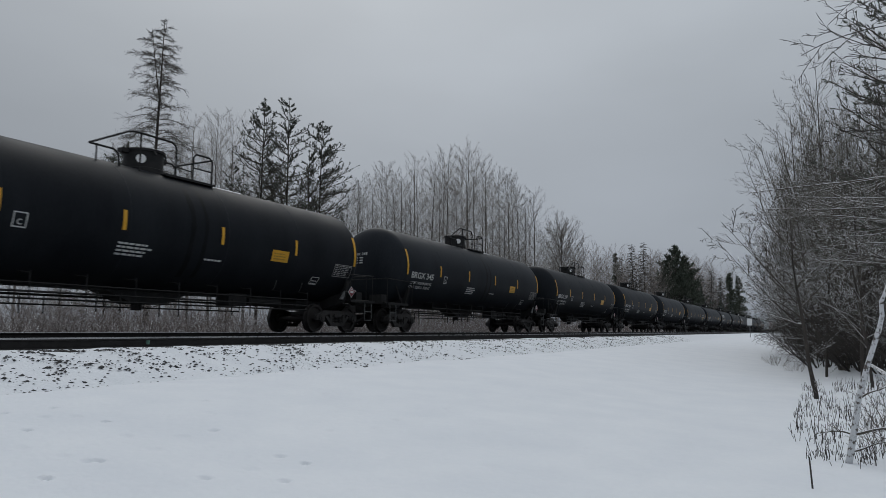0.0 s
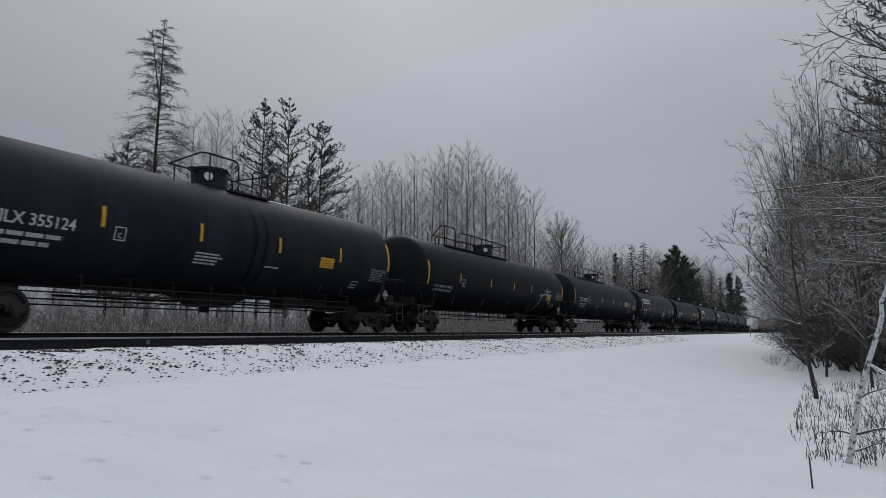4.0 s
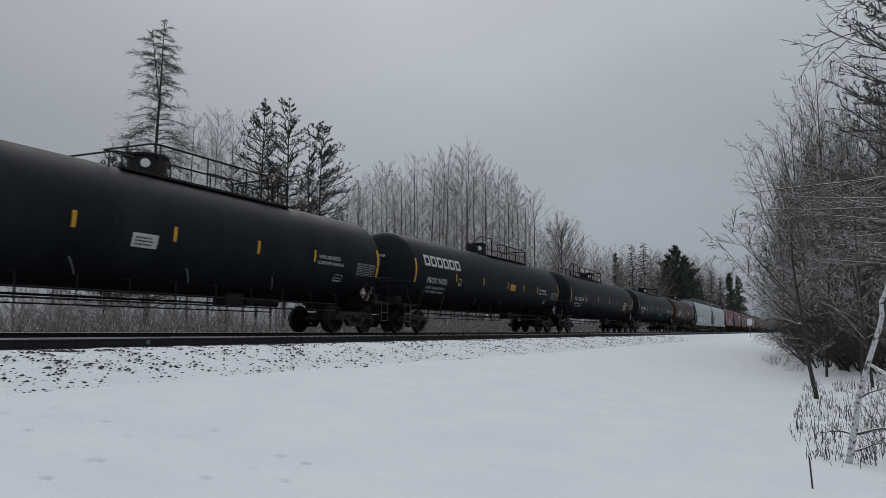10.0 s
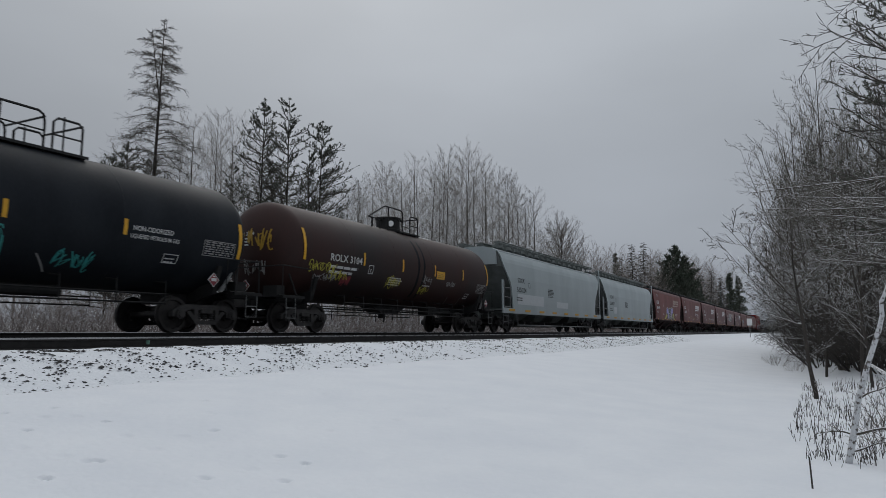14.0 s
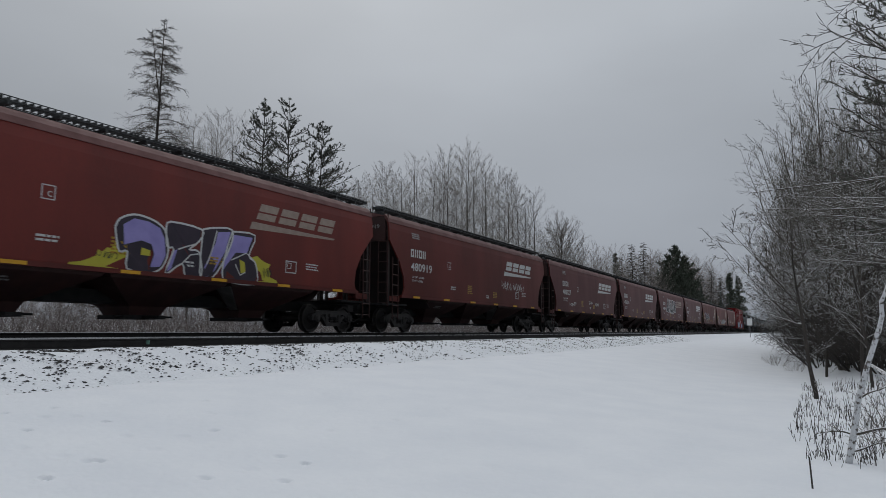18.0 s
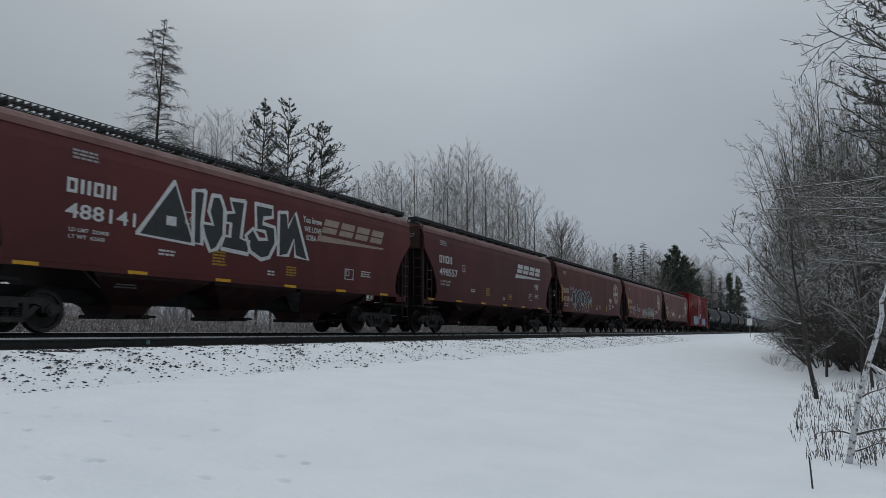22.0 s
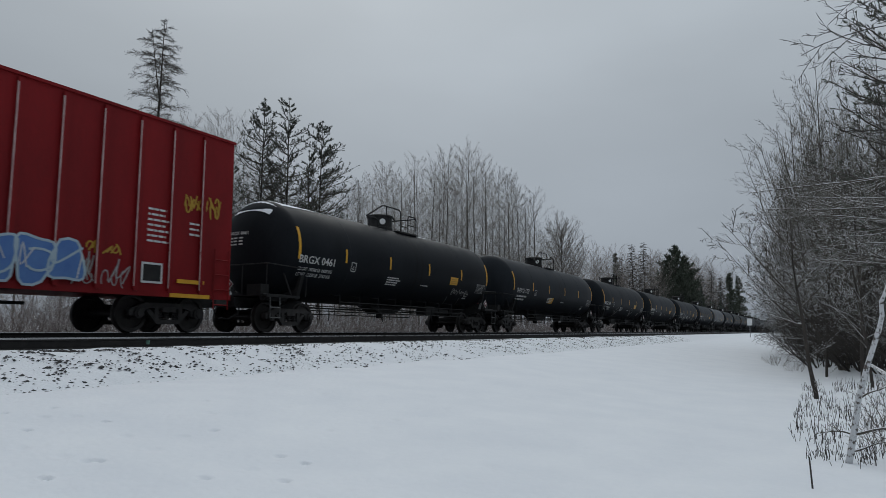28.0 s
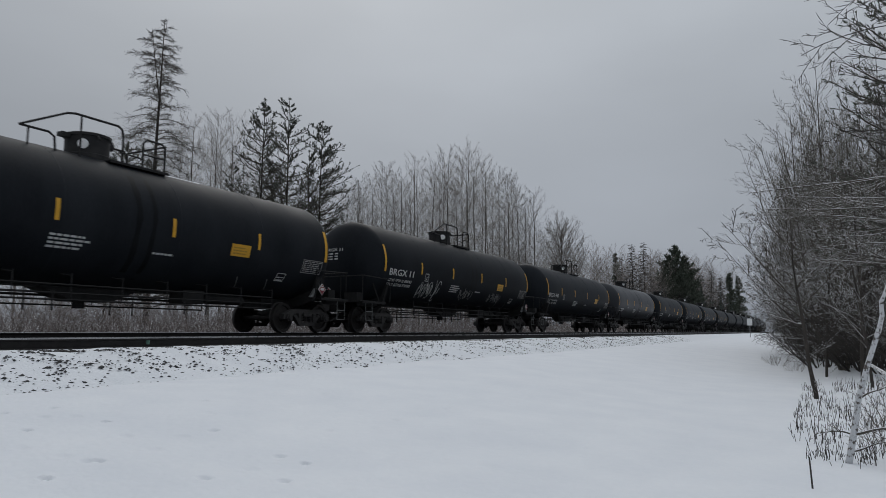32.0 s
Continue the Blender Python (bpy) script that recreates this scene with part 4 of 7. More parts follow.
def hopper_car(S0, S1, number, style="new", label="", extra=None, old=False, nx=-6.0, lx=2.4, cx=None, bars=False, paint=None):
    SIZE["tall"] = 0.967
    half = (S1 - S0) / 2
    car = tagged(new("hopper_car"), label or "oxide-red covered grain hopper with grated roof walkway", "hopper car", "freight train")
    L = half - .55                                       # half length of the roof
    paint = paint or hop_red
    # side sheets: full height in the middle, cut back in a curve over the trucks
    cut = [(L - .02, 4.5), (L - .02, 3.55), (L - .30, 3.25), (L - .75, 2.75), (L - 1.05, 2.2), (L - 1.12, 1.75), (L - 1.0, 1.4)]
    for side in (-1, 1):
        b = B()
        zs = [1.40, 1.5, 1.75, 2.2, 2.75, 3.25, 3.55, 4.0, 4.25, 4.42, 4.5]
        rings = []
        for z in zs:
            xe = float(np.interp(z, [p[1] for p in reversed(cut)], [p[0] for p in reversed(cut)]))
            y = hop_surf(z)
            rings.append([(-xe, side * y, z), (xe, side * y, z), (xe, side * (y - .06), z), (-xe, side * (y - .06), z)])
        part("side_sheet", b.loft(rings), paint, car, smooth=False)
        part("side_sill", B().box(-L + .9, L - .9, side * 1.55 - .05, side * 1.55 + .05, 1.36, 1.47).box(-L + .2, -L + .9, side * 1.45 - .04, side * 1.45 + .04, 1.2, 1.40).box(L - .9, L - .2, side * 1.45 - .04, side * 1.45 + .04, 1.2, 1.40), paint, car)
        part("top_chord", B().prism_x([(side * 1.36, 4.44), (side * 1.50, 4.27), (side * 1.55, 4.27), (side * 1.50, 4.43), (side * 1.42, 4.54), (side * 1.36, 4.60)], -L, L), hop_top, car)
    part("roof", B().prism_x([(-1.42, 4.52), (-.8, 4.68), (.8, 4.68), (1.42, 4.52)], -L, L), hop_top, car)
    roof_walk(car, L + .1, 4.74, grate)
    # sloping ends and lower body
    for s in (-1, 1):
        sheet = B()
        ring = lambda x, z, w: [(x, -w, z), (x, w, z), (x - s * .05, w, z), (x - s * .05, -w, z)]
        sheet.loft([ring(s * (L - .1), 4.5, 1.35), ring(s * (L - .15), 3.7, 1.5), ring(s * (L - 3.3), 1.0, 1.5)])
        # near-black: the shade under the end slope is painted in with the soot
        part("slope_sheet", sheet, hop_soot_shade, car)
        ef = B().box(min(s * (L - .1), s * L), max(s * (L - .1), s * L), -1.38, 1.38, 3.55, 4.5)
        part("end_plate", ef, hop_dark, car)
        posts = B()
        for y in (-1.42, -.55, .55, 1.42):
            posts.box(min(s * (L - .22), s * (L - .12)), max(s * (L - .22), s * (L - .12)), y - .05, y + .05, 1.1, 3.6)
        part("end_post", posts, hop_soot_shade, car)
        part("end_ladder", ladder(B(), s * (L - .05), -1.28, 1.0, 4.6, .42, .02, "y"), hop_dark, car)
        part("side_ladder", ladder(B(), s * (L - .42), -1.6, .5, 2.9, .4, .02), hop_dark, car)
        part("end_deck", B().box(min(s * (L - 1.6), s * (half - .4)), max(s * (L - 1.6), s * (half - .4)), -1.4, 1.4, 1.05, 1.12).box(min(s * (L - 2.6), s * (half - .3)), max(s * (L - 2.6), s * (half - .3)), -.35, .35, .74, 1.05), steel_black, car)
        add_coupler(car, half, s)
        add_truck(car, s * (half - 2.15))
    part("brake_wheel", brake_wheel(half - .42, .6, 2.3, 1), steel_black, car)
    w = (L - 3.1) * 2 / 3
    for i in range(3):
        c = (i - 1) * w
        ring = lambda a, y, z: [(c - a, -y, z), (c + a, -y, z), (c + a, y, z), (c - a, y, z)]
        b = B().loft([ring(w / 2 - .02, 1.5, 1.40), ring(w / 2 - .12, 1.45, 1.28), ring(.56, .60, .66), ring(.46, .48, .42)])
        part("hopper_chute", b, hop_dark, car)
        part("outlet_gate", B().box(c - .62, c + .62, -.5, .5, .34, .44).box(c - .1, c + .1, -1.1, -.5, .36, .42).tube([(c - .85, -.45, .40), (c + .85, -.45, .40)], .03, 6), steel_black, car)
        part("chute_lettering", lines_of(B(), c - .75, 1.12, .7, 2, .03, .06, lambda z: 1.45 - (1.28 - z) * 1.27, 21, .012), dull_p, car, key="chutel", at=(0, 0, 0)) if i == 0 else None
    part("center_sill", B().box(-L + 2.4, L - 2.4, -.35, .35, .72, 1.05), steel_black, car)
    # added plate over the third chute's slope: dust and a painted gleam
    face = [(w / 2 + .12, -1.43, 1.28), (w / 2 + .12, -.85, 1.28), (w - .60, -.30, .68), (w - .60, -.58, .68)]
    part("slope_plate", B().loft([[(x - .03, y, z - .01) for x, y, z in face], [(x - .01, y, z) for x, y, z in face]]), lit_dust_steel, car, "steel plate pale with road dust")
    # markings
    sf = hop_surf
    n0 = nx
    word = cream_p if old else white_p
    part("reporting_letters", lettering_blocks(n0, (3.05 if not old else 2.6), 1.25, .33, sf), word, car, "stencilled block letters")
    if number:
        part("car_number", lettering(B(), number, n0, (2.5 if not old else 2.06), .33, sf, width=1.72), word, car, "stencilled white car number")
        part("end_number", end_digits(number, L), dull_p, car)
    wt = B()
    wz = 2.2 if not old else 1.85
    lettering(lettering(wt, "LD LMT  223400", n0 + .1, wz, .085, sf, width=.95), "LT WT  62600", n0 + .1, wz - .15, .085, sf, width=.85)
    part("weight_lettering", wt, white_p, car, kind="stuff")
    cx = nx + 3.15 if cx is None else cx
    cz = 2.8 if not old else 2.3
    part("plate_stencil", outline(lettering(B(), "C", cx + .13, cz + .07, .12, sf), cx, cx + .3, cz, cz + .32, .022, sf), white_p, car)
    part("warning_lettering", lines_of(lines_of(B(), -1.9, 2.15, .55, 5, .05, .085, sf, 4), 1.0, 1.98, .5, 4, .045, .08, sf, 6), ochre, car, key="hopw", kind="stuff")
    part("small_lettering", lines_of(lines_of(lines_of(B(), -3.6, 2.0, .5, 2, .05, .09, sf, 2), .2, 1.78, .35, 2, .05, .09, sf, 3), 4.9, 2.15, .7, 3, .04, .08, sf, 7), white_p, car, key="hops", kind="stuff")
    part("consolidated_stencil", outline(outline(B(), 3.95, 4.45, 1.82, 2.2, .03, sf), 4.02, 4.2, 1.95, 2.14, .02, sf), white_p, car, key="hopk")
    part("capacity_lettering", lines_of(B(), n0 + .1, 4.0, .7, 3, .05, .085, sf, 12), dull_p, car)
    xs = (-4.3, -1.25, .96, 3.2) if bars else (-4.92, -2.22, .49, 3.22) if old else [(nx if nx > -7 else -5.85) + q for q in (-.75, 1.85, 4.5, 7.2, 9.75, 12.4)]
    for i, x in enumerate(xs):
        if old and not bars:
            part("reflector_stripe", lambda: patch(B(), -.06, .06, 1.62, 2.05, sf), yellow, car, key="hopyo", at=(x, 0, 0))
        else:
            part("reflector_stripe", lambda: B().box(-.26, .26, -1.615, -1.602, 1.375, 1.455), yellow, car, key="hopy", at=(x, 0, 0))
    if old:
        part("round_emblem", emblem(6.25, 3.15, .84, sf), cream_p, car, "cream round emblem with a cross")
        part("reflector_stripe", patch(B(), n0 - .35, n0 - .2, 2.0, 3.1, sf), yellow, car)
    else:
        b = B()
        for i in range(4):
            a = lx + .25 + i * .92
            patch(b, a, a + .76, 3.30, 3.50, sf, lean=.45)
            patch(b, a + .11, a + .87, 3.55, 3.78, sf, lean=.45)
        vs = []
        for x, za, zb in ((lx, 2.98, 3.2), (lx + 3.85, 3.1, 3.16)):
            vs += [(x, -(sf(za) + .008), za), (x + .1, -(sf(zb) + .008), zb)]
        b.add(vs, [(0, 2, 3, 1)])
        part("company_logo", b, white_p if style == "new" else faded_logo, car, "slanted white block logo over a wedge")
    if extra:
        extra(car, sf)
    SIZE["tall"] = 1.0
    return car


def lettering_blocks(x, z, w, h, surf, n=4):
    """Company initials as plain upright blocks."""
    b = B()
    cw = w / n
    for i in range(n):
        a = x + i * cw
        if i % 2:
            patch(patch(b, a, a + cw * .26, z, z + h, surf), a + cw * .5, a + cw * .76, z, z + h, surf)
        else:
            outline(b, a, a + cw * .76, z, z + h, cw * .22, surf)
    return b


def end_digits(number, L):
    b = B()
    v, f = glyphs(number)
    k = .8 / max(p[0] for p in v)
    return b.add([(-L - .012, -.35 - p[0] * k, 4.05 + p[1] * .15) for p in v], f)


def emblem(x, z, r, surf):
    b = B()
    for a0, a1 in ((r, r * .92), (r * .74, r * .66)):
        pts = [(x + (a0 + a1) / 2 * math.cos(q), z + (a0 + a1) / 2 * math.sin(q)) for q in (2 * math.pi * i / 32 for i in range(33))]
        ribbon(b, pts, a0 - a1, surf)
    for i in range(20):
        q = 2 * math.pi * i / 20 + .1
        cx, cz = x + r * .83 * math.cos(q), z + r * .83 * math.sin(q)
        patch(b, cx - .035, cx + .035, cz - .045, cz + .045, surf)
    patch(b, x - r * .62, x + r * .62, z - r * .14, z + r * .14, surf)
    patch(patch(b, x - r * .14, x + r * .14, z + r * .18, z + r * .64, surf), x - r * .14, x + r * .14, z - r * .64, z - r * .18, surf)
    return b


GP = [(1.0, 1.55), (1.15, 1.58), (1.6, 1.62), (3.0, 1.62), (3.8, 1.56), (4.15, 1.42), (4.32, 1.28)]


def grey_surf(z):
    return float(np.interp(z, [p[0] for p in GP], [p[1] for p in GP]))


def grey_hopper(S0, S1, number, patches, label):
    SIZE["tall"] = 0.975
    half = (S1 - S0) / 2
    car = tagged(new("hopper_car"), label, "hopper car", "freight train")
    L = half - .5
    sf = grey_surf
    cut = [(L - .1, 4.32), (L - .15, 3.7), (L - .45, 3.3), (L - .8, 2.95), (L - 1.25, 2.4), (L - 1.3, 2.0), (L - 1.4, 1.75), (L - 1.4, 1.5)]
    zs = [1.5, 1.75, 2.0, 2.4, 2.95, 3.3, 3.7, 3.9, 4.1, 4.22, 4.32]
    for side in (-1, 1):
        rings = []
        for z in zs:
            xe = float(np.interp(z, [p[1] for p in reversed(cut)], [p[0] for p in reversed(cut)]))
            y = sf(z)
            rings.append([(-xe, side * y, z), (xe, side * y, z), (xe, side * (y - .06), z), (-xe, side * (y - .06), z)])
        part("side_sheet", B().loft(rings), hop_grey, car)
        part("side_sill", B().box(-L, L, side * 1.60 - .04, side * 1.60 + .04, 1.0, 1.28).box(-L + 1.4, L - 1.4, side * 1.6 - .03, side * 1.6 + .03, 1.28, 1.52), hop_grey, car)
        part("pipe_rail", B().tube([(-L + 2.3, side * 1.5, .95), (-L + 2.35, side * 1.5, .38), (L - 2.4, side * 1.5, .36), (L - 2.1, side * 1.5, .42), (L - 2.0, side * 1.5, .95)], .04, 6), light_steel, car, key=f"gpr{side}{round(half, 2)}")
    part("roof", B().prism_x([(-1.33, 4.30), (-.95, 4.48), (-.5, 4.58), (.5, 4.58), (.95, 4.48), (1.33, 4.30)], -L + .1, L - .1), hop_grey, car)
    roof_walk(car, L - .6, 4.72, hop_grey_dk)
    for s in (-1, 1):
        ring = lambda x, z, w: [(x, -w, z), (x, w, z), (x - s * .05, w, z), (x - s * .05, -w, z)]
        part("slope_sheet", B().loft([ring(s * (L - .2), 4.3, 1.25), ring(s * (L - .25), 3.5, 1.5), ring(s * (L - 2.9), 1.1, 1.45)]), hop_grey_dk, car)
        part("end_plate", B().box(min(s * (L - .2), s * (L - .1)), max(s * (L - .2), s * (L - .1)), -1.22, 1.22, 3.6, 4.3), hop_grey, car)
        part("corner_post", B().box(min(s * (L - .12), s * L), max(s * (L - .12), s * L), -1.62, -1.555, 1.0, 4.75 if s > 0 else 2.75).box(min(s * (L - .12), s * L), max(s * (L - .12), s * L), 1.52, 1.62, 1.0, 4.75), hop_grey, car)
        part("side_ladder", ladder(B(), s * (L - .62), -1.62, 1.2, 2.7, .8, .02), light_steel, car)
        part("stirrup_step", ladder(B(), s * (L - .42), -1.6, .45, 1.05, .6, .02, rungs=2), light_steel, car)
        part("end_deck", B().box(min(s * (L - 1.9), s * L), max(s * (L - 1.9), s * L), -1.55, 1.55, 1.16, 1.22).box(min(s * (L - 2.9), s * (half - .3)), max(s * (L - 2.9), s * (half - .3)), -.35, .35, .74, 1.1), hop_grey_dk, car)
        add_coupler(car, half, s)
        add_truck(car, s * (half - 2.15))
    part("end_ladder", ladder(B(), L + .02, -1.2, 1.2, 4.7, .45, .022, "y"), light_steel, car)
    for i in range(4):
        c = (i - 1.5) * (L - 2.7) * .5
        part("hopper_chute", bay(B(), c - 1.5, c + 1.5, 0, .4, .55, 1.3, 1.2, .5), hop_grey_dk, car)
        part("outlet_pipe", B().tube([(c - .5, -1.3, .5), (c - .5, 1.3, .5)], .11, 8).tube([(c + .5, -1.3, .55), (c + .5, 1.3, .55)], .08, 8), truck_steel, car)
    part("reporting_letters", lettering(B(), "SOXX", -7.35, 2.72, .27, sf, width=1.05), black_p, car, "black stencilled letters")
    part("car_number", lettering(B(), number, -7.45, 2.2, .27, sf, width=1.4), black_p, car, "black stencilled number")
    part("small_lettering", lines_of(lines_of(B(), -7.5, 1.85, 1.1, 2, .06, .13, sf, 3), -2.4, 2.55, 1.1, 6, .05, .085, sf, 4), black_p, car)
    part("plate_stencil", outline(B(), -5.7, -5.42, 2.5, 2.78, .025, sf), black_p, car)
    for x0, x1, z0, z1 in patches:
        part("paint_patch", patch(B(), x0, x1, z0, z1, sf, .006), grey_patch, car, "fresh pale paint patch")
    for x in np.linspace(-L + 1.2, L - 1.5, 8):
        part("reflector_stripe", lambda: B().box(-.4, .4, -1.653, -1.645, 1.12, 1.24), yellow, car, key="gyel", at=(x, 0, 0))
    SIZE["tall"] = 1.0
    return car


def boxcar(S0, S1):
    SIZE["tall"] = 0.985
    half = (S1 - S0) / 2
    L = half - 1.05
    car = tagged(new("boxcar"), "tall red ribbed boxcar with painted scrawls along its lower side", "boxcar", "freight train")
    z0, z1 = .92, 5.2
    flat = lambda z: 1.55
    part("body", B().box(-L, L, -1.55, 1.55, z0, z1), box_red, car)
    part("roof", B().prism_x([(-1.6, z1), (-1.6, z1 + .07), (0, z1 + .2), (1.6, z1 + .07), (1.6, z1)], -L - .03, L + .03), box_red, car)
    part("side_sill", B().box(-L, L, -1.6, -1.54, .86, 1.0), box_red, car)
    ribs = [x for x in np.arange(-8.87, L - .3, .965) if not -2.2 < x < 1.9]
    for x in ribs:
        r = part("side_rib", lambda: B().box(-.07, .05, -1.635, -1.55, z0 + .05, z1 - .06), box_red, car, key="rib", at=(x, 0, 0))
        part("rib_edge", lambda: B().box(-.080, -.058, -1.640, -1.625, z0 + .15, z1 - .15), box_edge, r, "paint worn pale along the edge", key="ribe")
    door = part("door", B().box(-1.98, 1.55, -1.66, -1.6, z0 + .02, z1 - .3), box_red, car, "closed red sliding door")
    part("door_edge", B().box(1.50, 1.56, -1.69, -1.655, 1.25, z1 - .25).box(.9, 1.50, -1.69, -1.655, 1.25, 1.31).box(-2.12, -2.08, -1.69, -1.655, 1.9, z1 - .25), box_edge, door, "paint worn pale along the edge")
    part("door_plate", B().box(-.5, -.18, -1.70, -1.665, 1.95, 2.55), lamp_white, door, "white plate with small writing")
    part("round_sign", B().disc((.09, -1.70, 2.35), (0, 1, 0), .11, .02, 16), lamp_white, door, "round white sign")
    part("door_frame", B().box(-2.1, -1.98, -1.66, -1.55, z0, z1 - .1).box(1.55, 1.67, -1.66, -1.55, z0, z1 - .1), box_red, door)
    hw = B()
    for z in (1.6, 2.3, 3.1, 3.9):
        hw.box(-1.95, 1.5, -1.685, -1.66, z, z + .05)
    for x in (-.2, -.05, 1.2):
        hw.tube([(x, -1.69, 1.2), (x, -1.69, 4.3)], .022, 6)
    for x in (-1.8, 1.35):
        for z in (1.3, 2.4):
            hw.box(x - .1, x + .1, -1.72, -1.66, z, z + .1)
    part("door_hardware", hw, box_red, door)
    part("door_track", B().box(-6.2, 2.2, -1.68, -1.6, .84, .92), box_red, car)
    lit = B()
    lettering(lettering(lettering(lit, "CLOSE AND LOCK", -1.15, 4.55, .11, lambda z: 1.69, width=1.1), "BOTH DOORS BEFORE", -1.2, 4.38, .11, lambda z: 1.69, width=1.25), "MOVING CAR", -1.05, 4.21, .11, lambda z: 1.69, width=.85)
    lines_of(lit, -1.0, 4.05, .9, 2, .05, .09, lambda z: 1.69, 3)
    part("door_lettering", lit, white_p, door)
    part("weight_lettering", lines_of(lines_of(lines_of(B(), 6.85, 2.95, .65, 7, .05, .13, lambda z: 1.56, 3), 8.1, 2.75, .5, 3, .05, .14, lambda z: 1.56, 5), -1.9, 2.0, .6, 4, .04, .08, lambda z: 1.69, 5), white_p, car)
    part("notice_plate", B().box(6.78, 7.28, -1.572, -1.555, 1.22, 1.62), steel_black, car, "black notice plate")
    part("notice_frame", outline(B(), 6.73, 7.33, 1.17, 1.67, .05, lambda z: 1.568), white_p, car, "white painted frame")
    part("notice_plate", B().box(.0, .25, -1.7, -1.685, 2.3, 2.7), white_p, car)
    for x0, x1, z in ((7.75, 8.6, 1.22), (7.55, 8.8, .86), (-5.5, -4.9, 1.0), (.4, 1.0, 1.55)):
        part("reflector_stripe", B().box(x0, x1, -1.68 if x0 < 2 else -1.615, -1.67 if x0 < 2 else -1.60, z, z + .1), yellow, car)
    gs = lambda z: 1.56
    for x, w, seed, m1 in ((-6.6, 4.5, 3, icy), (1.7, 3.5, 5, skyblue)):
        rim = B()
        part("sprayed_piece", bubble(x, 1.02, w, 1.25 if m1 is icy else .95, lambda z: 1.642, seed, 5, rim), m1, car, "sprayed pale blue bubble shapes")
        part("sprayed_outline", scrawl(rim, x, 1.05, w, 1.1 if m1 is icy else .85, lambda z: 1.652, seed, 5, .05), icy if m1 is skyblue else black_p, car, "sprayed outline", kind="stuff")
    part("sprayed_detail", scrawl(scrawl(B(), -6.5, 1.1, 4.3, 1.0, lambda z: 1.655, 33, 9, .035), 1.8, 1.1, 3.3, .8, lambda z: 1.655, 34, 5, .025), white_p, car, "white sprayed detail", kind="stuff")
    part("sprayed_detail", scrawl(B(), -6.5, 1.05, 4.3, 1.15, lambda z: 1.66, 35, 8, .045), skyblue, car, "blue sprayed detail", kind="stuff")
    part("sprayed_tag", scrawl(scrawl(scrawl(B(), 7.9, 2.95, 1.2, .6, gs, 109, 6, .03), 7.9, 3.0, 1.2, .6, gs, 9, 5, .05), 5.3, 1.75, .8, .3, gs, 10, 4, .04), ochre, car, "ochre sprayed tag")
    part("sprayed_tag", scrawl(scrawl(B(), 5.0, .95, 1.4, .5, gs, 13, 6, .025), 5.0, .95, 1.4, .85, gs, 12, 4, .035), dull_p, car, "white sprayed tag")
    for s in (-1, 1):
        part("end_ladder", ladder(B(), s * (L - .35), -1.6, .6, 2.2, .5, .018), box_red, car)
        part("end_sill", B().box(min(s * (L - 2), s * (half - .35)), max(s * (L - 2), s * (half - .35)), -.35, .35, .7, .93), steel_black, car)
        ribs_end = B()
        for z in np.arange(1.1, 5.0, .35):
            ribs_end.box(min(s * L, s * (L + .06)), max(s * L, s * (L + .06)), -1.45, 1.45, z, z + .14)
        part("end_corrugation", ribs_end, box_red, car)
        add_coupler(car, half, s)
        add_truck(car, s * (half - 2.6))
    part("brake_rigging", B().tube([(-2, -.7, .7), (-.8, -.7, .7)], .16, 10).box(.5, 1.1, -1, -.5, .5, .8).tube([(-5, 0, .65), (5, 0, .65)], .04, 5), steel_black, car)
    SIZE["tall"] = 1.0
    return car


def bubble(x, z, w, h, surf, seed, n=4, rim=None):
    """Plump sprayed shapes side by side."""
    rnd = random.Random(seed)
    b = B()
    for k in range(n):
        cx, cz = x + w * (k + .5) / n, z + h * .5
        rx, rz = w / n * rnd.uniform(.5, .6), h * rnd.uniform(.42, .52)
        ph = rnd.uniform(0, 6)
        pts = []
        for i in range(20):
            q = 2 * math.pi * i / 20
            f = 1 + .16 * math.sin(3 * q + ph)
            pts.append((cx + rx * f * math.copysign(abs(math.cos(q)) ** .7, math.cos(q)), cz + rz * f * math.copysign(abs(math.sin(q)) ** .7, math.sin(q))))
        if rim:
            ribbon(rim, pts + pts[:2], .055, surf, .012 + k * .0008)
        b.add([(cx, -(surf(cz) + .007 + k * .0008), cz)] + [(a, -(surf(c) + .007 + k * .0008), c) for a, c in pts], [(0, i + 1, (i + 1) % 20 + 1) for i in range(20)])
    return b

# ---------------------------------------------------------------- the train, car by car: coupler to coupler, metres along the track at the start
TRAIN = []


def add(car, S0, S1):
    TRAIN.append((car, (S0 + S1) / 2))


def tags(*items):
    """Sprayed signatures: (name, x, z, w, h, seed, loops, thickness, material)."""
    def put(car, surf):
        for x, z, w, h, seed, loops, t, m in items:
            part("sprayed_tag", scrawl(scrawl(B(), x, z, w, h, surf, seed, loops, t * .8), x + w * .04, z + h * .1, w * .92, h * .75, surf, seed + 100, loops + 1, t * .5), m, car, "sprayed scrawl", kind="stuff")
    return put


def fans(*items):
    def put(car, surf):
        for x, z, w, h, seed in items:
            part("sprayed_tag", burst(B(), x, z, w, h, surf, seed), dull_p, car, "white sprayed fan of strokes", kind="stuff")
    return put


def both(*fs):
    def put(car, surf):
        for f in fs:
            f(car, surf)
    return put


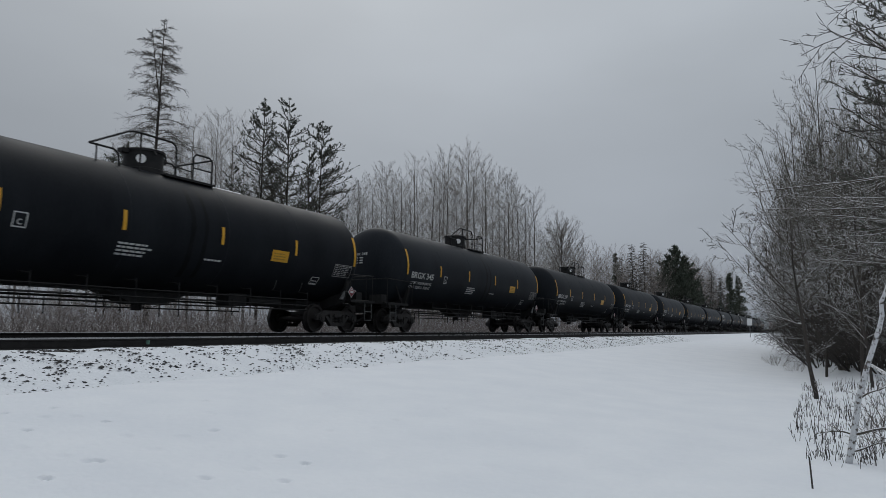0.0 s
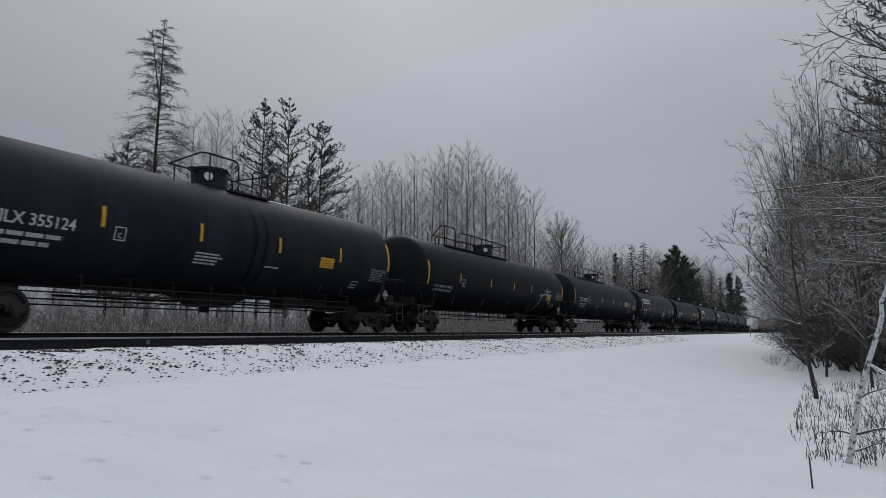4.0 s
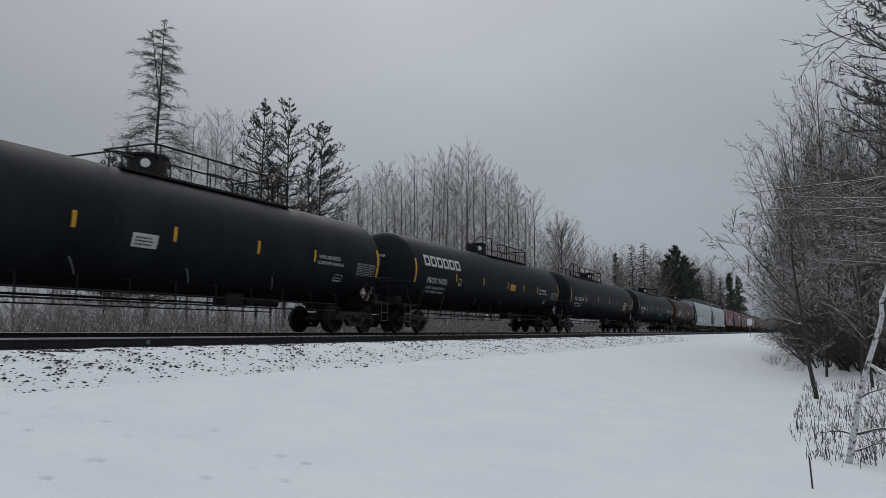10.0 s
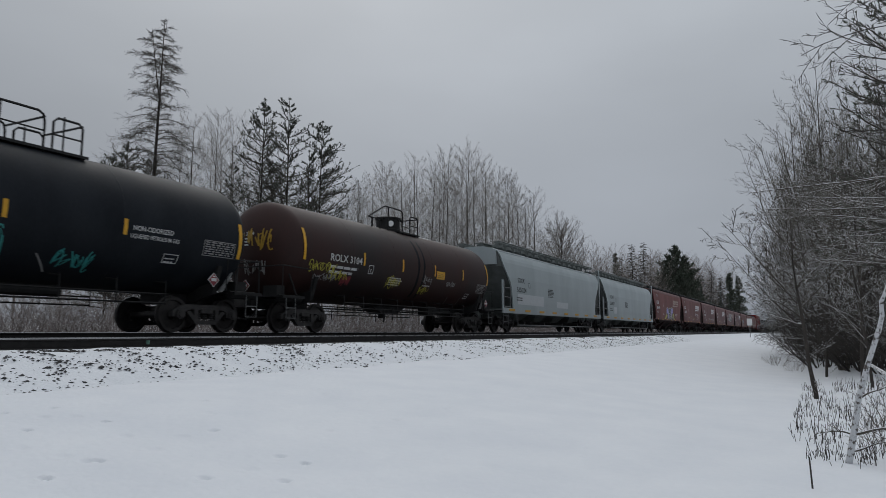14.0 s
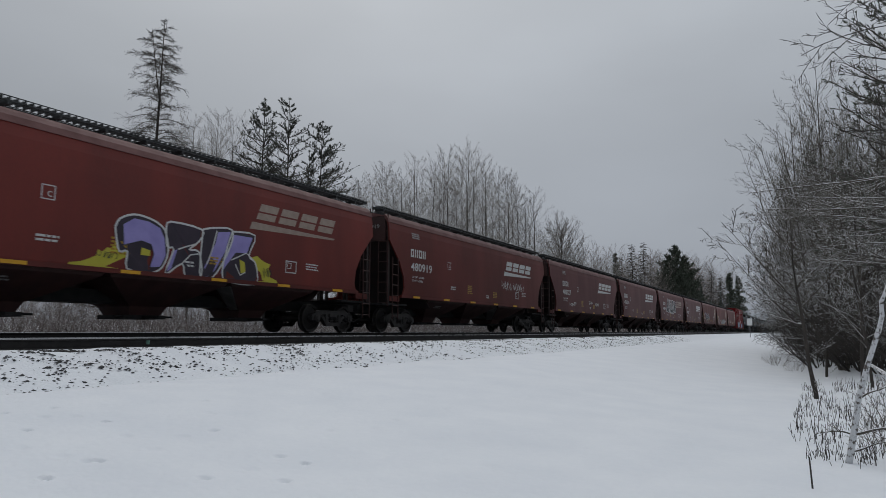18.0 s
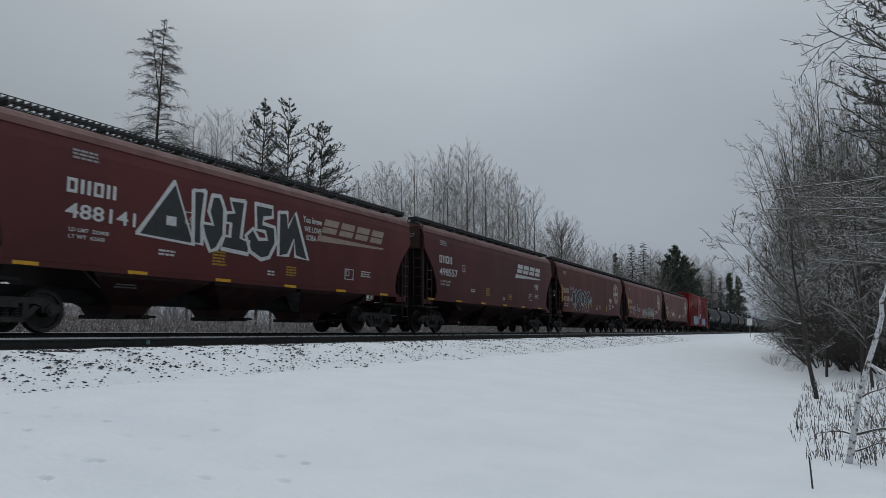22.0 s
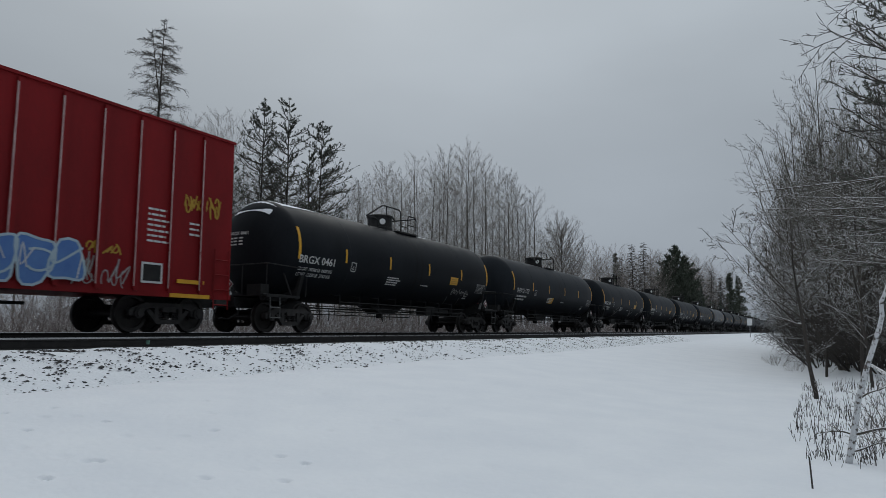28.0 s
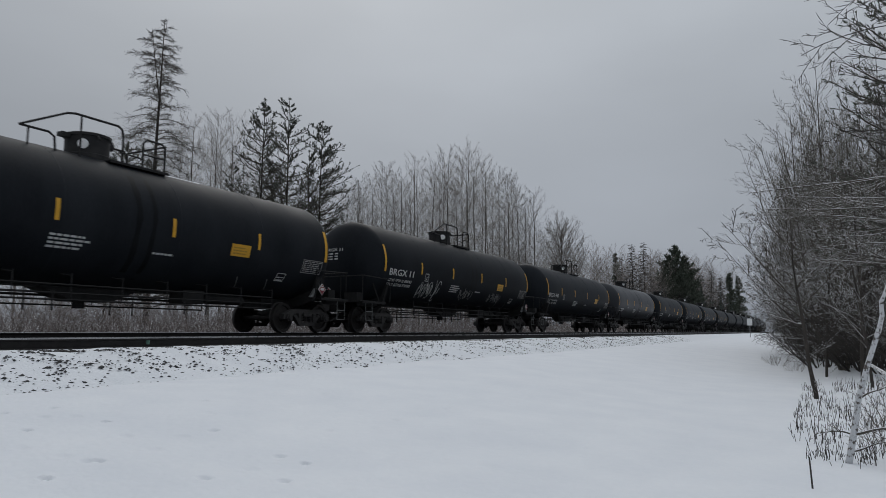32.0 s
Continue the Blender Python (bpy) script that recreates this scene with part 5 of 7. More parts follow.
def head_tag(car, surf):
    """Ochre and white scrawls on the curved end that faces forwards."""
    T, D, R, zc = 16.55 / 2 - 1.37, 0.82, 1.585, 2.595
    for m, seed, y0, z0, w, h, t in ((ochre, 201, .75, 2.5, 1.7, .75, .05), (ochre, 202, .7, 2.6, 1.5, .55, .035), (dull_p, 203, .2, 1.75, .8, .55, .03)):
        b = scrawl(B(), 0, 0, w, h, lambda z: 0, seed, 6, t)
        b.v = [(-(T + D * math.sqrt(max(0.0, 1 - ((y0 - x) ** 2 + (z0 + z - zc) ** 2) / (R * R)))) + y - .004, y0 - x, z0 + z) for x, y, z in b.v]
        part("sprayed_tag", b, m, car, "sprayed scrawl on the end", kind="stuff")


def stroke_T(car, surf):
    part("sprayed_tag", ribbon(ribbon(B(), [(4.7, 2.2), (5.5, 2.26)], .12, surf), looped([(5.05, 2.18), (4.95, 1.8), (4.6, 1.32), (4.2, 1.14)]), .13, surf), dull_p, car, "long white sprayed stroke")


def painted(b, pts, surf, off):
    """One flat sprayed shape given by its corners."""
    return b.add([(x, -(surf(z) + off), z) for x, z in pts], [tuple(range(len(pts)))])


def looped(pts, n=4):
    """A smooth line through points."""
    ctl = [pts[0]] + list(pts) + [pts[-1]]
    out = []
    for i in range(1, len(ctl) - 2):
        p0, p1, p2, p3 = ctl[i - 1:i + 3]
        for k in range(n):
            u = k / n
            out.append(tuple(0.5 * (2 * p1[j] + (p2[j] - p0[j]) * u + (2 * p0[j] - 5 * p1[j] + 4 * p2[j] - p3[j]) * u * u + (3 * p1[j] - p0[j] - 3 * p2[j] + p3[j]) * u ** 3) for j in (0, 1)))
    return out + [pts[-1]]


def wild_piece(car, surf):
    """Four plump letters in lilac and plum, rimmed in white, on a yellow splash."""
    splash, dark, lil, rim, line = B(), B(), B(), B(), B()
    painted(splash, [(-2.9, 1.36), (-2.85, 1.52), (-2.6, 1.56), (-2.4, 1.64), (-2.24, 1.72), (-2.2, 1.87), (-2.09, 1.83), (-1.98, 1.94), (-1.88, 1.92), (-1.77, 2.1), (-1.5, 2.1), (-1.4, 1.5), (-1.4, 1.37)], surf, .007)
    painted(splash, [(2.5, 2.14), (2.74, 2.21), (2.9, 2.12), (3.09, 2.05), (3.29, 2.01), (3.22, 1.87), (3.34, 1.74), (3.27, 1.64), (3.59, 1.55), (3.68, 1.39), (2.6, 1.39)], surf, .007)
    painted(splash, [(-1.1, 2.03), (-0.86, 1.99), (-0.85, 1.85), (-1.11, 1.85)], surf, .0165)
    painted(splash, [(2.05, 2.05), (2.25, 1.98), (2.3, 1.7), (2.12, 1.66)], surf, .0165)
    letters = [[(-1.82, 2.44), (-1.71, 2.65), (-1.35, 2.8), (-0.93, 2.77), (-0.6, 2.65), (-0.43, 2.46), (-0.34, 2.0), (-0.49, 1.6), (-0.85, 1.43), (-1.45, 1.5), (-1.47, 1.9), (-1.68, 1.88), (-1.78, 2.2)],
               [(-0.43, 2.61), (-0.3, 2.78), (0.68, 2.71), (0.62, 2.4), (0.3, 2.13), (0.62, 2.1), (0.74, 1.45), (0.25, 1.42), (0.1, 1.75), (-0.38, 1.45), (-0.18, 2.09), (-0.38, 2.14)],
               [(0.72, 2.72), (1.13, 2.82), (1.73, 2.84), (1.69, 2.37), (1.25, 1.6), (0.9, 1.38), (0.68, 1.6)],
               [(1.75, 2.8), (2.62, 2.8), (2.4, 2.2), (2.64, 2.02), (2.76, 1.72), (2.7, 1.38), (1.66, 1.40), (1.45, 1.62), (1.54, 2.2)]]
    fills = [[(-1.63, 2.53), (-1.34, 2.72), (-0.93, 2.7), (-0.6, 2.58), (-0.45, 2.32), (-0.39, 1.9), (-0.54, 1.6), (-0.84, 1.57), (-0.75, 1.91), (-0.84, 2.13), (-1.11, 2.19), (-1.41, 2.09), (-1.58, 2.04)],
             [(-0.2, 2.05), (-0.05, 2.1), (-0.2, 1.6), (-0.36, 1.5)], [(1.23, 2.73), (1.7, 2.79), (1.52, 2.2), (1.19, 1.65), (0.88, 1.42), (0.81, 1.72), (1.15, 2.41)],
             [(1.81, 2.73), (2.53, 2.73), (2.33, 2.24), (1.9, 2.21), (1.39, 1.58), (1.53, 2.14)]]
    for q in letters:
        painted(dark, q, surf, .012)
        ribbon(rim, looped(q + [q[0]], 3), .05, surf, .018)
    for q in fills:
        painted(lil, q, surf, .015)
        ribbon(line, q + [q[0]], .025, surf, .017)
    for pts in ([(-0.05, 2.1), (0.2, 2.2), (0.5, 2.3)], [(0.1, 1.75), (0.35, 2.0), (0.6, 2.05)], [(1.2, 2.75), (1.05, 2.2), (0.9, 1.8)], [(1.75, 2.0), (2.3, 2.25), (2.62, 2.05)], [(1.9, 1.9), (2.1, 1.6), (2.3, 1.7)]):
        ribbon(rim, pts, .035, surf, .018)
    scrawl(scrawl(line, -2.3, 1.68, .6, .16, surf, 24, 4, .015, .017), 2.95, 1.6, .4, .3, surf, 25, 4, .015, .017)
    part("sprayed_splash", splash, lime, car, "yellow sprayed splash", kind="stuff")
    part("sprayed_piece", dark, plum_p, car, "dark plum letter shapes", kind="stuff")
    part("sprayed_fill", lil, lilac, car, "lilac letter shapes", kind="stuff")
    part("sprayed_rim", rim, white_p, car, "white sprayed rim", kind="stuff")
    part("sprayed_outline", line, black_p, car, "black sprayed outline", kind="stuff")


def block_piece(car, surf):
    """Six tall black letters with a soft white rim."""
    shapes = [[(-4.24, 2.35), (-3.2, 3.84), (-2.55, 2.28)], [(-2.62, 3.71), (-2.21, 3.78), (-2.31, 2.88), (-2.29, 2.31), (-2.58, 2.33)],
              [(-1.98, 3.7), (-1.7, 3.72), (-1.54, 3.38), (-1.54, 2.65), (-1.77, 2.26), (-2.01, 2.16), (-2.23, 2.56), (-2.32, 2.9), (-1.94, 2.9), (-2.1, 3.24)],
              [(-1.34, 3.7), (-0.77, 3.74), (-0.91, 2.65), (-0.6, 2.6), (-0.62, 2.22), (-1.63, 2.28), (-1.54, 2.65), (-1.33, 2.65), (-1.31, 3.02), (-1.52, 3.02), (-1.5, 3.3), (-1.21, 3.35)],
              [(-0.38, 3.75), (0.33, 3.75), (0.34, 3.45), (-0.03, 3.36), (-0.07, 3.2), (0.44, 3.15), (0.5, 2.67), (0.23, 2.22), (-0.1, 2.12), (-0.55, 2.31), (-0.73, 2.76), (-0.46, 3.0), (-0.21, 2.71), (0.12, 2.75), (0.03, 2.97), (-0.34, 2.98)],
              [(0.6, 3.64), (0.99, 3.7), (1.01, 3.23), (1.36, 3.76), (1.99, 2.29), (1.37, 2.36), (1.3, 2.89), (1.05, 2.36), (0.61, 2.31)]]
    fill, line = B(), B()
    for q in shapes:
        painted(fill, q, surf, .009)
        ribbon(line, q + [q[0], q[1]], .12, surf, .016)
    patch(line, -3.42, -3.12, 2.68, 2.92, surf, .012)
    lettering(lettering(lettering(line, "You know", 1.72, 3.52, .20, surf, .95, .012), "WE LOVE", 1.78, 3.22, .18, surf, .85, .012), "SOBA", 1.88, 2.95, .18, surf, .5, .012)
    part("sprayed_piece", fill, black_p, car, "black letter shapes")
    part("sprayed_outline", line, white_p, car, "white sprayed outline and small writing", kind="stuff")


def throw_up(car, surf):
    """Two swollen figures in one pale blue line, smoked inside."""
    lines = [[(-5.2, 1.97), (-5.5, 1.87), (-5.62, 2.26), (-5.55, 2.67), (-5.3, 2.82), (-5.04, 2.7), (-4.93, 2.35), (-4.94, 1.93)], [(-5.2, 1.97), (-5.17, 1.86), (-5.33, 1.53), (-5.22, 1.42)],
             [(-5.01, 2.66), (-4.9, 2.93), (-4.68, 2.97), (-4.48, 2.76), (-4.58, 2.53), (-4.48, 2.31), (-4.17, 2.23), (-4.63, 2.01), (-4.82, 1.71), (-4.71, 1.51), (-4.37, 1.42), (-4.15, 1.42), (-4.07, 1.52), (-3.82, 1.66), (-3.98, 1.98), (-3.85, 2.22), (-3.49, 2.28)],
             [(-4.99, 2.61), (-4.82, 2.45), (-4.72, 2.7), (-4.95, 1.97)], [(-4.48, 2.76), (-3.66, 3.03), (-3.59, 2.87), (-3.73, 2.7), (-4.19, 2.54), (-3.5, 2.33)]]
    body = [(-5.5, 1.91), (-5.6, 2.3), (-5.5, 2.7), (-5.25, 2.81), (-4.99, 2.66), (-4.9, 2.91), (-4.68, 2.94), (-3.66, 3.01), (-3.59, 2.87), (-4.22, 2.53), (-3.5, 2.33), (-3.96, 2.08), (-3.82, 1.66), (-4.32, 1.44), (-4.87, 1.57), (-5.23, 1.54), (-5.17, 1.9)]
    fill, line = B(), B()
    for dx, k in ((0, 1.0), (2.09, .97)):
        move = lambda pts: [(-5.6 + (x + 5.6) * k + dx, 1.42 + (z - 1.42) * k) for x, z in pts]
        painted(fill, move(body), surf, .007)
        for q in lines:
            ribbon(line, looped(move(q)), .05, surf, .011)
    scrawl(scrawl(line, -6.0, 2.85, .75, .3, surf, 66, 5, .03, .011), -1.35, 1.75, .35, .9, surf, 67, 3, .035, .011)
    part("sprayed_fill", fill, smoke_p, car, "thin black sprayed fill", kind="stuff")
    part("sprayed_outline", line, icy, car, "pale blue sprayed outline", kind="stuff")


def chrome_piece(car, surf):
    """Grey swollen shapes with white rims and scribbles along the foot of the car."""
    fill, line = B(), B()
    for x, w, h, seed in ((-2.0, 2.3, .85, 5), (.55, 3.0, 1.0, 6)):
        bub = bubble(x, 1.46, w, h, surf, seed, 5)
        fill.add(bub.v, bub.f)
        n = 5
        for i in range(n):
            cx = x + w * (i + .5) / n
            ribbon(line, [(cx + w / n * .55 * math.cos(q), 1.46 + h * .5 + h * .46 * math.sin(q)) for q in (math.pi * (1.1 - (.7 + .12 * ((i * 7 + seed) % 5)) * t / 9) for t in range(10))], .03, surf, .014)
            scrawl(line, cx - w / n * .5, 1.46, w / n, h * .8, surf, 300 + seed * 10 + i, 4, .022, .014)
    for q in ([(-5.9, 1.6), (-5.75, 1.85), (-5.65, 1.65), (-5.6, 2.2), (-5.4, 2.4), (-5.3, 2.15), (-5.45, 1.95)], [(-5.3, 1.85), (-5.1, 2.3), (-4.85, 2.42), (-4.7, 2.2), (-5.0, 2.0), (-4.6, 1.95), (-4.75, 1.6), (-5.1, 1.8)], [(-5.5, 1.9), (-5.2, 1.65), (-5.3, 1.45)], [(-4.1, 1.85), (-3.8, 1.7), (-3.62, 1.42)]):
        ribbon(line, looped(q), .05, surf, .010)
    scrawl(scrawl(line, -4.3, 1.95, 1.5, .35, surf, 69, 9, .03, .010), 4.4, 1.85, 1.2, .4, surf, 72, 5, .03, .010)
    part("sprayed_fill", fill, silver_p, car, "dull grey sprayed fill", kind="stuff")
    part("sprayed_outline", line, white_p, car, "white sprayed scribbles", kind="stuff")


LD = ("LD LMT  189000 LB  75000 KG", "LT WT  97000 LB  44000 KG")
LB = ("LD LMT  197000 LB  89000 KG", "LT WT  82250 LB  37300 KG")
tank = tank_car
add(tank(3.0, 21.27, "BRGX 331", LB), 3.0, 21.27)
add(tank(21.27, 39.55, "BRGX 345", LB), 21.27, 39.55)
add(tank(39.55, 57.8, "BRGX 394", LB), 39.55, 57.8)
add(tank(57.8, 76.05, "BRGX 339", LB), 57.8, 76.05)
add(tank(76.05, 94.1, "TILX 355124", (), extra=None), 76.05, 94.1)
add(tank(94.1, 114.55, "", LD, "L", marks=((-5.85, -2.45, .6, 3.25, 5.9), (5.95, 1.95)), label="long black pressure tank car with a white sprayed stroke", extra=both(stroke_T, tags((6.9, 1.5, .9, .35, 77, 4, .03, dull_p)))), 94.1, 114.55)
add(tank(114.55, 136.0, "TILX 303053", LD, "L", marks=((-5.95, -2.35, 1.1, 3.5, 5.95), (5.05, 2.25)), label="long blue-black pressure tank car with railed top walkway", extra=tags((-3.9, 1.75, 1.0, .42, 41, 4, .03, dull_p))), 114.55, 136.0)
add(tank(136.0, 156.45, "PROX 34014", LD, "L", logo=True, marks=((-5.4, -2.7, 0, 2.9, 5.4), (2.6, 1.75)), label="long black pressure tank car with bold white lettering", extra=tags((2.3, 1.55, 1.1, .75, 42, 5, .035, white_p), (-3.4, 1.65, 1.3, .25, 43, 5, .025, dull_p))), 136.0, 156.45)
add(tank(156.45, 177.8, "TILX 308389", LD, "L", marks=((-5.85, -2.9, -.13, 2.87, 5.76), (4.2, 2.3)), label="long black pressure tank car with railed top walkway", extra=tags((3.2, 1.55, 1.0, .45, 44, 4, .04, white_p))), 156.45, 177.8)
add(tank(177.8, 198.45, "PROX 33860", LD, "L", logo=True, flip=True, panel=white_p, label="long black pressure tank car with bold white lettering"), 177.8, 198.45)
add(tank(198.45, 219.1, "PROX 94703", LD, "L", logo=True, marks=((-5.3, -2.35, .7, 3.0, 5.2), (1.05, 2.25)), top=(.1, [(-2.2, .45, 1), (1.2, 5.3, 2)], (-.2, 5.5)), label="long black pressure tank car with bold white lettering"), 198.45, 219.1)
add(tank(219.1, 240.15, "TILX 309565", LD, "L", label="long black pressure tank car with railed top walkway"), 219.1, 240.15)
add(tank(240.15, 261.2, "TILX 308262", LD, "L", flip=True, marks=((-5.6, -2.8, -.2, 2.8, 5.5), None), label="long black pressure tank car with teal sprayed tags", extra=tags((1.0, 1.35, 2.0, .9, 45, 5, .04, teal), (4.0, 1.35, 1.0, .5, 46, 4, .04, teal), (-4.9, 1.6, .9, .5, 47, 3, .03, dull_p))), 240.15, 261.2)
add(tank(261.2, 277.75, "ROLX 3104", (), paint=tank_brown, shape=(.45, 1.2), label="weathered brown tank car covered in sprayed tags", extra=both(head_tag, tags((-6.7, 1.95, 1.5, .45, 48, 5, .035, lime), (-6.3, 1.7, 1.2, .3, 148, 5, .03, dull_p), (-5.6, 1.75, 1.1, .4, 53, 4, .035, lime), (-4.75, 1.6, .5, .45, 49, 4, .06, red_p), (-2.0, 1.7, .9, .5, 50, 4, .03, lime), (.5, 1.55, .8, .4, 51, 4, .03, lime), (.6, 2.0, .8, .4, 151, 4, .025, dull_p), (2.7, 2.0, .9, .3, 52, 5, .025, dull_p)))), 261.2, 277.75)
add(grey_hopper(277.75, 297.55, "565024", [(-7.3, -3.2, 1.3, 2.1), (-.8, 1.5, 1.35, 1.9)], "pale grey covered hopper with fresh paint patches"), 277.75, 297.55)
add(grey_hopper(297.55, 317.5, "565027", [(-6.2, -5.3, 1.5, 2.05), (-7.1, -4.6, 1.1, 1.48), (8.2, 8.6, 1.3, 1.75)], "pale grey covered hopper with black stencilled number"), 297.55, 317.5)
hop = hopper_car
add(hop(317.5, 335.9, "481606", "faded", nx=-7.2, cx=-3.55, extra=wild_piece, label="oxide-red grain hopper with a lilac and yellow sprayed piece"), 317.5, 335.9)
add(hop(335.9, 354.25, "480919", nx=-7.05, cx=-3.9, extra=tags((2.1, 2.2, 3.2, .5, 60, 9, .03, white_p))), 335.9, 354.25)
add(hop(354.25, 372.1, "488027", paint=hop_maroon, extra=tags((-4.6, 1.75, 1.2, .25, 61, 5, .03, white_p), (-.1, 2.0, 1.0, .3, 62, 4, .03, white_p), (1.6, 1.9, .9, .3, 63, 4, .03, white_p))), 354.25, 372.1)
add(hop(372.1, 389.35, "496210", paint=hop_maroon, nx=-6.65, lx=1.95, cx=-4.5), 372.1, 389.35)
add(hop(389.35, 407.1, "488141", "faded", paint=hop_maroon, extra=block_piece, label="oxide-red grain hopper with a large black and white sprayed piece"), 389.35, 407.1)
add(hop(407.1, 424.2, "498557", paint=hop_maroon, nx=-6.7, lx=1.93, cx=-4.5, extra=tags((4.7, 2.45, .8, .45, 64, 3, .03, white_p))), 407.1, 424.2)
add(hop(424.2, 442.5, "478834", paint=hop_rust, old=True, nx=-7.5, cx=-9.5, extra=both(throw_up, tags((4.0, 2.3, .9, .45, 67, 4, .045, white_p))), label="oxide-red grain hopper with a cream round emblem and sprayed outlines"), 424.2, 442.5)
add(hop(442.5, 461.0, "479103", paint=hop_rust, old=True, nx=-7.35, cx=-4.15, bars=True, extra=chrome_piece, label="oxide-red grain hopper with a cream round emblem and white scrawls"), 442.5, 461.0)
add(hop(461.0, 479.1, "472039", paint=hop_rust, old=True, nx=-7.5, extra=tags((-4.2, 1.75, 1.8, .75, 73, 4, .05, white_p), (.9, 1.7, 1.2, .5, 74, 4, .07, white_p)), label="oxide-red grain hopper with a cream round emblem and white scrawls"), 461.0, 479.1)
add(boxcar(479.1, 500.3), 479.1, 500.3)
add(tank(500.3, 517.95, "BRGX 0461", LB, snow_top=True, label="black tank car with a crust of snow on top", extra=tags((3.6, 1.7, 1.6, .3, 75, 6, .03, dull_p))), 500.3, 517.95)
add(tank(517.95, 536.5, "SHPX 211751", (), marks=((-4.58, -1.77, 1.24, 4.24), (-1.5, 1.8))), 517.95, 536.5)
add(tank(536.5, 554.6, "BRGX 319", LB, extra=fans((-3.5, 1.4, 1.5, .85, 76), (1.7, 1.45, 1.6, .85, 78))), 536.5, 554.6)
add(tank(554.6, 572.85, "BRGX 403", LB), 554.6, 572.85)
add(tank(572.85, 591.1, "BRGX 11", LB, extra=tags((-4.6, 1.35, 1.9, .9, 79, 5, .035, white_p), (-.8, 1.5, 1.4, .6, 80, 5, .03, dull_p), (2.4, 1.5, 1.6, .5, 81, 5, .03, dull_p))), 572.85, 591.1)
add(tank(591.1, 609.1, "BRGX 440", LB), 591.1, 609.1)
S = 609.1
for i in range(13):
    paint = tank_navy if i == 0 else tank_black
    add(tank(S, S + 18.32, "", (), paint=paint, label="dark grey-blue tank car" if i == 0 else "", plain=i > 4), S, S + 18.32)
    S += 18.32

# how far the train has come, from its slowly falling speed (m/s)
KNOTS = [0, 3, 6, 9, 12, 15, 18, 21, 24, 27, 30, 32]
SPEED = [17.699, 17.653, 17.600, 17.522, 17.420, 17.293, 17.179, 17.111, 17.063, 17.000, 16.921, 16.827]


def gone(t):
    d = 0.0
    for a, b, u, v in zip(KNOTS, KNOTS[1:], SPEED, SPEED[1:]):
        q = min(t, b) - a
        if q <= 0:
            break
        d += u * q + (v - u) * q * q / (2 * (b - a))
    return d


def motions():
    times = [float(i) for i in range(0, 33, 2)]
    for car, mid in TRAIN:
        walk(car, [(t, Matrix.Translation((mid - gone(t), Y_FAR, H))) for t in times])
    first = WHEELSETS[0]
    rows = [(i / FPS, Matrix.Rotation(-gone(i / FPS) / WR, 4, "Y")) for i in range(0, 32 * FPS + 1)]
    walk(first, rows)
    act, slot = first.animation_data.action, first.animation_data.action_slot
    for w in WHEELSETS[1:]:
        w.rotation_mode = "QUATERNION"
        ad = w.animation_data_create()
        ad.action, ad.action_slot = act, slot

# ---------------------------------------------------------------- trees and brush
bark_grey = mat("grey_aspen_bark", (0.17, 0.157, 0.142), (0.085, 0.078, 0.07), 0.85, 0, 3, 30, 0.3, top=SNOWC, top_amt=0.05)
twig_grey = mat("grey_brown_twigs", (0.21, 0.186, 0.163), (0.14, 0.123, 0.108), 0.9, 0, 2, 20, 0, top=SNOWC, top_amt=0.52, var=0.2)
twig_frost = mat("snow_dusted_twigs", (0.14, 0.12, 0.105), (0.09, 0.078, 0.068), 0.9, 0, 2, 20, 0, top=SNOWC, top_amt=0.5, var=0.25)
twig_brush = mat("reddish_brush_twigs", (0.20, 0.165, 0.155), (0.13, 0.108, 0.102), 0.9, 0, 2, 20, 0, top=SNOWC, top_amt=0.42)
bark_dark = mat("dark_conifer_bark", (0.06, 0.05, 0.043), (0.035, 0.03, 0.027), 0.9, 0, 4, 30, 0.4, top=SNOWC, top_amt=0.0)
larch_twig = mat("dark_bare_twigs", (0.085, 0.075, 0.066), (0.05, 0.045, 0.04), 0.9, 0, 2, 20, 0, top=SNOWC, top_amt=0.08)
needles = mat("dark_pine_needles", (0.085, 0.10, 0.072), (0.05, 0.063, 0.046), 0.7, 0, 2, 20, 0, top=SNOWC, top_amt=0.22)
far_twig = mat("distant_woods", (0.20, 0.17, 0.155), (0.13, 0.115, 0.105), 0.9, 0, 0.1, 3, 0, top=SNOWC, top_amt=0.3)
far_green = mat("distant_conifers", (0.06, 0.073, 0.062), (0.045, 0.055, 0.05), 0.9, 0, 0.4, 4, 0, top=SNOWC, top_amt=0.1)
snowy_bark = mat("snow_plastered_bark", (0.62, 0.63, 0.65), (0.10, 0.085, 0.075), 0.85, 0, 22, 90, 0.5, 0.02, top=SNOWC, top_amt=0.45)
twig_snowy = mat("snow_laden_twigs", (0.095, 0.083, 0.068), (0.06, 0.053, 0.045), 0.9, 0, 2, 20, 0, top=SNOWC, top_amt=0.66, var=0.2)
twig_wood = mat("dark_grey_wood_twigs", (0.13, 0.118, 0.098), (0.085, 0.077, 0.064), 0.9, 0, 2, 20, 0, top=SNOWC, top_amt=0.44, var=0.2)
twig_dark = mat("dark_wet_twigs", (0.055, 0.047, 0.042), (0.035, 0.031, 0.028), 0.85, 0, 4, 30, 0, top=SNOWC, top_amt=0.05)
stalk_m = mat("dry_weed_stalks", (0.055, 0.049, 0.046), (0.035, 0.031, 0.03), 0.9, 0, 5, 40, 0, top=SNOWC, top_amt=0.0)

